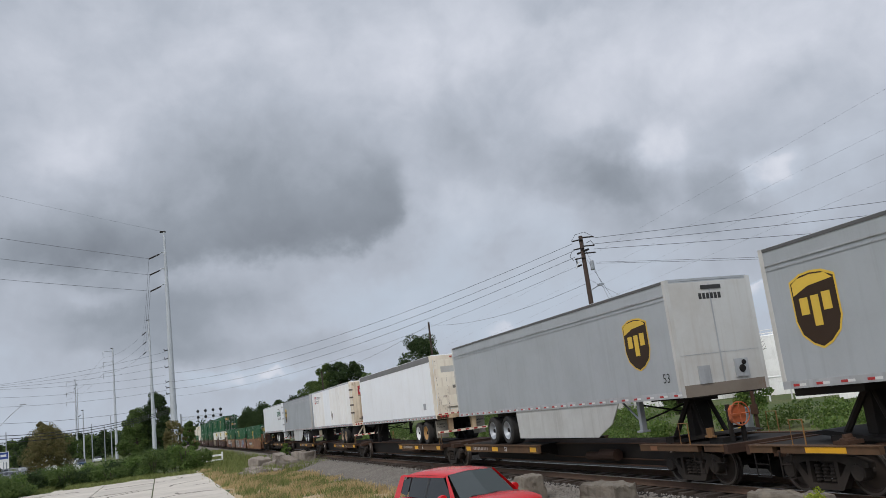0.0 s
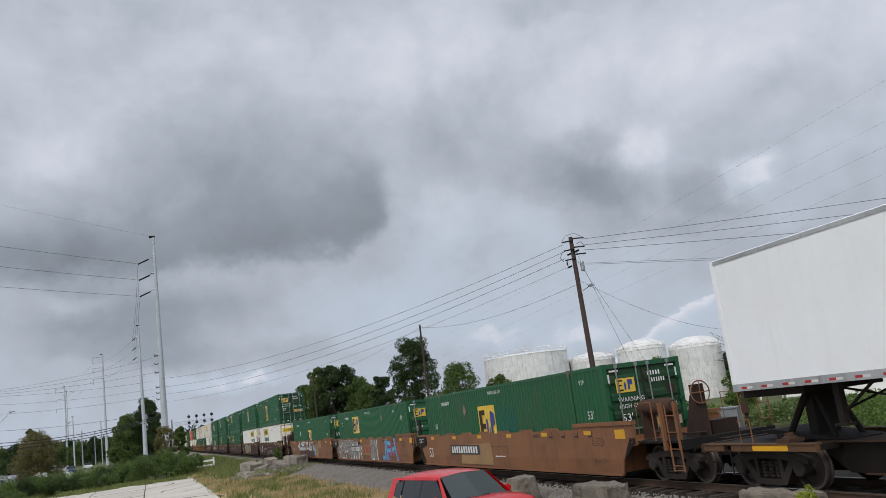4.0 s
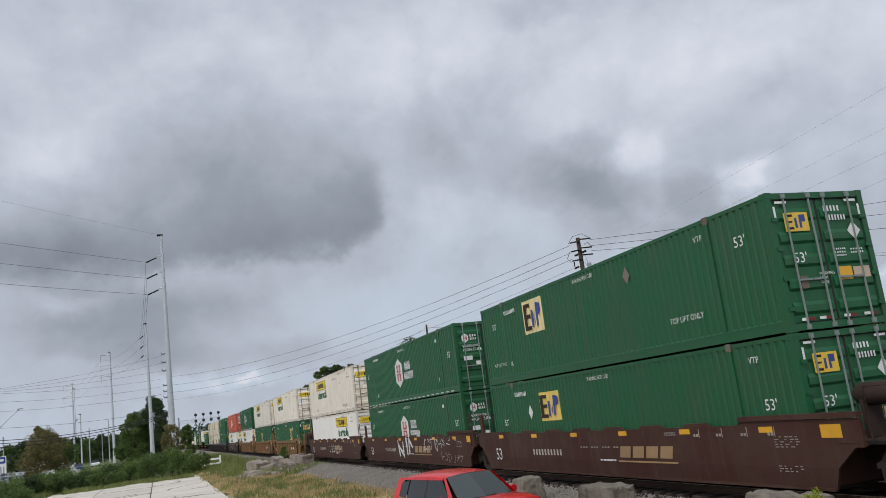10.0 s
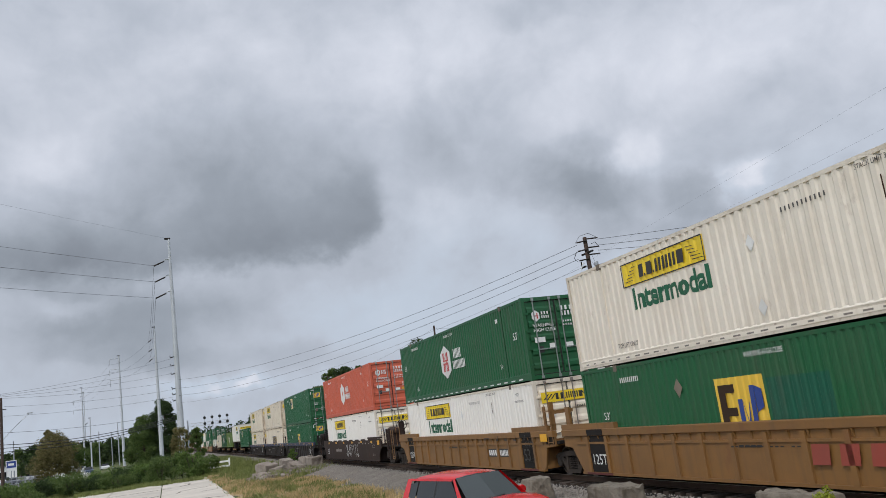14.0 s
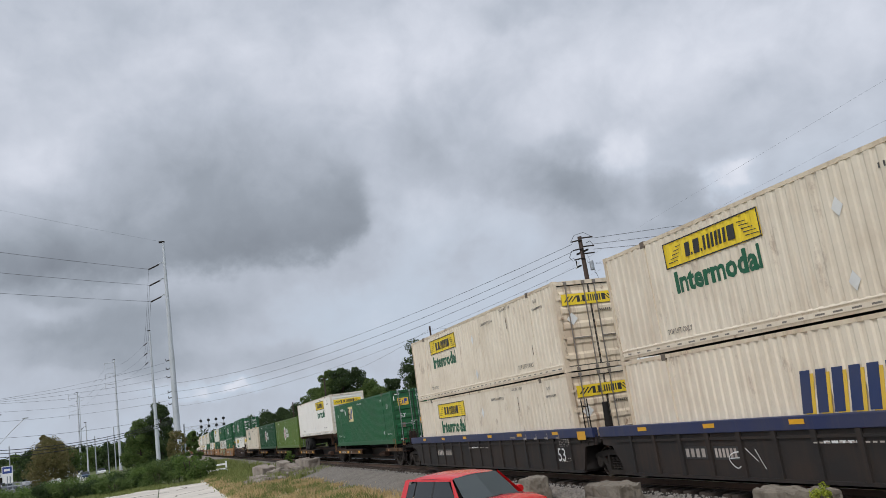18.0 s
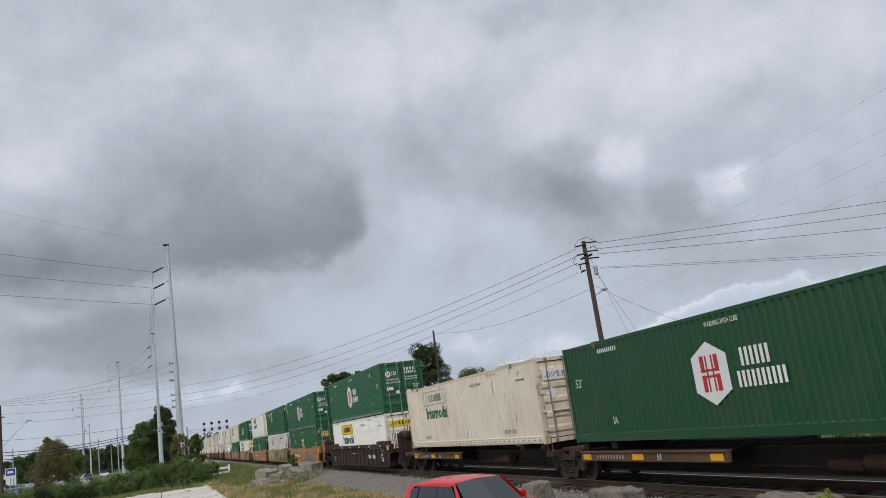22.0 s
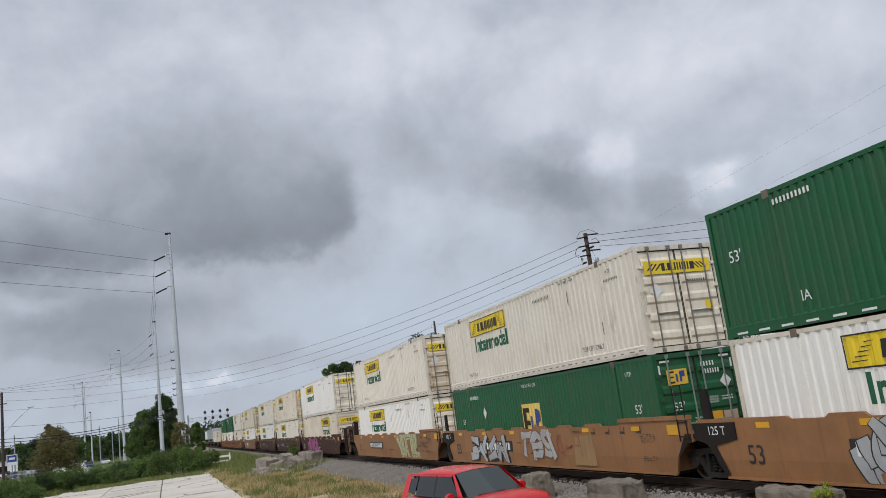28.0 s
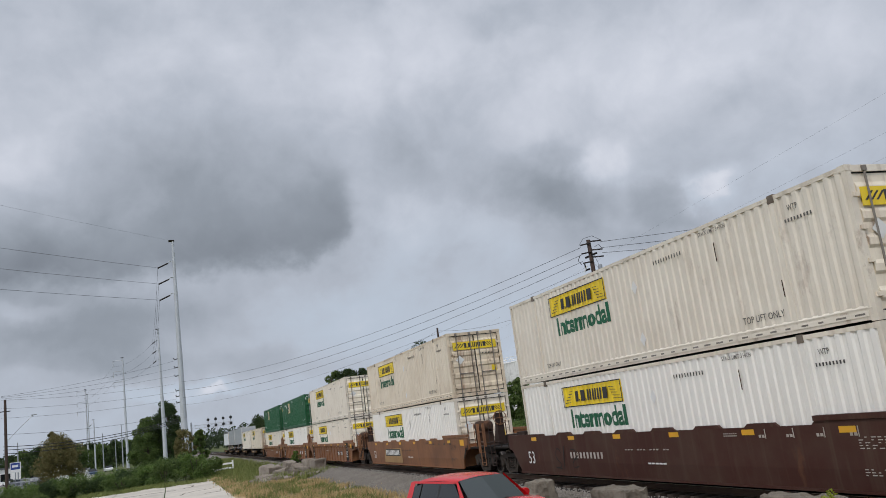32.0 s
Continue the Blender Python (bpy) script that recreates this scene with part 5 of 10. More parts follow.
        tagged(piece("stencil", ("plate", "tan"), lambda: blocks(-13.0, -10.0, 0.72, 0.98, 11, 0.38, 0, y - 0.005), CHALK, pl), kind="stuff")
    else:
        tagged(piece("stencil", ("road", style), lambda: blocks(-12.8, -10.6, 0.72, 0.90, 10, 0.5, 0, y), STENCIL, c), kind="stuff")
    words("lettering", "53", 0.42, INK if style in ("tan", "yellow", "amber") else CHALK, c, pose(-16.1 if not ribbed else -1.2, y - 0.004, 0.52, 90))
    def small():
        s = Shape()
        for k in range(4):
            s.add(*_box(-3.5 + 0.85 * k, -3.475 + 0.85 * k, 1.2, 1.40, y)).add(*_box(-3.60 + 0.85 * k, -3.52 + 0.85 * k, 1.22, 1.28, y)).add(*_box(-3.70 + 0.85 * k, -3.63 + 0.85 * k, 1.22, 1.28, y))
        for k in range(8):
            z = 0.98 + 0.05 * k if k < 5 else 0.50 + 0.05 * (k - 5)
            for j in range(5):
                s.add(*_box(-0.98 + 0.15 * j, -0.87 + 0.15 * j - 0.03 * ((k + j) % 3), z, z + 0.018, y)) if (k + j) % 5 < 4 else None
        for k in range(14):
            s.add(*_box(-9.4 + 0.16 * k, -9.30 + 0.16 * k, 0.96, 0.99, y)) if k % 4 != 3 else None
            s.add(*_box(-4.9 + 0.07 * (k % 7), -4.85 + 0.07 * (k % 7), 1.26 + 0.05 * (k // 7), 1.285 + 0.05 * (k // 7), y))
        return s
    tagged(piece("stencil", ("small", ribbed), small, STENCIL if style not in ("tan", "yellow", "oldtan", "amber") else INK, c), kind="stuff")
    if not ribbed and style in ("tan", "oldtan", "amber"):
        piece("end_panel", ("front", style), lambda: Shape().prism([(0.62, 0.62), (0.72, 0.62), (L1 - 0.2, 0.99), (L1, 0.99), (L1, 1.18), (1.05, 1.18)], "y", -1.412, -1.405), DARKSTEEL, c, "black end panel")
        if not last:
            ep = piece("end_panel", ("rear", style), lambda: Shape().prism([(L0 - 0.12, 1.03), (-17.45, 0.97), (-16.94, 0.26), (-16.80, 0.26), (-17.15, 0.90), (-16.35, 1.05), (-16.35, 1.42), (L0 - 0.12, 1.42)], "y", -1.44, -1.407), DARKSTEEL, c, "black end panel")
            words("lettering", "125 T", 0.20, CHALK, ep, pose(-17.35, -1.446, 1.15, 90))
    elif ribbed and style != "blue":
        piece("end_panel", ("front", style), lambda: Shape().box(-1.40, -0.43, -1.43, -1.402, 0.26, 1.055).box(-1.40, -0.43, -1.476, -1.471, 1.31, 1.49).box(-1.40, -0.43, -1.43, -1.402, 1.125, 1.295), DARKSTEEL, c, "black end panel")
        ep = piece("end_panel", ("rear", style), lambda: Shape().box(-16.08, -15.13, -1.43, -1.402, 0.26, 1.055).box(-16.08, -15.13, -1.476, -1.471, 1.31, 1.49).box(-16.08, -15.13, -1.43, -1.402, 1.125, 1.295), DARKSTEEL, c, "black end panel")
        words("lettering", "125T", 0.30, CHALK, ep, pose(-16.02, -1.434, 0.48, 90))
        for k, xx in enumerate((-16.4, -1.7)):
            piece("warning_strip", (style, k), lambda: Shape().box(xx, xx + 1.5, -1.466, -1.461, 0.185, 0.245), MAROONPAINT, c, "maroon warning strip")
        if not first:
            for k, xx in enumerate((0.70, 1.02)):
                piece("end_guide", (style, k), lambda: Shape().box(xx, xx + 0.10, -1.36, -1.20, 1.5, 2.3 + 0.12 * k).box(xx, xx + 0.10, -1.20, -0.5, 2.02, 2.14) if k else Shape().box(xx, xx + 0.08, -1.42, -1.34, 1.3, 2.30), chord_mat, c)
    tagged(piece("stencil", ("mid", ribbed), lambda: blocks(-8.3, -7.4, 0.60, 0.64, 5, 0.2, 0, y) if not ribbed else blocks(-9.2, -8.2, 0.95, 1.0, 5, 0.2, 0, -1.41), CHALK if style not in ("tan", "yellow", "amber") else INK, c), kind="stuff")
    return c


def graffiti(car, x0, x1, z0, z1, cols, seed, style="fat", y=-1.418):
    """Sprayed shapes that nobody can read: slanted strokes with an outline, a shadow below the fat ones."""
    rnd = random.Random(seed)
    fat = style in ("fat", "mid", "over")
    y -= 0.016 if style == "over" else 0.0
    h = z1 - z0
    n = max(2, int((x1 - x0) / (0.80 if fat else 0.50)))
    cw = (x1 - x0) / n
    fill, line, back = Shape(), Shape(), Shape()

    def stroke(sh, pts, w, yy, dx=0.0, dz=0.0):
        vs = []
        for i, (px, pz) in enumerate(pts):
            ax, az = pts[max(i - 1, 0)]
            bx, bz = pts[min(i + 1, len(pts) - 1)]
            d = Vector((bx - ax, bz - az))
            d = d.normalized() if d.length > 1e-6 else Vector((1, 0))
            ww = w * (0.85 + 0.2 * math.sin(i * 0.6 + seed))
            e = w * (0.6 if i == len(pts) - 1 else -0.6 if i == 0 else 0.0)
            cx, cz = px + dx + d.x * e, pz + dz + d.y * e
            for px2, pz2 in ((cx - d.y * ww, cz + d.x * ww), (cx + d.y * ww, cz - d.x * ww)):
                pz2 = min(max(pz2, 0.24), 1.43)
                vs.append((px2, yy + 0.070 * max(0.60 - pz2, 0.0), pz2))
        sh.add(vs, [(2 * i, 2 * i + 1, 2 * i + 3, 2 * i + 2) for i in range(len(pts) - 1)])

    up, down, top, low, mid = [(0.14, 0.02), (0.16, 0.98)], [(0.84, 0.98), (0.82, 0.02)], [(0.1, 0.92), (0.9, 0.96)], [(0.1, 0.06), (0.9, 0.04)], [(0.15, 0.5), (0.85, 0.52)]
    bowl = [(0.86, 0.80), (0.5, 0.97), (0.16, 0.74), (0.13, 0.28), (0.5, 0.04), (0.86, 0.2)]
    snake = [(0.9, 0.86), (0.45, 0.98), (0.12, 0.74), (0.5, 0.52), (0.88, 0.28), (0.55, 0.03), (0.08, 0.12)]
    pool = ([up, down, mid], [snake], [bowl, [(0.86, 0.8), (0.88, 0.2)]], [bowl], [up, [(0.2, 0.48), (0.88, 0.98)], [(0.3, 0.52), (0.9, 0.02)]], [[(0.1, 0.02), (0.45, 0.98), (0.55, 0.98), (0.9, 0.02)], mid], [up, [(0.14, 0.96), (0.5, 0.4), (0.86, 0.96)], down], [up, top, mid, low], [up, [(0.16, 0.95), (0.82, 0.88), (0.78, 0.56), (0.2, 0.48)], [(0.4, 0.48), (0.9, 0.02)]])
    loose = [st for group in pool for st in group]
    for k in range(n):
        lean = 0.22 * math.sin(seed + k)
        dip = rnd.uniform(-0.06, 0.06)
        for j, pts in enumerate(rnd.sample(loose, (2 + k % 2) if fat else 2)):
            lift = 0.0016 * (j + 4 * (k % 2))
            fu, fv = rnd.random() < 0.5, rnd.random() < 0.5
            pts = [(1 - u if fu else u, 1 - v if fv else v) for u, v in pts]
            q = [(x0 + (k + 0.02 + 0.96 * u + rnd.uniform(-0.13, 0.13) + lean * (v - 0.5)) * cw, z0 + (0.10 + 0.80 * v + dip + rnd.uniform(-0.10, 0.10)) * h) for u, v in pts]
            for _ in range(2):  # round the corners off
                q = [q[0]] + [p for a, b in zip(q, q[1:]) for p in ((0.75 * a[0] + 0.25 * b[0], 0.75 * a[1] + 0.25 * b[1]), (0.25 * a[0] + 0.75 * b[0], 0.25 * a[1] + 0.75 * b[1]))] + [q[-1]]
            w = (0.155 if style == "fat" else 0.09 if fat else 0.020) * min(1.0, h)
            if fat and len(cols) > 2:
                stroke(back, q, w + 0.06, y + 0.006 - 0.3 * lift, 0.09, -0.08)
            stroke(line, q, w + (0.034 if fat else 0.004), y - 0.0008 - lift)
            stroke(fill, q, w, y - 0.0016 - lift)
    if fat and len(cols) > 2:
        g = tagged(part("graffiti", back, cols[2], car, "sprayed graffiti shadow"), kind="stuff")
        tagged(part("graffiti_outline", line, cols[1], g), kind="stuff")
    else:
        g = tagged(part("graffiti", line, cols[1], car, "sprayed graffiti lines"), kind="stuff")
    tagged(part("graffiti_fill", fill, cols[0], g), kind="stuff")


def spine_end(c, f, xt, brake):
    """Truck, deck edge, coupler, steps and hand brake at the free end of a spine car; xt is the truck's centre."""
    add_truck(c, xt)
    def span(a, b):
        return sorted((xt + f * a, xt + f * b))
    piece("draft_sill", (f, xt), lambda: Shape().box(*span(-1.7, 1.8), -0.42, 0.42, 0.78, 0.97).box(*span(-0.5, 0.5), -1.0, 1.0, 0.84, 0.93), DARKSTEEL, c)
    piece("end_deck", (f, xt), lambda: Shape().box(*span(-0.2, 1.75), -1.25, 1.25, 0.945, 0.975).prism([(xt - f * 1.6, 0.97), (xt - f * 0.9, 0.97), (xt + f * 0.9, 1.16), (xt + f * 0.3, 1.20)], "y", -0.55, 0.55), DARKSTEEL, c)
    piece("end_beam", (f, xt), lambda: Shape().box(*span(1.70, 1.84), -1.36, 1.36, 0.80, 1.0), RUSTY, c)
    piece("coupler", (f, xt), lambda: Shape().box(*span(1.84, 2.2), -0.09, 0.09, 0.68, 0.84).box(*span(2.1, 2.4), -0.20, 0.17, 0.60, 0.92), RUSTY, c)
    piece("air_hose", (f, xt), lambda: Shape().tube([(xt + f * 1.8, 0.3, 0.7), (xt + f * 2.0, 0.36, 0.42), (xt + f * 2.25, 0.38, 0.32), (xt + f * 2.45, 0.3, 0.38)], 0.03, 6), RUBBER, c)
    for sy in (-1, 1):
        y0, y1 = sorted((sy * 1.26, sy * 1.38))
        b = piece("side_beam", (f, xt, sy), lambda: Shape().box(*span(-1.75, 0.75), y0, y1, 0.84, 0.98).box(*span(1.0, 1.70), y0, y1, 0.84, 0.98).box(*span(-1.75, 1.70), *sorted((sy * 1.20, sy * 1.40)), 0.978, 0.998), CHANNEL, c, "rusty brown deck edge")
        if sy < 0:
            piece("reflector", (f, xt), lambda: Shape().box(*(span(-1.25, -0.95) if f > 0 else span(-1.0, 0.05)), -1.386, -1.381, 0.855, 0.965), REFLECT if f < 0 else OLDTAN, b)
        for k in (0, 2):
            piece("outrigger", (f, xt, sy, k), lambda: Shape().box(*span(-1.5 + 1.0 * k, -1.42 + 1.0 * k), *sorted((sy * 0.4, sy * 1.27)), 0.82, 0.94), DARKSTEEL, c)
        piece("grab_rail", (f, xt, sy), lambda: Shape().tube([(xt + f * 0.05, sy * 1.33, 0.99), (xt + f * 0.05, sy * 1.33, 1.50), (xt + f * 0.42, sy * 1.33, 1.50), (xt + f * 0.42, sy * 1.33, 0.99)], 0.016, 6), YELLOWTAN, c)
        for k, (a, w) in enumerate(((0.85, 0.34), (1.62, 0.42))):
            piece("stirrup", (f, xt, sy, k), lambda: Shape().tube([(xt + f * a, sy * 1.34, 0.86), (xt + f * a, sy * 1.34, 0.34), (xt + f * (a - w), sy * 1.34, 0.34), (xt + f * (a - w), sy * 1.34, 0.86)], 0.018, 6).tube([(xt + f * a, sy * 1.34, 0.60), (xt + f * (a - w), sy * 1.34, 0.60)], 0.014, 5), DARKSTEEL, c)
    if f > 0:
        def hand_wheel():
            s = Shape()
            for k in range(16):
                a, b = 6.28319 * k / 16, 6.28319 * (k + 1) / 16
                s.tube([(0, 0.27 * math.cos(a), 0.27 * math.sin(a)), (0, 0.27 * math.cos(b), 0.27 * math.sin(b))], 0.018, 5, caps=False)
            for k in range(4):
                s.tube([(0, 0, 0), (0.02, 0.27 * math.cos(1.5708 * k), 0.27 * math.sin(1.5708 * k))], 0.016, 5)
            return s
        st = piece("brake_stand", xt, lambda: Shape().box(xt + 1.18, xt + 1.26, -0.74, -0.66, 0.97, 1.85).box(xt + 1.18, xt + 1.26, -0.40, -0.32, 0.97, 1.75).box(xt + 1.18, xt + 1.25, -0.72, -0.34, 1.30, 1.36).box(xt + 0.6, xt + 1.1, -0.9, -0.5, 0.97, 1.10), DARKSTEEL, c)
        piece("brake_housing", xt, lambda: Shape().prism([(-0.70, 1.42), (-0.40, 1.42), (-0.36, 1.52), (-0.36, 1.74), (-0.44, 1.82), (-0.66, 1.82), (-0.74, 1.72), (-0.74, 1.50)], "x", xt + 1.26, xt + 1.40), brake, st)
        piece("brake_wheel", "spine wheel", hand_wheel, brake, st, at=(xt + 1.44, -0.55, 1.62))
        piece("valve", xt, lambda: Shape().tube([(xt + 0.75, -0.95, 1.12), (xt + 0.75, -0.95, 1.34)], 0.09, 8).tube([(xt + 0.55, -0.95, 1.14), (xt + 0.95, -0.95, 1.14)], 0.03, 6), YELLOWTAN, c)
    else:
        piece("jack_pad", xt, lambda: Shape().box(xt + 0.62, xt + 0.98, -1.3, -0.9, 1.0, 1.07).lathe([(0.0, 1.19), (0.09, 1.18), (0.10, 1.12), (0.15, 1.10), (0.16, 1.06)], "z", (xt + 0.8, -1.1, 0), 10), RUSTY, c)


def spine(wheel_x=-12.6, first=False, last=False, hitch=-0.9, text="", brake=None):
    """One platform of a spine car: a long centre sill with outriggers."""
    c = thing("spine_car", "dark rusty spine car platform with a yellow-marked side channel", "railway car", "cars of the train")
    s0, s1 = -14.2 if last else -16.6, -1.95 if first else 0.9
    def sill():
        s = Shape().prism([(-0.44, 0.315), (0.44, 0.315), (0.52, 0.92), (-0.52, 0.92)], "x", s0, s1)
        if first:
            s.prism([(s1, 0.315), (s1, 0.92), (s1 + 0.6, 0.92), (s1 + 0.6, 0.74)], "y", -0.44, 0.44)
        if last:
            s.prism([(s0, 0.315), (s0 - 0.6, 0.74), (s0 - 0.6, 0.92), (s0, 0.92)], "y", -0.44, 0.44)
        return s
    piece("centre_sill", ("sill", first, last), sill, DARKSTEEL, c)
    piece("sill_flange", ("sill", first, last), lambda: Shape().box(s0 - 0.6 * last, s1 + 0.6 * first, -0.62, 0.62, 0.92, 0.95).box(s0 + 0.4, s1 - 0.4, -0.50, 0.50, 0.29, 0.32), RUSTY, c)
    a, b = wheel_x - 3.7, wheel_x + 3.4
    for sy in (-1, 1):
        y0, y1 = sorted((sy * 1.25, sy * 1.36))
        ch = piece("side_channel", (wheel_x, sy), lambda: Shape().box(a, b, y0, y1, 0.68, 0.93).box(a, b, *sorted((sy * 1.20, sy * 1.40)), 0.92, 0.955), CHANNEL, c)
        piece("wheel_track", (wheel_x, sy), lambda: Shape().box(a, b, *sorted((sy * 0.5, sy * 1.22)), 0.93, 0.965), DARKSTEEL, c)
        for k in range(6 if sy < 0 else 2):
            piece("outrigger", sy, lambda: Shape().prism([(sy * 0.4, 0.50), (sy * 1.26, 0.74), (sy * 1.26, 0.93), (sy * 0.4, 0.93)], "x", -0.05, 0.05), DARKSTEEL, c, at=(a + 0.35 + 1.28 * k, 0, 0))
    for k, (u, v) in enumerate(((0.02, 0.09), (0.42, 0.50), (0.91, 0.98))):
        piece("reflector", (wheel_x, k), lambda: Shape().box(a + u * (b - a), a + v * (b - a), -1.366, -1.362, 0.72, 0.88), REFLECT, c)
    if text:
        words("lettering", text, 0.13, STENCIL, c, pose(a + 0.9, -1.364, 0.75, 90))
    else:
        tagged(piece("stencil", wheel_x, lambda: blocks(a + 1.0, a + 2.6, 0.75, 0.86, 10, 0.5, 0, -1.363), STENCIL, c), kind="stuff")
    words("lettering", "53", 0.16, CHALK, c, pose(a + 4.2, -1.364, 0.73, 90))
    # stand that holds a trailer's nose, folded outriggers and brake gear
    piece("hitch", hitch, lambda: Shape().tube([(hitch - 0.75, -0.45, 0.95), (hitch - 0.05, -0.32, 1.97)], 0.07, 6).tube([(hitch - 0.75, 0.45, 0.95), (hitch - 0.05, 0.32, 1.97)], 0.07, 6).box(hitch - 0.3, hitch + 0.2, -0.45, 0.45, 1.95, 2.06).box(hitch - 0.22, hitch + 0.02, -0.30, 0.30, 0.95, 1.97).tube([(hitch + 0.55, -0.35, 0.95), (hitch + 0.05, -0.25, 1.97)], 0.06, 6).tube([(hitch + 0.55, 0.35, 0.95), (hitch + 0.05, 0.25, 1.97)], 0.06, 6).box(hitch - 0.9, hitch - 0.55, -0.6, 0.6, 0.95, 1.10), DARKSTEEL, c)
    piece("brake_cylinder", "air", lambda: Shape().tube([(-5.4, -0.72, 0.62), (-4.5, -0.72, 0.62)], 0.17, 12).tube([(-6.5, -0.6, 0.55), (-5.6, -0.6, 0.55)], 0.13, 10).tube([(-9, -0.55, 0.5), (-2, -0.55, 0.48)], 0.025, 5), RUSTY, c)
    if first:
        spine_end(c, 1, -0.41, brake or DARKBROWN)
    else:
        add_truck(c, 1.05)
        piece("articulation", "deck", lambda: Shape().box(0.3, 1.9, -0.9, 0.9, 0.92, 1.02).box(0.0, 0.5, -1.35, 1.35, 0.80, 0.95).box(1.6, 2.0, -1.3, 1.3, 0.80, 0.95), RUSTY, c)
    for sy in (() if first else (-1, 1)):
        piece("grab_rail", ("spine", sy), lambda: Shape().tube([(0.1, sy * 1.3, 0.95), (0.1, sy * 1.3, 1.45), (0.45, sy * 1.3, 1.45), (0.45, sy * 1.3, 0.95)], 0.018, 5), YELLOWTAN, c)
    if last:
        spine_end(c, -1, -15.75, brake)
    return c


# ---- highway trailers ----
OLDRIM = material("rim_rusty", (0.26, 0.19, 0.13), 0.7, dirt=(0.09, 0.05, 0.03), soil=0.7, rust=0.5, spec=0.25)

SKIRT = material("skirt_pale", (0.50, 0.50, 0.48), 0.5, soil=0.4, streak=0.3, dirt=(0.25, 0.23, 0.2))
RUSTCREAM = material("rusted_cream", (0.60, 0.46, 0.29), 0.65, dirt=(0.17, 0.062, 0.028), soil=0.75, streak=0.6, rust=1.0, grain=9, vary=0.12)
OCHRERIM = material("rim_ochre", (0.40, 0.22, 0.07), 0.65, dirt=(0.16, 0.07, 0.03), soil=0.6, rust=0.6)
ROOFBAND = material("roof_band_grey", (0.17, 0.17, 0.165), 0.6, soil=0.5, streak=0.4, dirt=(0.09, 0.08, 0.07))
FLAPGREY = material("flap_grey", (0.30, 0.28, 0.24), 0.85, soil=0.7, streak=0.5, dirt=(0.13, 0.11, 0.09))
ROOFEDGE = material("roof_edge", (0.10, 0.10, 0.10), 0.6, soil=0.4)


def rolling_door(c, y, z0, z1):
    """A roll-up rear door of six panels with rusting rivet rows, stickers and a rusty sill."""
    lo, hi, n = z0 + 0.18, z1 - 0.24, 6
    step = (hi - lo) / n
    for k in range(n):
        part("door_panel", Shape().prism([(-0.02, lo + step * k + 0.001), (0.010, lo + step * k + 0.001), (0.012, lo + step * k + 0.008), (0.012, lo + step * (k + 1) - 0.008), (0.010, lo + step * (k + 1) - 0.001), (-0.02, lo + step * (k + 1) - 0.001)], "y", -y + 0.15, y - 0.15), DOORCREAM, c)
    rnd = random.Random(11)
    q = Shape()
    for yy, a, b in ((-0.58, 0.30, 2.05), (0.0, 0.42, 2.10), (0.58, 0.34, 2.10)):
        z = z0 + a
        while z < z0 + b:
            h = rnd.choice((0.015, 0.02, 0.05, 0.08))
            q.box(0.012, 0.015, yy - 0.005 + rnd.uniform(-0.006, 0.0), yy + 0.005 + rnd.uniform(0.0, 0.006), z, z + h)
            z += h + rnd.choice((0.05, 0.09, 0.14))
    for k in range(24):
        sy = rnd.choice((-1, 1))
        q.box(0.012, 0.015, sy * 1.07 - 0.006, sy * 1.07 + rnd.uniform(0.004, 0.012), z0 + 0.3 + 0.1 * k, z0 + 0.32 + 0.1 * k + rnd.uniform(0, 0.07))
    tagged(part("rust_spot", q, RUSTY, c), kind="stuff")
    part("door_patch", Shape().box(0.0125, 0.0155, -0.82, 0.86, hi - 0.60, hi - 0.32), NOSEGREY, c, "pale grey painted-over patch")
    for yy, z, w, h in ((0.52, 1.62, 0.22, 0.14), (-0.22, 1.32, 0.20, 0.14), (0.24, 1.02, 0.20, 0.18)):
        part("sticker", Shape().box(0.0125, 0.015, yy - w / 2, yy + w / 2, z0 + z, z0 + z + h), SOOT, c, "torn grey sticker")
    for yy in (-0.45, 0.45):
        bar = part("step_bar", Shape().box(0.012, 0.05, yy - 0.25, yy + 0.25, z0 + 0.46, z0 + 0.485), DARKSTEEL, c)
        for k in range(4):
            piece("step_hole", "roll", lambda: Shape().box(0.012, 0.015, -0.03, 0.03, 0.0, 0.03), CHALK, bar, at=(0, yy - 0.19 + 0.13 * k, z0 + 0.36))
    part("latch", Shape().box(0.012, 0.06, -0.05, 0.06, z0 + 0.98, z0 + 1.04).box(0.012, 0.05, -0.20, 0.30, z0 + 0.20, z0 + 0.26).box(0.012, 0.06, -0.02, 0.10, z0 + 0.18, z0 + 0.34), RUSTY, c, "rusty latch")
    part("seam_line", Shape().box(0.012, 0.016, -0.10, 0.62, z0 + 1.46, z0 + 1.475), DARKSTEEL, c)
    part("rear_sill", Shape().box(0.031, 0.042, -y + 0.03, y - 0.03, z0 - 0.03, z0 + 0.15), RUSTCREAM, c, "rusty cream sill")
    for a, b in ((-y + 0.05, -0.72), (0.78, y - 0.05)):
        part("lamp_box", Shape().box(0.042, 0.046, a, b, z0 - 0.02, z0 + 0.12), RUSTY, c)
    part("tape", Shape().box(0.042, 0.046, 0.12, 0.66, z0 - 0.02, z0 + 0.10), NOSEGREY, c)
    for k in range(8):
        part("reflector", Shape().box(0.032, 0.040, -1.18 + 0.31 * k, -1.02 + 0.31 * k, z0 + 0.152, z0 + 0.21), LOGORED, c)
    for yy in (-0.26, -0.05, 0.22):
        part("marker_lamp", Shape().box(0.002, 0.03, yy - 0.06, yy + 0.06, z1 - 0.16, z1 - 0.10), LOGORED, c)


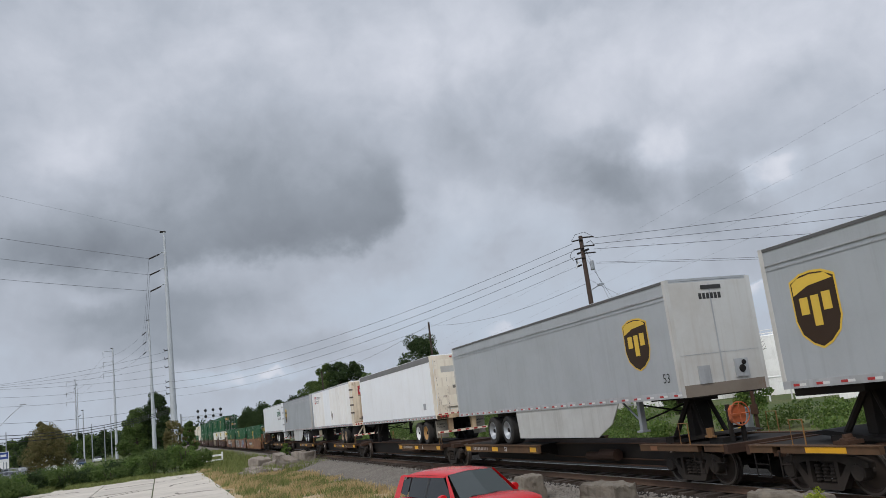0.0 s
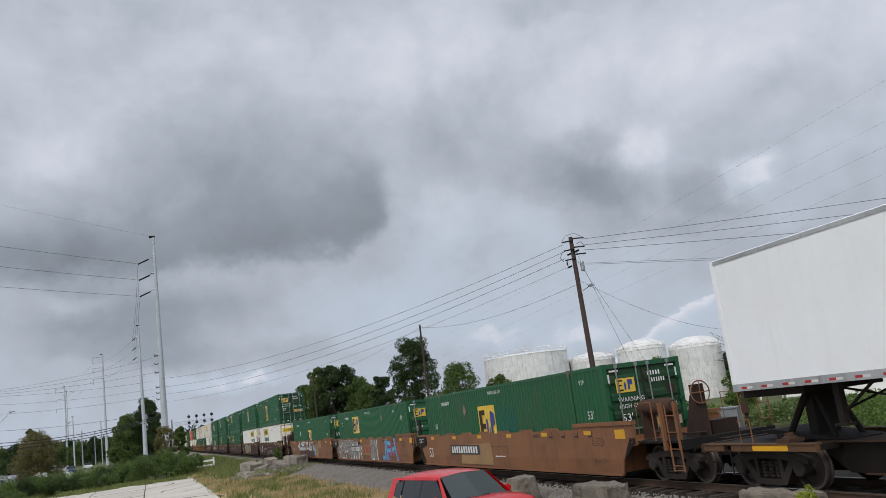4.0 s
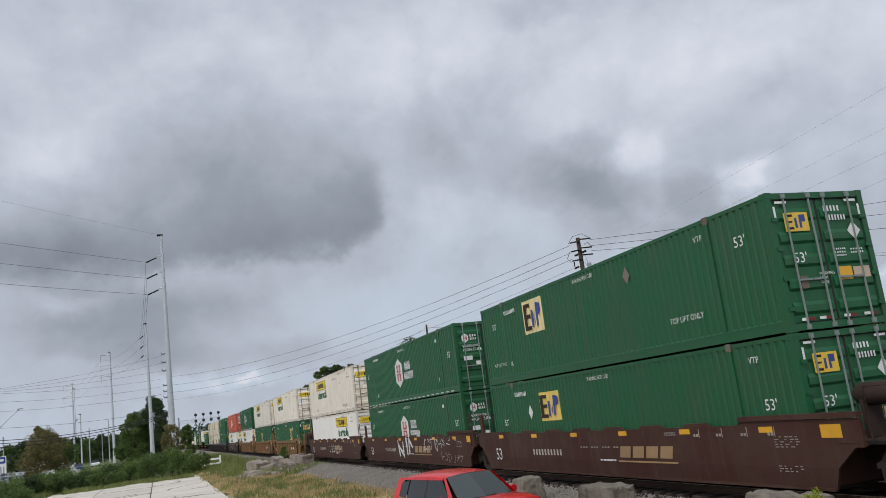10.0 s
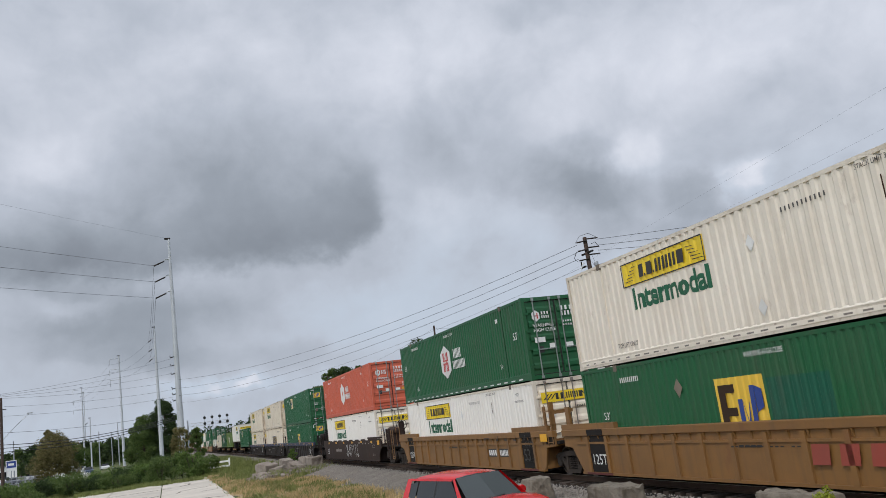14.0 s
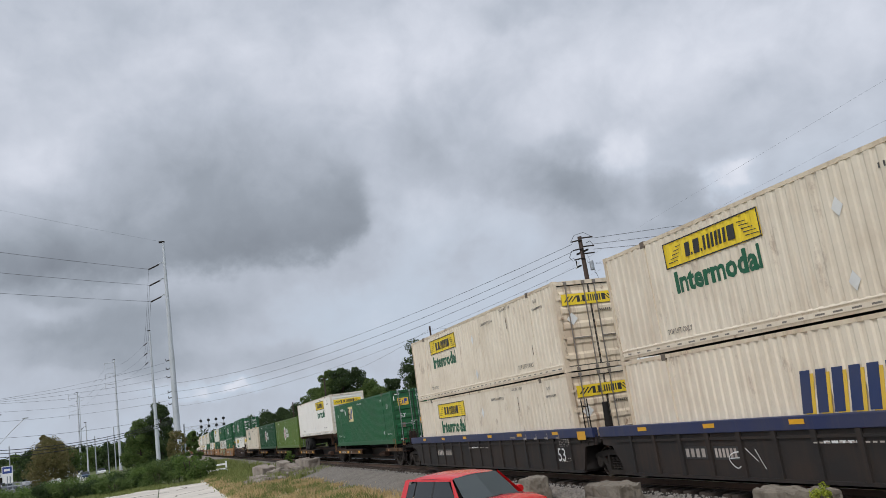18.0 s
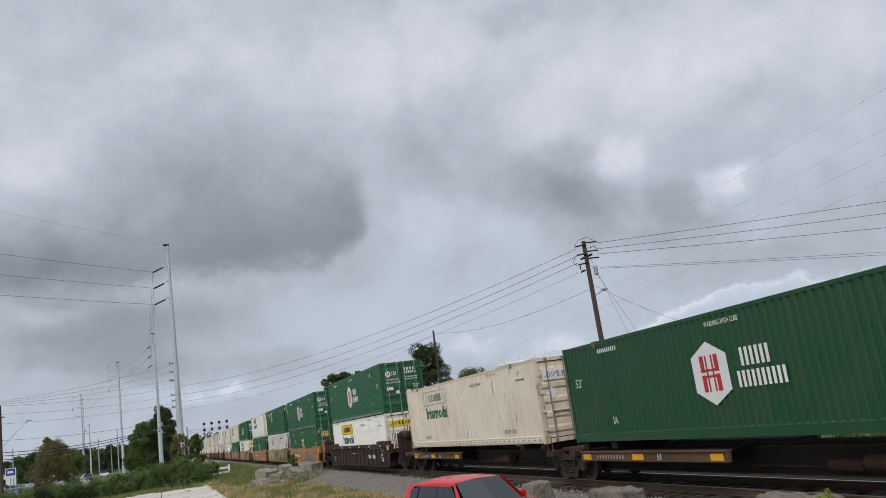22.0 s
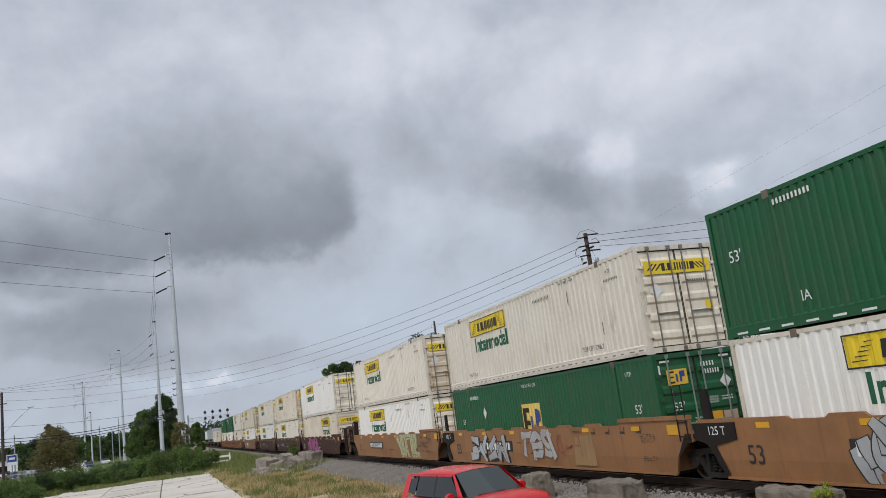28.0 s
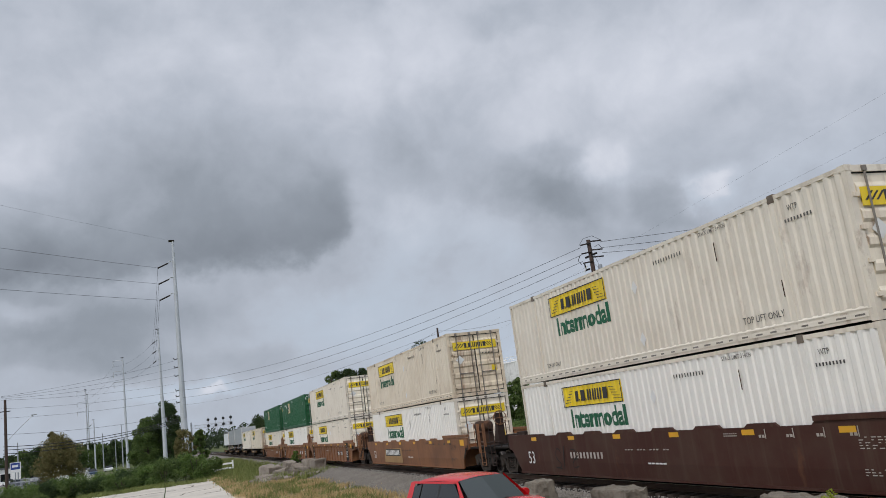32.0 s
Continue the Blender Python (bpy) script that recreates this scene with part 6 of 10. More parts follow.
def swing_doors(c, y, z0, z1):
    """Two stained swing doors with lock rods, hinges and a red square emblem."""
    for sy in (-1, 1):
        d = part("door", Shape().box(-0.02, 0.012, *sorted((sy * 0.008, sy * (y - 0.14))), z0 + 0.02, z1 - 0.10), DOORSTAIN, c, "rust-stained cream door")
        part("lock_rod", Shape().tube([(0.04, sy * 0.5 + 0.04, z0), (0.04, sy * 0.5 + 0.04, z1 - 0.06)], 0.02, 6).box(0.012, 0.06, sy * 0.5 - 0.03, sy * 0.5 + 0.11, z1 - 0.20, z1 - 0.08), CASTING, d)
        part("lock_handle", Shape().box(0.02, 0.07, *sorted((sy * 0.36, sy * 0.80)), z0 + 0.42, z0 + 0.46).box(0.012, 0.05, sy * 0.55 - 0.09, sy * 0.55 + 0.09, z0 + 0.36, z0 + 0.55), RUSTY, d)
        part("door_foot", Shape().box(0.012, 0.018, *sorted((sy * 0.03, sy * (y - 0.16))), z0 + 0.04, z0 + 0.24), RUSTCREAM, d, "rusted lower edge")
        part("reflector", Shape().box(0.018, 0.022, *sorted((sy * 0.25, sy * 0.95)), z0 + 0.15, z0 + 0.21), LOGORED, d)


def trailer(length, paint, label, rear, wheel_x, z0=2.10, z1=5.02, skirt=None, rail_mat=None, roof_band=None, seams=0):
    """A box trailer on its wheels; rear = 1 when its doors lead. x = 0 is the leading end."""
    c = thing("trailer", label, "trailer", "trailers on the train")
    y, L = HALF, -length
    part("box", Shape().box(L, -0.02, -y, y, z0 + 0.14, z1 - 0.06), paint, c)
    part("roof", Shape().prism([(-y, z1 - 0.07), (y, z1 - 0.07), (y - 0.08, z1), (-y + 0.08, z1)], "x", L, -0.02), paint, c)
    for sy in (-1, 1):
        lo, hi = sorted((sy * (y - 0.03), sy * (y + 0.012)))
        part("bottom_rail", Shape().box(L + 0.004, -0.004, lo, hi, z0 + 0.003, z0 + 0.16), rail_mat or ALU, c, "aluminium rail with red and white reflectors")
        part("top_rail", Shape().box(L + 0.125, -0.125, lo, hi, z1 - (0.10 if paint is GREY else roof_band or 0.12), z1 - 0.03), ALU if not roof_band else ROOFEDGE if paint is GREY else ROOFBAND, c)
        if roof_band and paint is GREY and sy < 0:
            part("moulding", Shape().box(L + 0.13, -0.13, lo - 0.012, lo, z1 - 0.40, z1 - 0.36).box(L + 0.13, -0.13, lo - 0.006, lo, z1 - 0.50, z1 - 0.48), ALU, c)
    for ex in (L, 0.0):
        for sy in (-1, 1):
            part("corner_post", Shape().box(*sorted((ex, ex + (0.12 if ex else -0.12))), *sorted((sy * (y - 0.12), sy * (y + 0.008))), z0, z1 - 0.02), NOSEGREY if paint is GREY else paint if ex or seams == 1 else DOORCREAM, c)
    n = int(length / 0.62)
    strip = Shape()
    for k in range(n):
        if "far back" not in label:
            piece("reflector", "tr", lambda: Shape().box(0, 0.17, -y - 0.016, -y - 0.012, 0.045, 0.095), LOGORED, c, at=(L + 0.3 + 0.62 * k, 0, z0))
        strip.box(L + 0.47 + 0.62 * k, L + 0.64 + 0.62 * k, -y - 0.016, -y - 0.012, z0 + 0.045, z0 + 0.095)
    tagged(part("reflector_strip", strip, CHALK, c), kind="stuff")
    for k in range(seams):
        piece("seam", round(z1 - z0, 2), lambda: Shape().box(-0.02, 0.02, -y - 0.006, -y, 0.16, z1 - z0 - 0.14), paint, c, at=(L + (k + 1) * length / (seams + 1), 0, z0))
    # running gear
    for sy in (-1, 1):
        part("frame_rail", Shape().box(min(wheel_x) - 1.2, max(wheel_x) + 1.2, *sorted((sy * 0.40, sy * 0.52)), z0 - 0.34, z0), DARKSTEEL, c)
    for wx in wheel_x:
        part("axle", Shape().tube([(wx, -1.0, 1.475), (wx, 1.0, 1.475)], 0.07, 8).box(wx - 0.12, wx + 0.12, -0.5, 0.5, 1.4, z0 - 0.2), DARKSTEEL, c)
        for sy in (-1, 1):
            t = piece("tyre", sy, lambda: Shape().lathe([(0.30, 1.25 * sy), (0.33, 1.275 * sy), (0.46, 1.28 * sy), (0.505, 1.24 * sy), (0.51, 1.10 * sy), (0.505, 1.03 * sy), (0.47, 1.0 * sy), (0.47, 0.97 * sy), (0.505, 0.94 * sy), (0.51, 0.80 * sy), (0.46, 0.70 * sy), (0.30, 0.70 * sy), (0.30, 1.25 * sy)], "y", (0, 0, 0), 28, False), RUBBER, c, at=(wx, 0, 1.475), angle=40)
            piece("rim", sy, lambda: Shape().lathe([(0.0, 1.20 * sy), (0.10, 1.20 * sy), (0.12, 1.12 * sy), (0.22, 1.10 * sy), (0.27, 1.22 * sy), (0.325, 1.282 * sy), (0.33, 1.27 * sy), (0.305, 0.9 * sy)], "y", (0, 0, 0), 20, False), GALV if paint is GREY else OLDRIM if seams == 11 else CHALK if seams == 1 or wx == min(wheel_x) else OCHRERIM, t, angle=30)
            piece("hub", sy, lambda: Shape().lathe([(0.0, 1.24 * sy), (0.07, 1.23 * sy), (0.09, 1.14 * sy)], "y", (0, 0, 0), 10), DARKSTEEL, t)
    front = -0.9 if not rear else L + 0.9
    leg = -2.5 if not rear else L + 2.6
    for sy in (-1, 1):
        part("landing_leg", Shape().box(leg - 0.07, leg + 0.07, *sorted((sy * 0.9, sy * 1.04)), 1.32, z0).box(leg - 0.15, leg + 0.15, *sorted((sy * 0.85, sy * 1.1)), 1.28, 1.33).tube([(leg, sy * 0.95, 1.5), (leg + (0.9 if rear else -0.9), sy * 0.95, z0)], 0.03, 6), GALV if paint is not TWHITE else DARKSTEEL, c)
    part("cross_brace", Shape().tube([(leg, -0.95, 1.55), (leg, 0.95, z0 - 0.1)], 0.025, 6).tube([(leg, 0.95, 1.55), (leg, -0.95, z0 - 0.1)], 0.025, 6), DARKSTEEL, c)
    part("coupler_plate", Shape().box(front - 0.9, front + 0.9, -1.05, 1.05, z0 - (0.16 if rear else 0.04), z0 + 0.02), DARKSTEEL, c)
    if skirt:
        part("side_skirt", Shape().prism([(skirt[0], z0), (skirt[1], z0), (skirt[1] - 0.5, 1.55), (skirt[1] - 1.4, 1.18), (skirt[0] + 0.1, 1.18)], "y", -y + 0.02, -y + 0.05), SKIRT, c, "pale side skirt")
    if rear:
        old = paint is TWHITE and seams != 1
        part("door_frame", Shape().box(-0.02, 0.002, -y + 0.125, y - 0.125, z1 - 0.24, z1 - 0.04).box(-0.02, 0.03, -y + 0.02, y - 0.02, z0 - 0.02, z0 + 0.18), ALU if paint is GREY else DOORCREAM if old else paint, c)
        if old and not seams:
            rolling_door(c, y, z0, z1)
        elif old:
            swing_doors(c, y, z0, z1)
        else:
            part("door", Shape().box(-0.02, 0.012, -y + 0.14, y - 0.14, z0 + 0.18, z1 - 0.24), paint, c)
            part("door_rib", Shape().box(0.012, 0.018, -y + 0.16, y - 0.16, z0 + 0.75, z0 + 0.77).box(0.012, 0.018, -y + 0.16, y - 0.16, z0 + 1.30, z0 + 1.32).box(0.012, 0.018, -y + 0.16, y - 0.16, z0 + 1.86, z0 + 1.88), ALU, c)
            for yy in (-0.42, 0.42):
                part("grab_bar", Shape().box(0.012, 0.03, yy - 0.25, yy + 0.25, z0 + 0.30, z0 + 0.40), GALV, c)
        for sy in (-1, 1):
            part("bumper_leg", Shape().prism([(-0.25, 1.50), (-0.12, 1.50), (-0.06, z0), (-0.36, z0)], "y", *sorted((sy * 0.46, sy * 0.68))) if not seams else Shape().tube([(-0.18, sy * 0.50, 1.46), (-0.18, sy * 0.50, z0)], 0.06, 6).tube([(-0.18, sy * 0.95, 1.48), (-0.18, sy * 0.52, z0 - 0.05)], 0.045, 6), RUSTCREAM if not seams and old else CREAMRIM if seams != 1 else DARKSTEEL, c)
            flap = part("mud_flap", Shape().box(-0.44, -0.42, *sorted((sy * 0.62, sy * 1.22)), 1.22 if old else 1.30, z0 - 0.1), FLAPGREY if old and not seams else RUBBER if seams != 1 else TWHITE, c)
            if old and not seams:
                for text, h, z in (("COMMERCIAL", 0.075, 1.80), ("TRAILER", 0.075, 1.67)):
                    words("lettering", text, h, INK, flap, on_end(0.68 if sy > 0 else -1.16, z, -0.416))
            for k in range(3):
                part("tail_lamp", Shape().lathe([(0.0, 0.048), (0.05, 0.047), (0.055, 0.03)], "x", (0, sy * (1.05 - 0.16 * k), z0 + 0.08), 10), LOGORED, c)
        bump = part("bumper", Shape().box(-0.25, -0.13, -1.22, 1.22, 1.42, 1.52), CHALK if not old else DOORCREAM, c, "red and white striped bumper")
        for k in range(6):
            part("bumper_stripe", Shape().box(-0.132, -0.127, -1.14 + 0.42 * k, -0.96 + 0.42 * k, 1.435, 1.505), LOGORED, bump)
    else:
        part("nose_wall", Shape().box(-0.02, 0.006, -y + 0.1, y - 0.1, z0 + 0.28, z1 - 0.1), NOSEGREY, c)
        part("nose_skid", Shape().box(-0.02, 0.016, -y + 0.1, y - 0.1, z0 - 0.01, z0 + 0.28), NOSESKID, c, "scuffed brown skid plate")
        part("nose_seam", Shape().box(0.006, 0.010, -0.02, 0.02, z0 + 0.2, z1 - 0.15).box(0.006, 0.010, -y + 0.12, y - 0.12, z0 + 1.0, z0 + 1.015), ALU, c)
        part("air_box", Shape().box(0.0, 0.05, 0.35, 0.75, z0 + 0.35, z0 + 0.80).box(0.0, 0.04, -0.75, -0.40, z0 + 0.28, z0 + 0.72), ALU, c)
        part("air_socket", Shape().lathe([(0.0, 0.09), (0.08, 0.085), (0.10, 0.05)], "x", (0, 0.55, z0 + 0.55), 12).lathe([(0.0, 0.08), (0.06, 0.07), (0.07, 0.05)], "x", (0, 0.62, z0 + 0.70), 10), DARKSTEEL, c)
        part("stencil", end_blocks(-0.35, 0.35, z1 - 0.55, z1 - 0.40, 6, 0.25, 0.008), INK, c)
        part("marker_lamp", Shape().box(0.006, 0.03, -0.25, 0.35, z1 - 0.30, z1 - 0.20), INK, c)
    return c


def shield(c, cx, cz, w=0.62, h=0.70):
    """A brown shield with a gold crown and bars."""
    y = -HALF - 0.002
    out = [(cx - w, cz + 0.80 * h), (cx - 0.5 * w, cz + 0.96 * h), (cx, cz + h), (cx + 0.5 * w, cz + 0.96 * h), (cx + w, cz + 0.80 * h), (cx + w, cz - 0.25 * h), (cx + 0.82 * w, cz - 0.62 * h), (cx + 0.4 * w, cz - 0.88 * h), (cx, cz - h), (cx - 0.4 * w, cz - 0.88 * h), (cx - 0.82 * w, cz - 0.62 * h), (cx - w, cz - 0.25 * h)]
    rim = part("shield", Shape().prism(out, "y", y - 0.004, y), GOLD, c, "brown and gold shield emblem")
    inn = [(cx + 0.93 * (a - cx), cz + 0.94 * (b - cz)) for a, b in out]
    part("shield_field", Shape().prism(inn, "y", y - 0.008, y - 0.004), LOGOBROWN, rim)
    part("shield_crown", Shape().prism([(cx - 0.88 * w, cz + 0.42 * h), (cx - 0.2 * w, cz + 0.62 * h), (cx + 0.88 * w, cz + 0.70 * h), (cx + 0.6 * w, cz + 0.86 * h), (cx, cz + 0.90 * h), (cx - 0.6 * w, cz + 0.85 * h), (cx - 0.88 * w, cz + 0.74 * h)], "y", y - 0.011, y - 0.008), GOLD, rim)
    s = Shape()
    for a, b, u, v in ((-0.66, -0.30, -0.10, 0.34), (-0.16, 0.18, -0.42, 0.36), (0.32, 0.68, -0.06, 0.40)):
        s.box(cx + a * w, cx + b * w, y - 0.013, y - 0.009, cz + u * h, cz + v * h)
    part("shield_bar", s, GOLD, rim)

# ---- the ground ----
def blend_material(name, a, b, c=None, scale=0.25, fine=9.0, rough=0.95, bump=0.5, bump_scale=30.0, patch=(0.42, 0.60)):
    """Ground cover: two tones in patches, a third in specks, and fine relief."""
    m = bpy.data.materials.new(name)
    m.use_nodes = True
    t = m.node_tree
    p = t.nodes["Principled BSDF"]
    co = t.nodes.new("ShaderNodeTexCoord").outputs["Object"]
    col = mixc(t, ramp(t, noise_at(t, co, scale, 8.0, 0.62), (patch[0], 0.0), (patch[1], 1.0)), a, b)
    if c:
        col = mixc(t, ramp(t, noise_at(t, co, fine, 6.0, 0.7), (0.50, 0.0), (0.66, 1.0)), col, c)
    g = noise_at(t, co, fine * 4, 4.0, 0.6)
    tone = mth(t, "ADD", 0.7, mth(t, "MULTIPLY", g, 0.6))
    col = mixc(t, 1.0, col, N(t, "ShaderNodeCombineXYZ", tone, tone, tone), "MULTIPLY")
    t.links.new(col, p.inputs["Base Color"])
    p.inputs["Roughness"].default_value = rough
    p.inputs["Specular IOR Level"].default_value = 0.25
    bn = t.nodes.new("ShaderNodeBump")
    bn.inputs["Strength"].default_value, bn.inputs["Distance"].default_value = bump, 0.05
    t.links.new(noise_at(t, co, bump_scale, 6.0, 0.65), bn.inputs["Height"])
    t.links.new(bn.outputs[0], p.inputs["Normal"])
    return m


MEADOW = blend_material("dry_grass", (0.42, 0.315, 0.185), (0.22, 0.20, 0.085), (0.48, 0.39, 0.27), 0.30, patch=(0.50, 0.66))
FIELD = blend_material("green_field", (0.075, 0.105, 0.035), (0.13, 0.135, 0.055), (0.06, 0.08, 0.025), 0.08)
GRAVEL = blend_material("ballast", (0.20, 0.178, 0.152), (0.265, 0.24, 0.205), (0.085, 0.072, 0.06), 0.8, 14.0, bump=1.0, bump_scale=18.0)
STONE = material("ballast_stone", (0.235, 0.215, 0.19), 0.9, soil=0.5, dirt=(0.12, 0.10, 0.085), vary=0.3, grain=9)
CONCRETE = material("weathered_concrete", (0.205, 0.178, 0.142), 0.95, soil=0.9, dirt=(0.092, 0.075, 0.056), streak=0.85, vary=0.25, bump=0.9, bump_scale=11.0)
RUBBLE = material("broken_concrete", (0.27, 0.235, 0.195), 0.95, soil=0.9, dirt=(0.13, 0.10, 0.08), streak=0.3, vary=0.2, bump=0.9, bump_scale=11.0)
CRACK = material("crack_dirt", (0.10, 0.085, 0.06), 0.95, soil=0.4)
SLAB = material("pale_concrete", (0.56, 0.51, 0.44), 0.9, soil=0.45, dirt=(0.33, 0.30, 0.25), vary=0.08, bump=0.25, bump_scale=20.0)
ASPHALT = material("asphalt", (0.13, 0.13, 0.13), 0.9, soil=0.4, vary=0.1)
TIMBER = material("tie_timber", (0.050, 0.035, 0.026), 0.9, soil=0.6, vary=0.2, bump=0.4, bump_scale=25.0)
RAILSIDE = material("rail_rust", (0.095, 0.055, 0.034), 0.85, soil=0.5, dirt=(0.04, 0.026, 0.02), vary=0.12)
POLEWOOD = material("pole_wood", (0.060, 0.038, 0.030), 0.9, soil=0.5, streak=0.4, dirt=(0.06, 0.045, 0.035), vary=0.15)
WIRE = material("wire", (0.03, 0.03, 0.032), 0.6, soil=0.0)

GROUND_Z = -0.75


def ground_height(x, y):
    z = GROUND_Z
    if y > 17.0:  # a bank behind the track, then down to the level of the yard
        u = min(max((y - 17.0) / 8.0, 0.0), 1.0)
        z += (0.95 + 0.15 * math.sin(x * 0.07)) * u * u * (3 - 2 * u)
        v = min(max((y - 30.0) / 30.0, 0.0), 1.0)
        z -= 2.2 * v * v * (3 - 2 * v)
    return z


ys = [-4800, -2000, -800, -300, -120, -60, -30, -15, -5, 0, 3, 6, 9, 12, 15, 17, 18, 19, 20, 21, 22, 23, 24, 25, 26, 27, 30, 40, 60, 100, 200, 500, 1500, 4800]
xs = [-4800, -2500, -1200, -700, -450, -350] + [-300 + 10 * k for k in range(36)] + [80, 140, 300, 900, 2500, 4800]
g = Shape()
g.v = [(x, y, ground_height(x, y)) for y in ys for x in xs]
nx = len(xs)
g.f = [(j * nx + i, j * nx + i + 1, (j + 1) * nx + i + 1, (j + 1) * nx + i) for j in range(len(ys) - 1) for i in range(nx - 1)]
ground = tagged(part("ground", g, FIELD), "level ground of grass and weeds, rising to a bank", "ground", kind="structure")

# dry grass along the track and round the parked car
lawn = Shape()
lx = [-96 + 3.0 * k for k in range(44)]
ly = [3.4, 4.4, 5.4, 6.4, 7.4, 8.4, 9.6]
rl = random.Random(5)
lawn.v = [(x, y + (0.5 * rl.uniform(-1, 1) if j in (0, len(ly) - 1) else 0), GROUND_Z + 0.012 + 0.02 * rl.random()) for j, y in enumerate(ly) for x in lx]
n = len(lx)
lawn.f = [(j * n + i, j * n + i + 1, (j + 1) * n + i + 1, (j + 1) * n + i) for j in range(len(ly) - 1) for i in range(n - 1)]
tagged(part("verge", lawn, MEADOW), "yellowed dry grass verge beside the track", "grass", kind="structure")

# ballast bed
bed = Shape().prism([(8.9, GROUND_Z - 0.1), (9.3, GROUND_Z + 0.04), (11.2, -0.32), (15.4, -0.32), (17.3, GROUND_Z + 0.05), (17.8, GROUND_Z - 0.1)], "x", -900, 260)
tagged(part("track_bed", bed, GRAVEL), "grey crushed-stone ballast bed", "ballast", kind="structure")

# oil stains, with the shade under the train mixed into the dark tones
OILSHADE = blend_material("oily_ballast", (0.030, 0.026, 0.023), (0.052, 0.045, 0.040), (0.016, 0.014, 0.013), 0.8, 14.0, bump=1.0, bump_scale=18.0)
tagged(part("oily_ballast", Shape().box(-900, 260, 11.75, 15.0, -0.36, -0.312), OILSHADE), "oil-stained ballast between the rails, darkened for the shade under the train", "ballast", kind="structure")

# added strip: the train's shade on the ground behind, put into the colour
SHADESTRIP = blend_material("shade_toned_ground", (0.020, 0.018, 0.015), (0.036, 0.032, 0.026), (0.012, 0.011, 0.010), 0.7, 12.0, bump=1.0, bump_scale=16.0)
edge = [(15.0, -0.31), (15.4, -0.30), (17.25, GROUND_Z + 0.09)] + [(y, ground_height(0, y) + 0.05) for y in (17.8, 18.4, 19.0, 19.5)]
tagged(part("ditch", Shape().prism(edge + [(19.5, -1.3), (15.0, -1.3)], "x", -900, 260), SHADESTRIP), "near-black ground strip behind the track, darkened for the train's shade", "ground", kind="structure")

track = tagged(new("track"), "railway track with rusty rails on timber ties", "track", kind="structure")
for k, y in enumerate((TRACK_Y - 0.755, TRACK_Y + 0.755)):
    prof = [(-0.07, -0.17), (0.07, -0.17), (0.065, -0.15), (0.012, -0.14), (0.012, -0.045), (0.036, -0.035), (0.036, -0.008), (-0.036, -0.008), (-0.036, -0.035), (-0.012, -0.045), (-0.012, -0.14), (-0.065, -0.15)]
    part("rail", Shape().prism([(y + a, RAIL_Z + b) for a, b in prof], "x", -900, 260), RAILSIDE, track)
    part("rail_head", Shape().box(-900, 260, y - 0.03, y + 0.03, RAIL_Z - 0.0085, RAIL_Z), RAILTOP, track, "polished running surface")

# boulders and broken concrete blocks
def block(w, d, h, seed, notch=True):
    """A worn block with chipped corners."""
    rnd = random.Random(seed)
    bm = bmesh.new()
    bmesh.ops.create_cube(bm, size=1.0, matrix=Matrix.Diagonal((w, d, h, 1)))
    bmesh.ops.bevel(bm, geom=list(bm.edges), offset=0.06, segments=2, affect="EDGES", profile=0.6)
    bmesh.ops.subdivide_edges(bm, edges=[e for e in bm.edges if e.calc_length() > 0.25], cuts=7, use_grid_fill=True)
    for v in bm.verts:
        p = v.co * 2.1 + Vector((seed * 3.7, seed, 0))
        v.co += (0.035 if notch else 0.08) * noise.noise_vector(p) + 0.035 * noise.noise_vector(p * 3.3) + 0.022 * noise.noise_vector(p * 8.0)
        v.co.y += 0.05 * noise.noise((v.co.x * 7.0, seed, 0.4 * v.co.z))  # grooves that run down the faces
        if notch and v.co.z > 0.2 * h:
            v.co.y *= 0.86
        if v.co.z > 0.36 * h:  # the top has spalled unevenly
            v.co.z -= 0.16 * max(0.0, noise.noise((v.co.x * 2.6, v.co.y * 3.0, seed)))
        v.co.z += h / 2
    for f in bm.faces:
        f.smooth = False
    me = bpy.data.meshes.new("block")
    bm.to_mesh(me)
    bm.free()
    return me


for k, (x, y, w, d, h, rz) in enumerate(((-23.05, 10.2, 0.95, 0.75, 1.08, -4), (-18.5, 10.25, 1.5, 0.8, 1.06, 4), (-12.75, 10.75, 1.6, 0.65, 1.08, 6), (-8.6, 10.8, 1.6, 0.65, 1.06, -4))):
    tagged(part("concrete_block", block(w, d, h, k + 1), CONCRETE, None, "", pose(x, y, GROUND_Z - 0.06, 0, 0, rz)), "large weathered grey concrete block on the gravel", "concrete block", "blocks along the track")


def tuft(x, y, z):
    rq = np.random.default_rng(5)
    t = thing("weed_tuft", "small yellow-green weed growing on a concrete block", "weed", at=(x, y, z))
    part("foliage", leaves(clumps(rq, [(rq.uniform(-0.12, 0.12), rq.uniform(-0.1, 0.1), rq.uniform(0.0, 0.2)) for _ in range(9)], [0.09] * 9, 34), 0.035, rq), LEAFWEED, t)


def polar(heading, dist, z=0.0):
    """A place by its heading to the left of +y, its distance from the camera's spot and its height."""
    a = radians(heading)
    return Vector((-math.sin(a) * dist, math.cos(a) * dist, z))


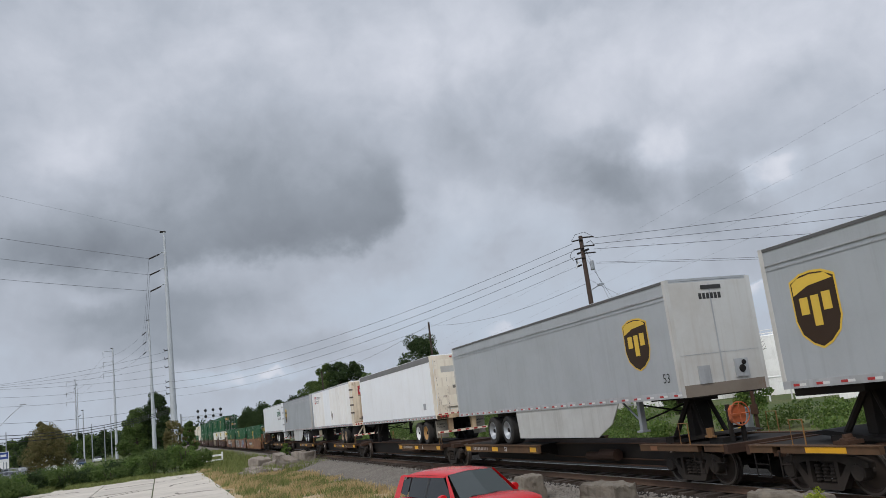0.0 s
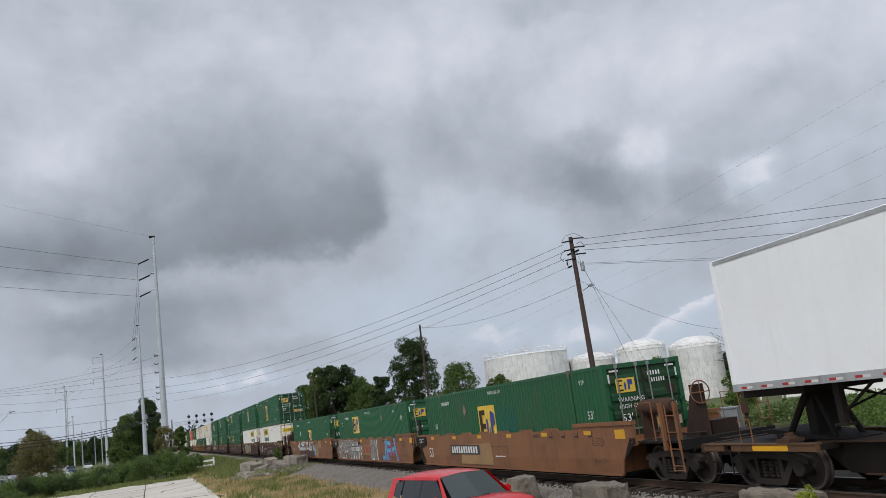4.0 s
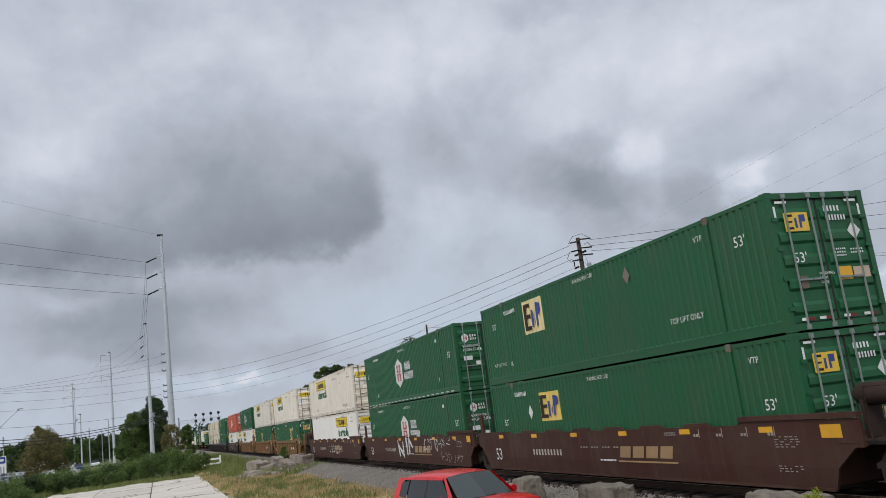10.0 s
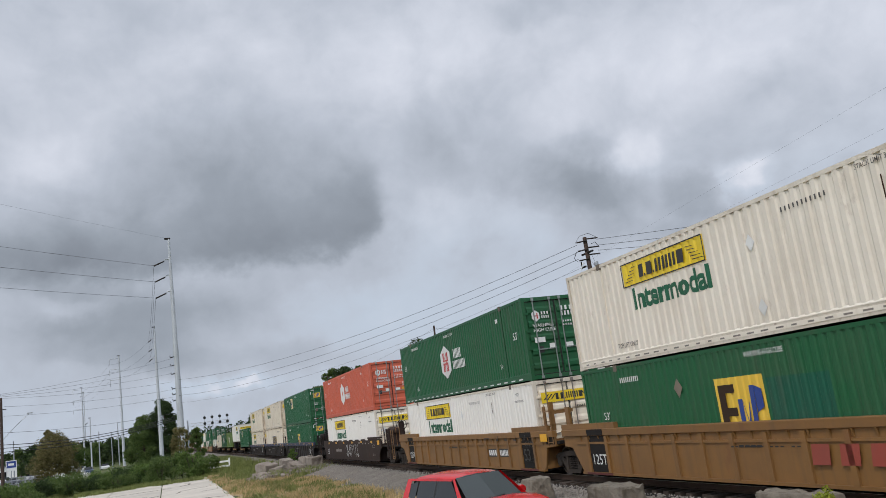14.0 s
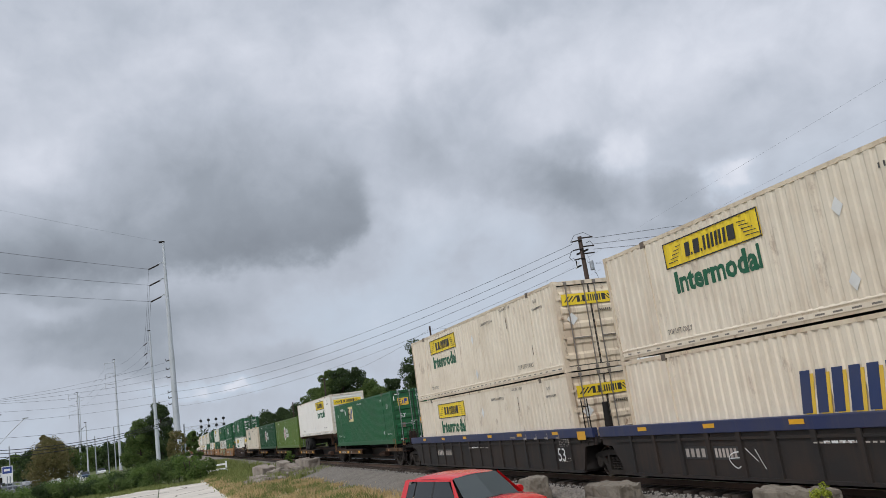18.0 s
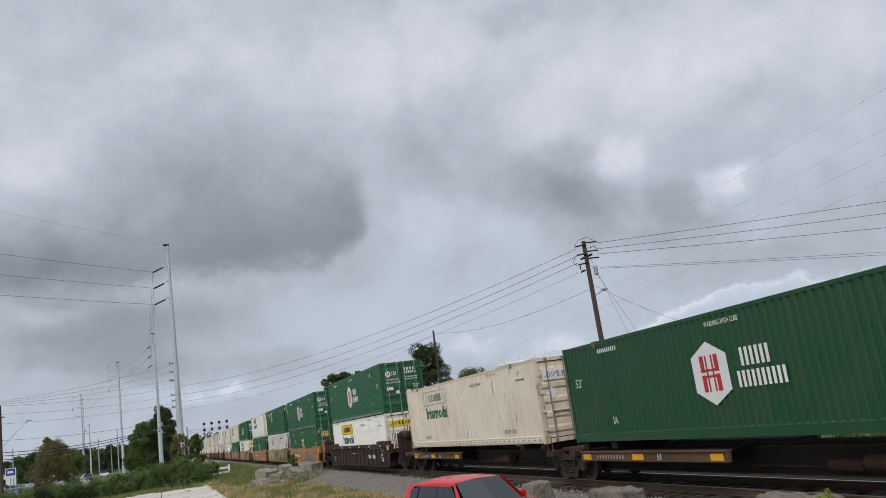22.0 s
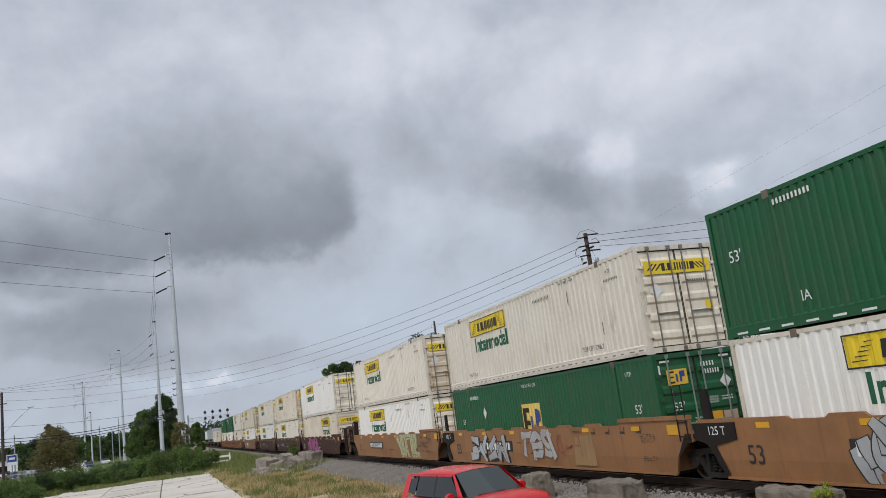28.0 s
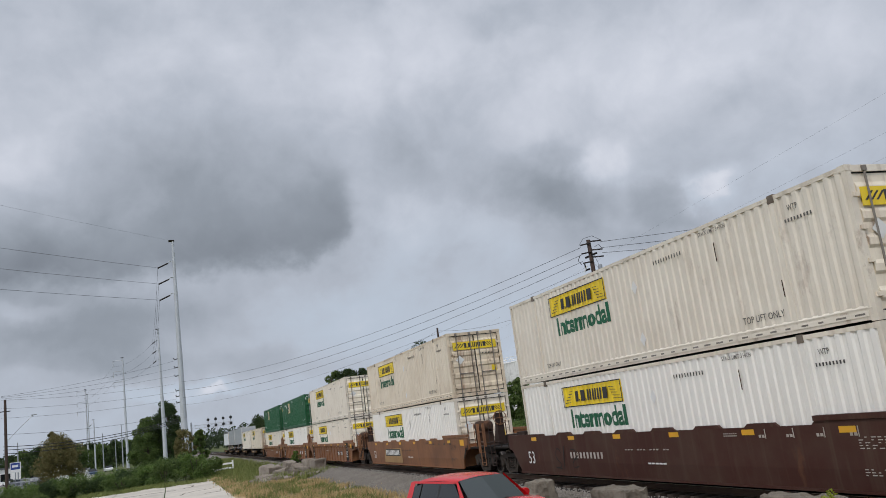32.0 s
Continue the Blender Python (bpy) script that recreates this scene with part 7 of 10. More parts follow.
# ---- driveway slab, fence, rubble ----
slab = tagged(new("driveway"), "pale cracked concrete driveway with weedy joints", "driveway", kind="structure")
cuts = [-87.0, -79.5, -72.0, -64.5, -57.0, -49.5, -42.0, -34.5]
for i in range(len(cuts) - 1):
    for j, (ya, yb) in enumerate(((3.45, -0.6), (-0.68, -4.8), (-4.88, -9.2), (-9.28, -14.0))):
        rj = random.Random(i * 7 + j)
        far = cuts[i] + (0.0 if j < 2 else 3.0 * (j - 1)) * (i == 0)
        x0, x1 = far, cuts[i + 1] - 0.06
        xm = x0 + (x1 - x0) * rj.uniform(0.35, 0.65)
        d = rj.uniform(-0.4, 0.4)
        z = GROUND_Z + 0.045 + 0.008 * rj.random()
        for a, b, c2, d2 in ((x0, x0, xm + d, xm - d), (xm + d + 0.03, xm - d + 0.03, x1, x1)):
            part("slab", Shape().prism([(a, ya), (c2, ya), (d2, yb), (b, yb)], "z", GROUND_Z - 0.05, z), SLAB, slab)

rc = random.Random(31)
cracks = Shape()
for k in range(16):  # wandering cracks filled with dirt
    x, y, a = rc.uniform(-84, -40), rc.uniform(-9, 2.8), rc.uniform(0, 6.28)
    w = 0.02 + 0.0006 * abs(x)
    for j in range(9):
        nx, ny = x + 0.55 * math.cos(a), y + 0.55 * math.sin(a)
        if ny > 3.2 or ny < -13:
            break
        cracks.prism([(x - w * math.sin(a), y + w * math.cos(a)), (x + w * math.sin(a), y - w * math.cos(a)), (nx + w * math.sin(a), ny - w * math.cos(a)), (nx - w * math.sin(a), ny + w * math.cos(a))], "z", GROUND_Z + 0.02, GROUND_Z + 0.0565 + 0.0002 * k + 0.0001 * (j % 2))
        x, y = nx, ny
        a += rc.uniform(-0.6, 0.6)
tagged(part("crack", cracks, CRACK, slab, "dirt-filled cracks"), kind="stuff")

fence = thing("fence", "low white painted two-rail wooden fence", "fence", at=(0, 0, 0))
WHITEWOOD = material("white_paint_wood", (0.85, 0.85, 0.82), 0.7, soil=0.2, streak=0.2, dirt=(0.4, 0.37, 0.32))
fp = [polar(86.22, 101), polar(87.35, 101.5), polar(88.4, 102)]
for p in fp:
    part("post", Shape().cbox(-0.09, 0.09, -0.09, 0.09, 0, 1.32, 0.015), WHITEWOOD, fence, at=(p.x, p.y, GROUND_Z))
for a, b in zip(fp, fp[1:]):
    for z in (0.45, 0.98):
        d = (b - a).normalized()
        s = Shape().box(0, (b - a).length, -0.03, 0.03, z - 0.10, z + 0.10)
        part("rail", s, WHITEWOOD, fence, at=Matrix.Translation((a.x - 0.12, a.y, GROUND_Z)) @ Matrix.Rotation(math.atan2(d.y, d.x), 4, "Z"))

for k, (hd, di, w, d, h, rz, tip) in enumerate(((83.9, 70, 1.7, 1.2, 1.15, 20, 8), (83.0, 69, 1.2, 1.0, 0.8, 50, -12), (82.6, 72, 1.5, 0.9, 1.25, 5, 5), (82.0, 70, 1.4, 1.0, 0.9, 35, 18), (81.6, 67.5, 0.9, 0.8, 0.7, 70, 0), (81.3, 71, 1.3, 0.9, 1.25, 10, -6), (80.75, 69, 1.3, 1.0, 1.2, 15, 0), (83.2, 64.5, 3.2, 0.6, 0.45, 12, 0), (84.3, 67, 0.8, 0.7, 0.6, 0, 10), (82.5, 66.5, 0.9, 0.8, 0.75, 80, 14))):
    p = polar(hd, di)
    tagged(part("rubble_block", block(w, d, h, 20 + k, False), RUBBLE, None, "", pose(p.x, p.y, GROUND_Z - 0.08, 0, tip, rz)), "broken piece of grey concrete in a rubble heap", "rubble", "rubble heap")

rb = np.random.default_rng(41)
bits = Shape()
for k in range(260):
    p = polar(rb.uniform(80.6, 85.0), rb.uniform(63.5, 72.5))
    w = rb.uniform(0.10, 0.32, 3)
    a = rb.uniform(0, 6.28)
    ca, sa, hz = math.cos(a), math.sin(a), GROUND_Z + rb.uniform(-0.05, 0.25)
    corner = [(-1, -1, -1), (1, -0.8, -1), (0.8, 1, -1), (-1, 0.9, -1), (-0.7, -0.8, 0.8), (0.9, -0.7, 0.6), (0.6, 0.8, 1.0), (-0.8, 0.6, 0.7)]
    bits.add([(p.x + (u * ca - v * sa) * w[0], p.y + (u * sa + v * ca) * w[1], hz + q * w[2]) for u, v, q in corner], [(0, 3, 2, 1), (4, 5, 6, 7), (0, 1, 5, 4), (1, 2, 6, 5), (2, 3, 7, 6), (3, 0, 4, 7)])
me = bpy.data.meshes.new("rubble_bits")
me.from_pydata(bits.v, [], bits.f)
tagged(part("rubble_bits", me, RUBBLE), "small broken concrete pieces in the rubble heap", "rubble", kind="stuff")

# ---- steel and timber poles, wires ----
def monopole(base, top, r0, r1, label, arms=(), insul=()):
    t = thing("transmission_pole", label, "utility pole", "steel transmission poles")
    b = Vector((base[0], base[1], GROUND_Z))
    h = top - GROUND_Z
    s, n = Shape(), 12
    for k in range(4):
        u, v = k / 4, (k + 1) / 4
        a, c = r0 + (r1 - r0) * u, r0 + (r1 - r0) * v
        part("shaft", Shape().lathe([(a, h * u), (c * 1.0, h * v)], "z", (0, 0, 0), n), POLESTEEL, t, smooth_angle=40)
        if k:
            part("joint_band", Shape().lathe([(a + 0.03, h * u - 0.5), (a + 0.035, h * u + 0.05), (a, h * u + 0.06)], "z", (0, 0, 0), n), POLESTEEL, t, smooth_angle=40)
    part("foundation", Shape().lathe([(r0 + 0.3, -0.1), (r0 + 0.3, 0.15), (r0, 0.16)], "z", (0, 0, 0), 16), CONCRETE, t)
    part("cap", Shape().box(-0.35, 0.15, -0.55, 0.2, h - 0.05, h + 0.12), DARKSTEEL, t)
    for z, reach in arms:
        zz = z - GROUND_Z
        if reach > 2.2:  # level arm with a hanging insulator
            a = part("arm", Shape().tube([(0, -0.1, zz + 1.3), (0, -reach, zz + 1.25)], 0.10, 6, 0.07), POLESTEEL, t)
            part("insulator", Shape().tube([(0, -reach, zz + 1.25), (0, -reach, zz - 0.4)], 0.09, 8), POLESTEEL, a)
            continue
        a = part("arm", Shape().tube([(0, -0.1, zz + 0.75), (0, -0.55, zz + 0.8), (0, -0.7, zz + 0.6), (0, -reach, zz)], 0.09, 6, 0.05), POLESTEEL, t)
        part("insulator", Shape().tube([(0, -0.75, zz + 0.54), (0, -reach, zz - 0.05)], 0.10, 8), CHARCOAL, a)
    for z in insul:
        part("insulator", Shape().tube([(0, -0.3, z - GROUND_Z), (0, -0.75, z - GROUND_Z - 0.1), (0, -0.8, z - GROUND_Z + 0.15)], 0.07, 6), CHARCOAL, t)
    t.matrix_basis = Matrix.Translation(b)
    return t


A, B = polar(89.08, 114), polar(90.35, 198)
C, D = polar(92.62, 251), polar(94.9, 353)
monopole(A, 30.2, 0.48, 0.15, "tall tapered galvanised steel transmission pole with three arms", [(26.6, 2.1), (24.4, 2.1), (22.2, 2.1)], (14.2, 13.1, 12.0, 10.1, 9.35, 8.55))
monopole(B, 30.0, 0.50, 0.15, "tall galvanised steel transmission pole with three arms", [(26.7, 1.5), (24.5, 1.5), (22.3, 1.5)])
monopole(C, 30.0, 0.40, 0.16, "distant galvanised steel transmission pole", [(28.0, 2.6), (25.0, 2.6), (22.0, 2.6)])
monopole(D, 30.0, 0.42, 0.16, "distant galvanised steel transmission pole", [(28.0, 3.2), (24.0, 3.2), (20.5, 3.2)])
for hd, di, h in ((94.5, 300, 15.7), (94.8, 420, 33)):
    monopole(polar(hd, di), h, 0.26, 0.14, "far thin steel pole", [(h - 2, 1.5)])


def timber_pole(p, h, label, r=0.17, lean=(0, 0), material=None):
    z0 = ground_height(p[0], p[1]) - 0.05
    t = thing("utility_pole", label, "utility pole", "timber utility poles", at=(p[0], p[1], z0))
    part("pole", Shape().tube([(0, 0, 0), (lean[0] * 0.5, lean[1] * 0.5, (h - z0) * 0.5), (lean[0], lean[1], h - z0)], r, 10, r * 0.66), material or POLEWOOD, t, smooth_angle=40)
    return t, z0


W = polar(60.15, 51)
wp, z0 = timber_pole(W, 12.0, "dark timber utility pole with insulators and a transformer", 0.19, (-0.25, 0.0))
def at_w(z):
    return z - z0
part("transformer", Shape().lathe([(0.0, 0.0), (0.11, 0.0), (0.13, 0.05), (0.13, 0.52), (0.10, 0.60), (0.0, 0.62)], "z", (0.12, 0.32, at_w(9.75)), 14), GALV, wp, "grey transformer can")
part("bracket", Shape().box(-0.9, 0.5, -0.05, 0.05, at_w(10.95), at_w(11.05)).box(-0.7, -0.15, -0.30, -0.24, at_w(10.1), at_w(10.2)).box(-0.7, -0.64, -0.30, -0.24, at_w(10.1), at_w(10.55)), DARKSTEEL, wp)
for k, (dx, dy, z) in enumerate(((-0.4, -0.5, 11.75), (-0.4, -0.5, 11.2), (-0.4, -0.5, 10.6), (0.3, 0.55, 11.85), (0.3, 0.55, 11.3), (0.3, 0.55, 10.85))):
    part("insulator", Shape().tube([(0, 0, at_w(z)), (dx * 1.05, dy * 1.05, at_w(z) - 0.03)], 0.045, 8), CHARCOAL, wp)
part("jumper", Shape().tube([(-0.45, -0.6, at_w(11.7)), (-0.35, -0.3, at_w(12.12)), (0.1, 0.1, at_w(12.18)), (0.35, 0.6, at_w(11.8))], 0.014, 5), WIRE, wp)
part("jumper", Shape().tube([(-0.45, -0.6, at_w(11.15)), (-0.5, -0.8, at_w(10.75)), (-0.45, -0.6, at_w(10.5))], 0.02, 5), WIRE, wp)
part("jumper", Shape().tube([(0.3, 0.6, at_w(11.25)), (0.15, 0.45, at_w(11.6)), (0.05, 0.2, at_w(11.5))], 0.02, 5), WIRE, wp)
part("street_light", Shape().tube([(0, 0, at_w(8.5)), (0.4, 0.45, at_w(8.75))], 0.03, 6).box(0.3, 0.65, 0.35, 0.6, at_w(8.70), at_w(8.82)), GALV, wp)
part("fuse_tube", Shape().tube([(-0.3, -0.35, at_w(10.4)), (-0.45, -0.5, at_w(10.0))], 0.035, 6), CHALK, wp)

LP = polar(99.42, 105)
lp, lz = timber_pole(LP, 10.4, "timber utility pole with a street lamp arm", 0.2)
part("lamp_arm", Shape().tube([(0, 0.1, 6.6), (0.1, 1.6, 8.1), (0.1, 2.8, 9.15)], 0.03, 6), GALV, lp)
part("lamp_head", Shape().box(0.02, 0.20, 2.6, 3.2, 9.15, 9.25), GALV, lp)
part("insulator", Shape().tube([(0, -0.5, 9.9), (0, 0.5, 9.9)], 0.06, 6), CHARCOAL, lp)
for k, (hd, di, h, r) in enumerate(((71.62, 94, 12.3, 0.16), (79.3, 152, 11.6, 0.17), (81.56, 200, 9.8, 0.17), (51.4, 72, 6.6, 0.17), (94.03, 262, 9.9, 0.19), (98.8, 230, 9.2, 0.17), (93.3, 250, 9.0, 0.14), (96.0, 330, 10, 0.2), (95.6, 240, 8, 0.13), (92.9, 300, 13, 0.2))):
    far = di > 220
    timber_pole(polar(hd, di), h, "weathered grey utility pole along the road" if far else "plain weathered timber utility pole", r, material=GALV if far else POLEWOOD)


def wire(a, b, sag, r=0.014, name="wire", n=14):
    pts = []
    for i in range(n + 1):
        u = i / n
        p = Vector(a).lerp(Vector(b), u)
        p.z -= 4 * sag * u * (1 - u)
        pts.append(p)
    w = part(name, Shape().tube(pts, 0.78 * r, 4), WIRE)
    return tagged(w, "thin dark overhead wire between poles" if r < 0.03 else "thick black overhead cable between poles", "wire", "overhead wires")


Ev = Vector((-13, -86, 0))
for za, zb, ze in ((26.6, 26.7, 28.0), (24.4, 24.5, 25.4), (22.2, 22.3, 23.0)):
    a = A + Vector((0, -2.1, za))
    wire(a, Ev + Vector((0, 0, ze)), 1.6, 0.022)
    wire(a, B + Vector((0, -1.5, zb)), 1.4, 0.02)
    wire(B + Vector((0, -1.5, zb)), C + Vector((0, -2.6, zb + 1.0)), 1.2, 0.02)
    wire(C + Vector((0, -2.6, zb + 1.0)), D + Vector((0, -3.2, zb + 0.5)), 1.6, 0.022)
wire(A + Vector((0, 0, 30.2)), Ev + Vector((0, 0, 34)), 1.2, 0.010)
for k, (zw, za) in enumerate(((11.58, 11.1), (11.12, 10.0), (10.7, 9.05), (10.1, 8.1))):
    wire(W + Vector((-0.45, -0.5, zw)), A + Vector((0.3, 0, za)), 1.45, 0.016 if k < 3 else 0.010)
for k, (za, zl) in enumerate(((13.96, 10.8), (13.0, 10.7), (12.04, 10.55), (10.94, 10.4), (9.92, 9.46), (8.98, 8.41))):
    wire(A + Vector((0, -0.7, za)), LP + Vector((0, -0.4, zl)), 0.35, 0.014)
for k, (za, zl) in enumerate(((6.45, 5.28), (6.24, 4.92), (6.02, 4.49))):
    wire(A + Vector((0, -0.6, za)), LP + Vector((0, -0.3, zl)), 0.7, 0.045, "cable")
wire(A + Vector((0, -0.6, 6.9)), LP + Vector((0, -0.3, 6.6)), 0.4, 0.02)
R0 = Vector((-2.0, 88.0, 0))
for k, (zw, zr) in enumerate(((11.73, 10.9), (11.35, 9.07), (11.03, 6.46), (10.19, 3.0), (10.12, 2.52))):
    wire(W + Vector((0.3, 0.5, zw)), R0 + Vector((0, 0, zr)), 0.7, 0.016 if k < 3 else 0.011)
wire(W + Vector((0, 0, 9.2)), polar(51.4, 72, 6.0), 0.6, 0.013)
for k, (p, z) in enumerate(((polar(56.6, 60), 11.0), (polar(55.0, 62), 10.4))):
    wire(W + Vector((0, 0.1, z)), Vector((p.x, p.y, ground_height(p.x, p.y))), 0.0, 0.012, "guy_wire", 2)
for p, q in (((-41.3, 56.5, 23.8), (-245.7, 84.9, 23.3)), ((-41.9, 56.1, 20.5), (-245.8, 84.6, 20.9)), ((-42.2, 55.8, 18.5), (-246.0, 84.2, 17.7)), ((-42.6, 55.6, 16.4), (-246.1, 83.8, 14.3))):
    p, q = Vector(p), Vector(q)
    wire(p + (p - q) * 0.4, q, 0.0, 0.007)
wire(polar(71.62, 94, 12.0), W + Vector((-0.3, 0, 9.0)), 0.8, 0.014)
wire(polar(71.62, 94, 12.0), polar(79.3, 152, 11.3), 0.8, 0.016)

# ---- signal bridge ----
sg = thing("signal_bridge", "galvanised signal cantilever with eight round signal heads", "railway signal", at=(-230, 0, 0))
part("mast", Shape().tube([(0, 5.4, GROUND_Z), (0, 5.4, 9.0)], 0.2, 8), GALV, sg)
def truss():
    s = Shape()
    for z in (7.3, 8.1):
        for x in (-0.35, 0.35):
            s.box(x - 0.05, x + 0.05, 5.2, 16.2, z - 0.05, z + 0.05)
    for k in range(10):
        y = 5.4 + 1.08 * k
        s.tube([(-0.35, y, 7.3), (-0.35, y + 1.08, 8.1)], 0.035, 4).tube([(0.35, y, 7.3), (0.35, y, 8.1)], 0.035, 4)
    return s
part("truss", truss(), POLESTEEL, sg)
part("walkway", Shape().box(0.4, 1.0, 5.2, 16.2, 7.25, 7.3), POLESTEEL, sg)
for k in range(4):
    y = 9.7 + 1.93 * k
    part("signal_post", Shape().tube([(0.5, y, 6.9), (0.5, y, 9.8)], 0.06, 6), GALV, sg)
    for z in (9.2, 7.65):
        hd = part("signal_head", Shape().lathe([(0.0, 0.62), (0.36, 0.62), (0.38, 0.66), (0.38, 0.72), (0.0, 0.72)], "x", (0, y, z), 16), INK, sg, "round black signal head")
        part("hood", Shape().lathe([(0.13, 0.72), (0.13, 0.95), (0.10, 0.95), (0.10, 0.72)], "x", (0, y, z + 0.1), 10), INK, hd)
part("ladder", Shape().tube([(0.7, 11.5, 5.0), (0.7, 11.5, 7.2)], 0.03, 4).tube([(0.7, 11.9, 5.0), (0.7, 11.9, 7.2)], 0.03, 4), GALV, sg)

# ---- trackside cabinet ----
cp = polar(51.95, 36.5)
cz = ground_height(cp.x, cp.y)
cab = thing("equipment_cabinet", "grey steel trackside equipment cabinet", "cabinet", at=Matrix.Translation((cp.x, cp.y, cz - 0.05)) @ Matrix.Rotation(radians(30), 4, "Z"))
part("body", Shape().cbox(-0.42, 0.42, -0.3, 0.3, 0.1, 1.2, 0.02), GALV, cab)
part("lid", Shape().box(-0.46, 0.46, -0.34, 0.34, 1.2, 1.26), GALV, cab)
part("door", Shape().box(-0.38, 0.38, -0.315, -0.30, 0.16, 1.12), GALV, cab)
part("plinth", Shape().box(-0.48, 0.48, -0.36, 0.36, -0.1, 0.1), CONCRETE, cab)
part("meter_post", Shape().box(0.62, 0.74, -0.06, 0.06, 0, 1.9).box(0.55, 0.82, -0.14, -0.02, 0.95, 1.35), RUSTY, cab)
for k, (hd, di) in enumerate(((53.1, 33.5), (52.0, 33.2))):
    p = polar(hd, di)
    mk = thing("marker_disc", "yellow round marker disc on a short post", "sign", at=(p.x, p.y, ground_height(p.x, p.y)))
    part("post", Shape().tube([(0, 0, 0), (0, 0, 0.75)], 0.02, 6), DARKSTEEL, mk)
    part("disc", Shape().lathe([(0.0, -0.02), (0.17, -0.02), (0.17, 0.0), (0.0, 0.0)], "y", (0.0, -0.02, 0.78), 16), YELLOW, mk)

# ---- storage tanks and sheds beyond the track ----
TANKWHITE = material("tank_white", (0.90, 0.885, 0.85), 0.6, soil=0.2, streak=0.2, dirt=(0.42, 0.38, 0.33), rust=0.15)
TANKGREY = material("tank_grey", (0.76, 0.75, 0.72), 0.65, soil=0.35, streak=0.5, dirt=(0.22, 0.19, 0.16), rust=0.3)
ROOFGREY = material("sheet_roof", (0.15, 0.155, 0.165), 0.6, soil=0.4, streak=0.2)


def tank(hd, di, r, top, dome, mat, label):
    p = polar(hd, di)
    z = ground_height(p.x, p.y)
    h = top - z
    t = thing("storage_tank", label, "storage tank", "tank farm", at=(p.x, p.y, z))
    n = 5
    for k in range(n):
        part("shell_course", Shape().lathe([(r, h * k / n), (r, h * (k + 1) / n - 0.06), (r - 0.03, h * (k + 1) / n - 0.05), (r - 0.03, h * (k + 1) / n)], "z", (0, 0, 0), 40), mat, t, smooth_angle=30)
    part("roof", Shape().lathe([(r + 0.05, h - 0.1), (r + 0.05, h)] + [(r * math.cos(a * 0.26), h + dome * math.sin(a * 0.26)) for a in range(1, 6)] + [(0.0, h + dome)], "z", (0, 0, 0), 40), mat, t, smooth_angle=30)
    s = Shape()
    for k in range(30):
        a, b = 6.28319 * k / 30, 6.28319 * (k + 1) / 30
        for zz in (0.55, 1.05):
            s.tube([(r * math.cos(a), r * math.sin(a), h + zz), (r * math.cos(b), r * math.sin(b), h + zz)], 0.045, 4, caps=False)
        s.tube([(r * math.cos(a), r * math.sin(a), h), (r * math.cos(a), r * math.sin(a), h + 1.08)], 0.045, 4)
    part("handrail", s, TANKWHITE, t)
    a = radians(hd + 180 + 40)
    st = Shape()
    for k in range(14):
        u = k / 14
        b = radians(-hd - 60 - 50 * u)
        st.box((r + 0.5) * math.cos(b) - 0.5, (r + 0.5) * math.cos(b) + 0.5, (r + 0.5) * math.sin(b) - 0.4, (r + 0.5) * math.sin(b) + 0.4, h * u, h * u + 0.12)
    part("stair", st, GALV, t)
    return t


tank(64.65, 170, 8.6, 11.0, 0.5, TANKGREY, "large streaked grey-white steel storage tank")
tank(60.2, 172, 4.7, 8.2, 1.8, TANKGREY, "small streaked domed storage tank")
tank(56.85, 165, 4.7, 8.8, 2.1, TANKGREY, "small weathered domed storage tank")
tank(53.4, 170, 5.0, 8.0, 2.3, TANKGREY, "small weathered conical storage tank")
tank(48.2, 165, 8.3, 8.3, 0.4, TANKWHITE, "large white steel storage tank with a roof railing")
tank(42.4, 190, 8.0, 7.4, 0.4, TANKWHITE, "white steel storage tank with a roof railing")

wz = -2.7
sh = thing("warehouse", "low white warehouse with a grey sheet-metal roof", "building", at=Matrix.Translation((*polar(44.2, 132).xy, wz)) @ Matrix.Rotation(radians(38), 4, "Z"))
part("wall", Shape().prism([(-7.5, 0), (7.5, 0), (7.5, 5.0), (0, 6.4), (-7.5, 5.0)], "x", -8.5, 22), TANKWHITE, sh)
for sy in (-1, 1):
    part("roof", Shape().prism([(sy * 8.0, 4.95), (0, 6.45), (0, 6.6), (sy * 8.0, 5.1)], "x", -8.9, 22.4), ROOFGREY, sh)
for k in range(5):
    part("skylight", Shape().prism([(-4.8, 5.56), (-2.6, 5.97), (-2.6, 6.03), (-4.8, 5.62)], "x", -4 + 5 * k, -2.4 + 5 * k), CHALK, sh)
part("gutter", Shape().box(-8.9, 22.4, -8.1, -7.95, 4.85, 5.0), GALV, sh)
part("door", Shape().box(2.0, 5.5, -7.56, -7.5, 0, 3.6), GALV, sh)
pr = thing("pipe_rack", "white pipe rack beside the tanks", "pipework", at=(*polar(48.6, 128).xy, wz + 0.3))
for k in range(5):
    part("frame", Shape().box(-0.1, 0.1, -0.1, 0.1, 0, 4.2).box(-0.1, 0.1, -1.5, 1.5, 3.4, 3.6), CHALK, pr, at=Matrix.Rotation(radians(40), 4, "Z") @ Matrix.Translation((-6 + 3 * k, 0, 0)))
for k in range(3):
    part("pipe", Shape().tube([(-7, -1 + k, 3.7), (7, -1 + k, 3.7)], 0.15, 8), CHALK, pr, at=Matrix.Rotation(radians(40), 4, "Z"))
of = thing("office_building", "plain pale low building behind the weeds", "building", at=Matrix.Translation((*polar(40.5, 110).xy, wz)) @ Matrix.Rotation(radians(40), 4, "Z"))
part("wall", Shape().box(-10, 10, -4, 4, 0, 5.4), TANKWHITE, of)
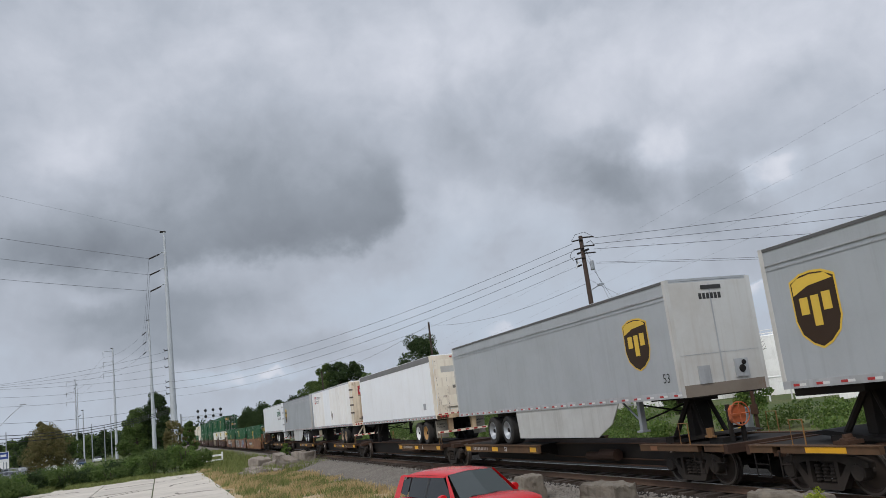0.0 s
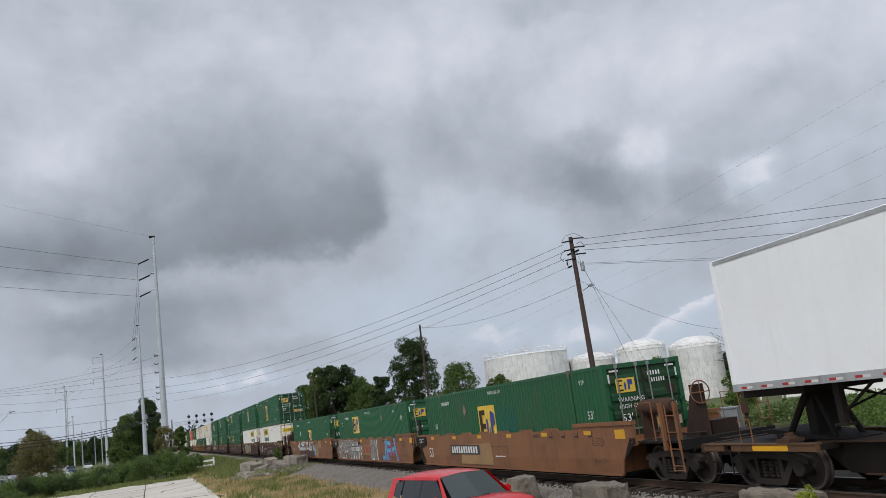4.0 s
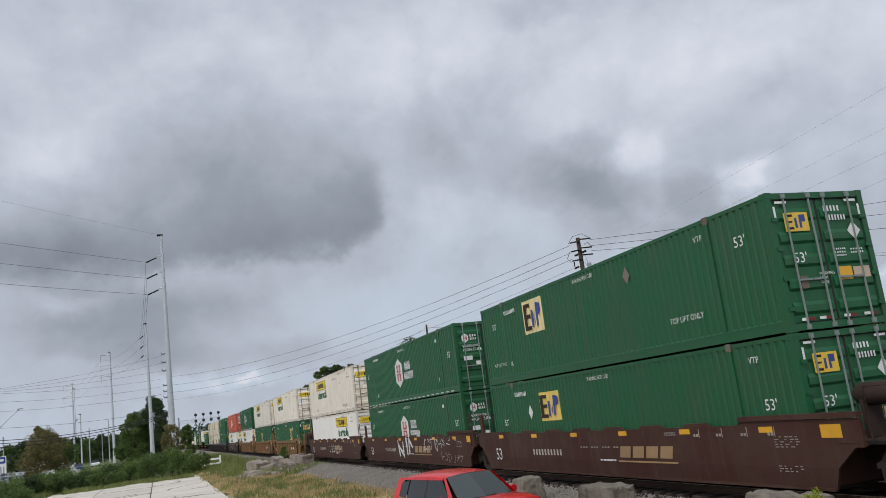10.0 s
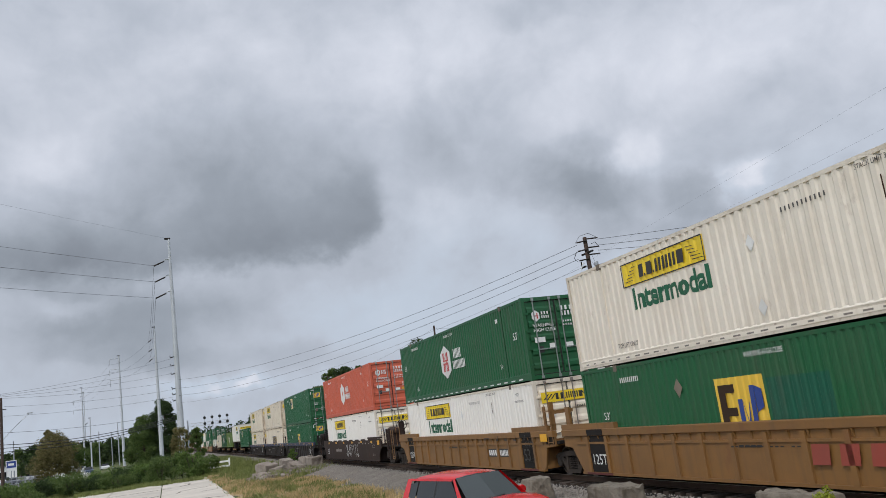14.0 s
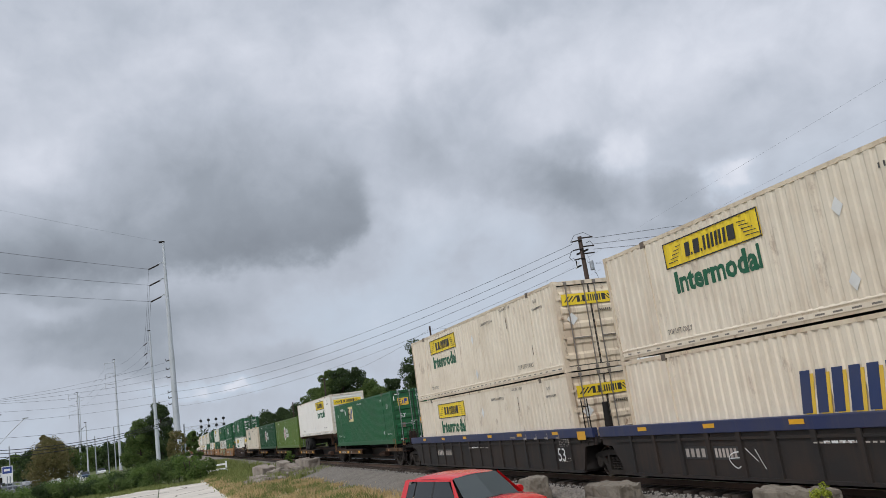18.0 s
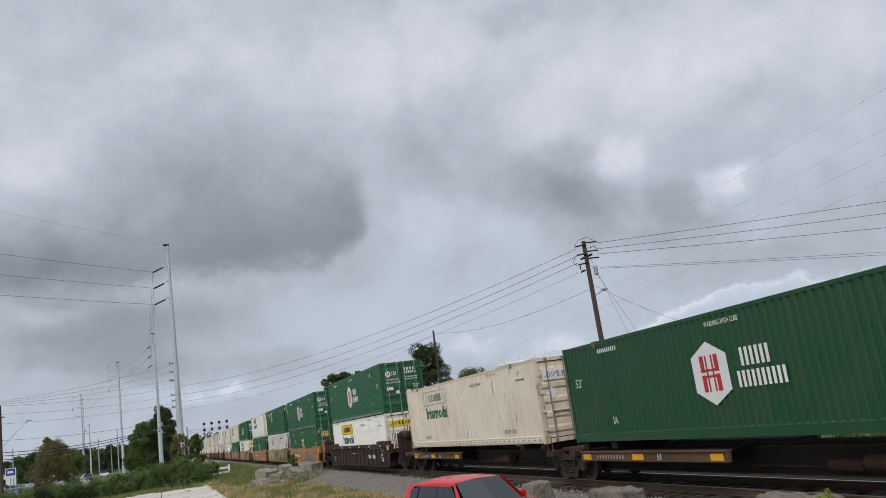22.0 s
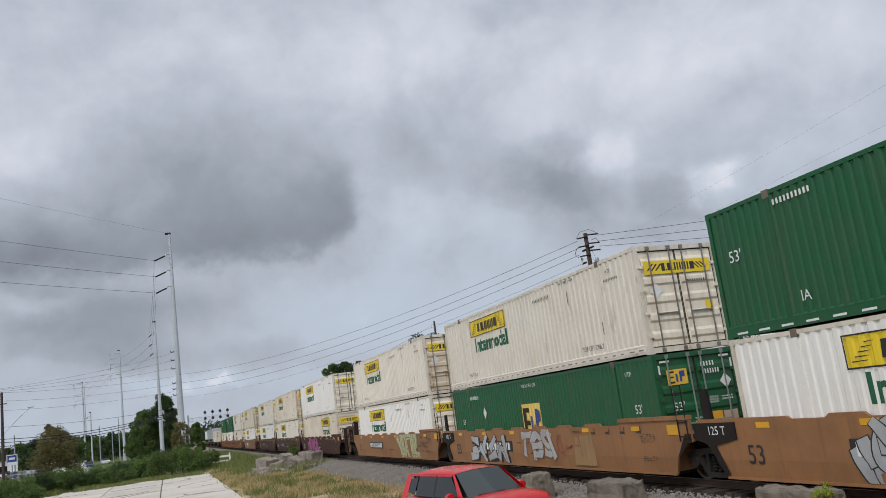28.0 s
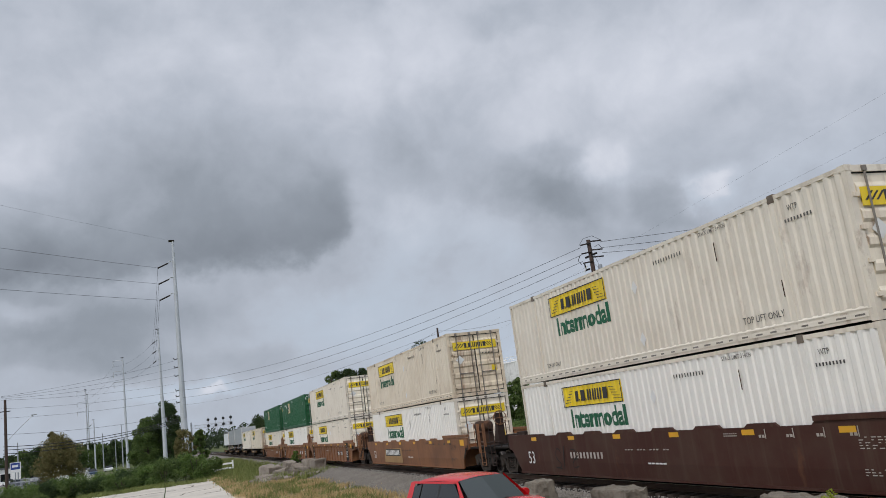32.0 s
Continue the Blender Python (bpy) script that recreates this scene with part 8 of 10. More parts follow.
part("roof", Shape().box(-10.3, 10.3, -4.3, 4.3, 5.4, 5.7), ROOFGREY, of)

# ---- plants ----
def foliage(name, tone, tip, rough=0.6):
    m = bpy.data.materials.new(name)
    m.use_nodes = True
    t = m.node_tree
    p = t.nodes["Principled BSDF"]
    geo = t.nodes.new("ShaderNodeNewGeometry")
    co = t.nodes.new("ShaderNodeTexCoord").outputs["Object"]
    f = ramp(t, geo.outputs["Random Per Island"], (0.0, 0.0), (1.0, 1.0))
    col = mixc(t, f, tone, tip)
    k = mth(t, "ADD", 0.65, mth(t, "MULTIPLY", noise_at(t, co, 0.9, 4.0), 0.7))
    col = mixc(t, 1.0, col, N(t, "ShaderNodeCombineXYZ", k, k, k), "MULTIPLY")
    t.links.new(col, p.inputs["Base Color"])
    p.inputs["Roughness"].default_value = rough
    p.inputs["Specular IOR Level"].default_value = 0.3
    tr = t.nodes.new("ShaderNodeBsdfTranslucent")
    t.links.new(col, tr.inputs[0])
    mx = t.nodes.new("ShaderNodeMixShader")
    mx.inputs[0].default_value = 0.4
    t.links.new(p.outputs[0], mx.inputs[1])
    t.links.new(tr.outputs[0], mx.inputs[2])
    t.links.new(mx.outputs[0], t.nodes["Material Output"].inputs[0])
    return m


LEAFDARK = foliage("leaves_dark", (0.026, 0.050, 0.017), (0.075, 0.112, 0.036))
LEAFMID = foliage("leaves_mid", (0.060, 0.105, 0.026), (0.15, 0.205, 0.058))
LEAFFRESH = foliage("leaves_fresh", (0.075, 0.14, 0.028), (0.18, 0.25, 0.065))
LEAFBROWN = foliage("leaves_brownish", (0.11, 0.115, 0.040), (0.25, 0.20, 0.085))
STRAW = foliage("grass_straw", (0.36, 0.27, 0.125), (0.60, 0.46, 0.25), 0.8)
BLADE = foliage("grass_green", (0.13, 0.165, 0.05), (0.27, 0.29, 0.10), 0.8)
LEAFWEED = foliage("leaves_yellow_green", (0.20, 0.26, 0.03), (0.42, 0.46, 0.06))
BARK = material("bark", (0.075, 0.055, 0.042), 0.95, soil=0.4, bump=0.6, bump_scale=18)


def leaves(points, size, rng, droop=0.0):
    """Many small bent leaf tufts at the points, as one mesh."""
    n = len(points)
    a = rng.normal(size=(n, 3))
    a /= np.linalg.norm(a, axis=1)[:, None]
    b = rng.normal(size=(n, 3))
    b -= a * (a * b).sum(1)[:, None]
    b /= np.linalg.norm(b, axis=1)[:, None]
    s = size * rng.uniform(0.55, 1.3, n)[:, None]
    c = points
    v = np.stack([c - a * s, c - b * s * 0.5 + np.cross(a, b) * s * 0.2, c + a * s, c + b * s * 0.5 + np.cross(a, b) * s * 0.2], 1).reshape(-1, 3)
    me = bpy.data.meshes.new("leaves")
    me.from_pydata([], [], []) if n == 0 else None
    me.vertices.add(4 * n)
    me.vertices.foreach_set("co", v.astype(np.float32).ravel())
    me.loops.add(4 * n)
    me.loops.foreach_set("vertex_index", np.arange(4 * n, dtype=np.int32))
    me.polygons.add(n)
    me.polygons.foreach_set("loop_start", np.arange(0, 4 * n, 4, dtype=np.int32))
    me.update(calc_edges=True)
    return me


def clumps(rng, centres, radii, per):
    """Points in the outer part of many small clumps."""
    out = []
    for c, r in zip(centres, radii):
        d = rng.normal(size=(per, 3))
        d /= np.linalg.norm(d, axis=1)[:, None]
        out.append(np.array(c) + d * (r * rng.uniform(0.35, 1.0, per) ** 0.6)[:, None] * np.array([1, 1, 0.8]))
    return np.concatenate(out)


def tree(p, height, spread, label, leaf, seed, clear=0.25, n=34, per=190, size=0.2, pine=False, category="tree", group="trees"):
    """A trunk with limbs and a crown of clumps with gaps."""
    rng = np.random.default_rng(seed)
    t = thing("tree", label, category, group, at=(p[0], p[1], ground_height(p[0], p[1]) - 0.1))
    h0 = clear * height
    lean = rng.uniform(-0.04, 0.04, 2) * height
    trunk = Shape().tube([(0, 0, 0), (lean[0] * 0.4, lean[1] * 0.4, 0.45 * height), (lean[0], lean[1], 0.93 * height)], 0.022 * height + 0.05, 8, 0.03)
    cs, rs = [], []
    for k in range(n):
        u = (k + 0.5) / n
        z = h0 + (height - h0) * u
        if pine:
            w = spread * (0.55 + 0.5 * math.sin(3.1 * min(u * 1.05 + 0.15, 1.0))) * (1.0 if u < 0.8 else 1.5 - 0.9 * u + 0.12)
        else:
            w = spread * math.sqrt(max(0.05, 1 - (2 * (u - 0.42)) ** 2 * 0.85))
        a, q = 2.4 * k + rng.uniform(-0.5, 0.5), w * rng.uniform(0.35, 0.92)
        c = (lean[0] * u + q * math.cos(a), lean[1] * u + q * math.sin(a), z + rng.uniform(-0.04, 0.04) * height)
        cs.append(c)
        rs.append(spread * rng.uniform(0.20, 0.40))
        trunk.tube([(lean[0] * u * 0.8, lean[1] * u * 0.8, max(z - 0.10 * height, 0.3)), c], 0.010 * height * (1.1 - u) + 0.015, 4, 0.012, caps=False)
    cs.append((lean[0], lean[1], height * 0.96))
    rs.append(spread * 0.25)
    part("trunk", trunk, BARK, t)
    part("crown", leaves(clumps(rng, cs, rs, per), size, rng), leaf, t)
    return t


tree(polar(72.55, 112), 12.1, 3.6, "dense dark green pine with a rounded crown", LEAFDARK, 1, 0.2, 54, 420, 0.14, True)
tree(polar(74.6, 116), 8.0, 2.2, "dark green pine with sparse outer branches", LEAFDARK, 2, 0.3, 30, 260, 0.14, True)
tree(polar(69.4, 100), 7.4, 3.3, "mid-green young pine with a loose crown", LEAFMID, 3, 0.08, 44, 360, 0.12, True)
for k, (hd, di, h, w, lf) in enumerate(((82.3, 230, 9.0, 4.5, LEAFDARK), (81.2, 220, 9.5, 4.5, LEAFDARK), (80.0, 165, 10.0, 3.8, LEAFMID), (79.1, 160, 12.6, 3.6, LEAFMID), (78.1, 158, 13.0, 3.8, LEAFDARK), (77.2, 160, 12.4, 3.6, LEAFDARK), (76.2, 155, 9.8, 3.4, LEAFMID), (75.6, 150, 8.4, 3.4, LEAFMID), (83.4, 260, 9.5, 5, LEAFDARK), (84.4, 280, 9.0, 5, LEAFDARK), (66.5, 118, 7.0, 3.0, LEAFMID))):
    tree(polar(hd, di), h, w, "broad dark green tree in a row of woods", lf, 10 + k, 0.15, 40, 330, 0.19)
tree(polar(96.5, 150), 7.6, 3.9, "broad brownish-green tree with pale blossom", LEAFBROWN, 31, 0.08, 60, 380, 0.13)
tree(polar(90.1, 212), 14.4, 4.2, "dark green tree behind the steel poles", LEAFDARK, 32, 0.1, 64, 420, 0.19)
tree(polar(91.4, 214), 11.0, 4.2, "green broad-leaved tree beside a darker tree", LEAFMID, 33, 0.05, 56, 400, 0.19)
tree(polar(89.25, 104), 5.4, 1.7, "thin brownish shrub at a pole's foot", LEAFBROWN, 34, 0.1, 24, 130, 0.14, category="shrub")
tree(polar(88.15, 97), 5.2, 0.85, "young green conifer in the hedge", LEAFMID, 35, 0.05, 30, 210, 0.13, True)
for k in range(12):
    hd = 91.2 + 0.72 * k
    tree(polar(hd, 330 + 25 * (k % 3)), 8.5 + 1.5 * ((k * 7) % 4) / 3, 5.0, "far green tree along the road", LEAFDARK if k % 2 else LEAFMID, 50 + k, 0.1, 22, 130, 0.42)
tree(polar(55.7, 70), 4.3, 1.9, "leafy green shrub before the storage tanks", LEAFMID, 81, 0.05, 34, 200, 0.13, category="shrub")
tree(polar(51.0, 69), 3.6, 1.5, "leafy green shrub at the foot of a dead tree", LEAFFRESH, 82, 0.05, 26, 180, 0.12, category="shrub")
tree(polar(82.1, 76), 1.9, 0.6, "small weedy sapling beside the ballast", LEAFFRESH, 80, 0.05, 16, 60, 0.09, category="shrub")
for k, (hd, di, h, w) in enumerate(((51.35, 71.5, 7.6, 1.6),)):
    p = polar(hd, di)
    t = thing("dead_tree", "bare dead tree with fine twigs", "tree", at=(p.x + 0.8, p.y, ground_height(p.x, p.y)))
    rng = np.random.default_rng(3)
    s = Shape().tube([(0, 0, 0), (0.1, 0, 4.0), (0, 0.1, 6.0)], 0.12, 6, 0.05)
    for j in range(40):
        a, z = rng.uniform(0, 6.28), rng.uniform(3.5, 5.8)
        s.tube([(0, 0, z), (1.0 * math.cos(a), 1.0 * math.sin(a), z + rng.uniform(0.1, 0.8)), (1.7 * math.cos(a + 0.3), 1.7 * math.sin(a + 0.3), z + rng.uniform(0.2, 1.3))], 0.025, 4, 0.008, caps=False)
    part("branch", s, BARK, t)

tuft(-11.98, 10.62, 0.15)

# the hedge behind the driveway, built along a line in overlapping bushes
rng = np.random.default_rng(9)
for k in range(19):
    u = k / 18
    hd = 99.6 - 11.7 * u
    di = 92 + 3.5 * math.sin(k * 1.7) - (9 if u < 0.12 else 0)
    p = polar(hd, di)
    h = 1.75 + 0.35 * math.sin(k * 2.3) + 1.2 * max(0, 0.3 - abs(u - 0.86)) / 0.3
    cs = [(rng.uniform(-1.7, 1.7), rng.uniform(-1.4, 1.4), rng.uniform(0.15, 0.85) * h) for _ in range(22)]
    hb = thing("hedge_bush", "dense green overgrown hedge bush", "bush", "overgrown hedge", at=(p.x, p.y, GROUND_Z))
    part("foliage", leaves(clumps(rng, cs, list(rng.uniform(0.3, 0.85, 22)), 200), 0.085, rng), (LEAFMID, LEAFFRESH, LEAFMID, LEAFDARK)[k % 4], hb)
    part("stem", Shape().tube([(0, 0, -0.1), (0.2, 0.1, 0.7 * h)], 0.05, 5).tube([(0, 0, 0), (-0.7, 0.4, 0.7 * h)], 0.04, 5).tube([(0, 0, 0), (0.8, -0.5, 0.7 * h)], 0.04, 5), BARK, hb)

# weeds on the bank behind the track
for k in range(34):
    x = -118 + 3.6 * k
    y = 23.5 + 2.5 * math.sin(k * 1.3)
    n = 16
    cs = [(rng.uniform(-2.4, 2.4), rng.uniform(-2.0, 2.0), rng.uniform(0.1, 0.85)) for _ in range(n)]
    wb = thing("weed_patch", "lush green weeds on the bank behind the track", "weeds", "weeds on the bank", at=(x, y, ground_height(x, y)))
    part("foliage", leaves(clumps(rng, cs, [0.55] * n, 150), 0.08, rng), (LEAFFRESH, LEAFMID, LEAFFRESH)[k % 3], wb)


def grass(n, x0, x1, y0, y1, h, mat, label, seed, clump=0.55):
    """Blades of grass in tufts, as one stuff object."""
    r = np.random.default_rng(seed)
    c = np.stack([r.uniform(x0, x1, n // 24), r.uniform(y0, y1, n // 24)], 1)
    c = c[np.array([noise.noise((a * 0.25, b * 0.4, seed)) > -0.12 for a, b in c])]
    p = np.repeat(c, 24, 0) + r.normal(size=(len(c) * 24, 2)) * clump * 0.5
    m = len(p)
    z = np.full(m, GROUND_Z)
    hh = h * r.uniform(0.4, 1.25, m)
    a = r.uniform(0, 6.283, m)
    w = 0.016 + 0.0004 * np.abs(p[:, 0])
    lx, ly = np.cos(a), np.sin(a)
    bend = r.normal(size=(m, 2)) * 0.35 * hh[:, None]
    v = np.stack([np.stack([p[:, 0] - lx * w, p[:, 1] - ly * w, z], 1), np.stack([p[:, 0] + lx * w, p[:, 1] + ly * w, z], 1), np.stack([p[:, 0] + bend[:, 0], p[:, 1] + bend[:, 1], z + hh], 1)], 1).reshape(-1, 3)
    me = bpy.data.meshes.new("grass")
    me.vertices.add(3 * m)
    me.vertices.foreach_set("co", v.astype(np.float32).ravel())
    me.loops.add(3 * m)
    me.loops.foreach_set("vertex_index", np.arange(3 * m, dtype=np.int32))
    me.polygons.add(m)
    me.polygons.foreach_set("loop_start", np.arange(0, 3 * m, 3, dtype=np.int32))
    me.update(calc_edges=True)
    return tagged(part("grass", me, mat), label, "grass", kind="stuff")


grass(44000, -86, -14, 3.8, 9.3, 0.26, STRAW, "dry straw-coloured grass on the verge", 1)
grass(15000, -88, -16, 3.6, 9.2, 0.22, BLADE, "tufts of green grass among the straw", 2)
grass(14000, -92, -82, -12, 4.5, 0.35, BLADE, "green weeds at the driveway's edge", 3)
grass(20000, -170, -74, 4.2, 10.8, 0.60, BLADE, "green weeds along the edge of the ballast", 9, 0.9)
grass(5000, -73, -62, 5.0, 12.6, 0.55, BLADE, "tall green weeds round the rubble heap", 6, 0.8)
grass(16000, -34, -17, 3.6, 6.6, 0.10, STRAW, "short sandy grass round the parked car", 7)
grass(5000, -60, -26, 4.0, 8.8, 0.34, BLADE, "green weed tufts on the verge", 8, 0.35)
grass(9000, -40, -8, 8.6, 10.2, 0.2, STRAW, "dry grass at the foot of the blocks", 4)

# loose stones on the ballast's shoulder
r = np.random.default_rng(4)
base = [(1, 0, -0.3), (-0.5, 0.87, -0.4), (-0.5, -0.87, -0.35), (0.15, 0.1, 0.75), (0.7, 0.6, 0.3)]
tri = [(0, 1, 4), (1, 3, 4), (0, 4, 3), (0, 3, 2), (1, 2, 3), (0, 2, 1)]
st = Shape()
for k in range(13000):
    u = r.random() ** 1.6
    x = -8 - 62 * u
    y = r.uniform(9.0, 12.0)
    z = -0.73 + 0.42 * min(max((y - 9.2) / 2.0, 0), 1) + 0.02
    s, a = r.uniform(0.022, 0.05), r.uniform(0, 6.28)
    q = r.uniform(0.6, 1.3, 3) * s
    ca, sa = math.cos(a), math.sin(a)
    st.add([(x + (bx * ca - by * sa) * q[0], y + (bx * sa + by * ca) * q[1], z + bz * q[2]) for bx, by, bz in base], tri)
me = bpy.data.meshes.new("stones")
me.from_pydata(st.v, [], st.f)
tagged(part("ballast_stones", me, STONE), "loose grey crushed stones on the ballast shoulder", "stones", kind="stuff")

# far wooded hill
r = np.random.default_rng(12)
pts = []
for k in range(900):
    hd = r.uniform(30, 58)
    di = r.uniform(430, 620)
    q = polar(hd, di)
    crest = 0.5 + 18 * math.exp(-((hd - 41) / 6.0) ** 2) + 5 * math.sin(hd * 0.9)
    zz = crest * (di - 400) / 220
    pts.append((q.x, q.y, max(zz, 0) + r.uniform(2, 9)))
LEAFFAR = foliage("leaves_far", (0.026, 0.045, 0.020), (0.060, 0.085, 0.038))
hill = tagged(part("far_woods", leaves(clumps(r, pts, [5.5] * len(pts), 110), 0.85, r), LEAFFAR), "dark green wooded hill in the distance", "woods", kind="stuff")
hs = Shape()
hx, hy = [28 + 2 * k for k in range(18)], [400, 450, 520, 640, 900]
hs.v = [(*polar(h, d).xy, -3 + (0.5 + 18 * math.exp(-((h - 41) / 6.0) ** 2) + 5 * math.sin(h * 0.9) + 3) * min((d - 400) / 220, 1.0)) for d in hy for h in hx]
hs.f = [(j * 18 + i, j * 18 + i + 1, (j + 1) * 18 + i + 1, (j + 1) * 18 + i) for j in range(4) for i in range(17)]
tagged(part("hill", hs, FIELD), "wooded hillside ground", "hill", kind="structure")
pts = []
for k in range(420):
    hd = r.uniform(84, 106)
    q = polar(hd, r.uniform(480, 620))
    pts.append((q.x, q.y, r.uniform(1, 9.5)))
tagged(part("far_tree_belt", leaves(clumps(r, pts, [5.0] * len(pts), 50), 0.9, r), LEAFFAR), "far belt of dark green trees", "woods", kind="stuff")

# ---- the parked car ----
CARRED = material("car_paint_red", (0.56, 0.010, 0.013), 0.22, soil=0.12, dirt=(0.30, 0.02, 0.02), vary=0.02, grain=2, spec=0.6)
BLACKTRIM = material("black_trim", (0.015, 0.015, 0.016), 0.5, soil=0.1)
GLASS = bpy.data.materials.new("tinted_glass")
GLASS.use_nodes = True
gp = GLASS.node_tree.nodes["Principled BSDF"]
gp.inputs["Base Color"].default_value, gp.inputs["Roughness"].default_value = (0.010, 0.013, 0.014, 1), 0.05
gp.inputs["Specular IOR Level"].default_value, gp.inputs["Transmission Weight"].default_value = 0.6, 0.0
WINDSCREEN = GLASS.copy()
WINDSCREEN.name = "windscreen_glass"
WINDSCREEN.node_tree.nodes["Principled BSDF"].inputs["Base Color"].default_value = (0.034, 0.044, 0.042, 1)
CARCLEAR = material("lamp_clear", (0.6, 0.62, 0.65), 0.1, 0.3, soil=0.0)


def loft(rings, closed=True):
    s, n = Shape(), len(rings[0])
    s.v = [p for r in rings for p in r]
    m = n if closed else n - 1
    s.f = [(i * n + j, i * n + (j + 1) % n, (i + 1) * n + (j + 1) % n, (i + 1) * n + j) for i in range(len(rings) - 1) for j in range(m)]
    return s


car = thing("car", "red boxy hatchback parked on the dry grass", "car", at=Matrix.Translation((-19.62, 6.95, GROUND_Z + 0.06)) @ Matrix.Rotation(radians(11.7), 4, "Z") @ Matrix.Diagonal((1.03, 1.02, 1.06, 1)))


def station(x, w, z0, z1, crown=0.03):
    """One cross section of the lower body."""
    return [(x, -w * 0.93, z0), (x, -w, z0 + 0.18), (x, -w, z1 - 0.16), (x, -w * 0.97, z1 - 0.03), (x, -w * 0.88, z1 + 0.0), (x, -w * 0.4, z1 + crown), (x, w * 0.4, z1 + crown), (x, w * 0.88, z1), (x, w * 0.97, z1 - 0.03), (x, w, z1 - 0.16), (x, w, z0 + 0.18), (x, w * 0.93, z0)]


rings = [station(x, w, z0, z1, c) for x, w, z0, z1, c in ((-2.06, 0.70, 0.45, 0.86, 0.0), (-2.02, 0.83, 0.30, 0.98, 0.0), (-1.7, 0.89, 0.22, 1.02, 0.0), (-0.6, 0.90, 0.20, 1.01, 0.0), (0.5, 0.90, 0.20, 1.0, 0.0), (1.02, 0.89, 0.22, 1.02, 0.035), (1.5, 0.88, 0.24, 1.02, 0.045), (1.92, 0.84, 0.28, 0.96, 0.04), (2.12, 0.72, 0.34, 0.86, 0.02), (2.2, 0.60, 0.42, 0.66, 0.0))]
bs = loft(rings)
bs.f += [tuple(range(11, -1, -1)), tuple(range(len(rings) * 12 - 12, len(rings) * 12))]
part("body", bs, CARRED, car, smooth_angle=45)


def hoop(x, w, z, drop):
    """Across the roof: from one gutter over the crown to the other."""
    return [(x, -w, z - drop), (x, -w * 0.93, z - 0.025), (x, -w * 0.5, z), (x, 0, z + 0.012), (x, w * 0.5, z), (x, w * 0.93, z - 0.025), (x, w, z - drop)]


roof = loft([hoop(0.32, 0.62, 1.545, 0.05), hoop(0.10, 0.655, 1.575, 0.06), hoop(-0.6, 0.665, 1.60, 0.07), hoop(-1.3, 0.65, 1.59, 0.07), hoop(-1.78, 0.62, 1.525, 0.07), hoop(-1.98, 0.58, 1.46, 0.06)], False)
part("roof", roof, CARRED, car, smooth_angle=50)
part("cabin_core", Shape().prism([(-1.9, 1.0), (0.92, 1.0), (0.28, 1.50), (-1.8, 1.50)], "y", -0.50, 0.50), BLACKTRIM, car)
part("windshield", Shape().add([(1.02, -0.74, 1.01), (1.06, 0, 1.03), (1.02, 0.74, 1.01), (0.34, 0.60, 1.53), (0.37, 0, 1.55), (0.34, -0.60, 1.53)], [(0, 1, 4, 5), (1, 2, 3, 4)]), WINDSCREEN, car, "tinted windshield with a pale sheen")
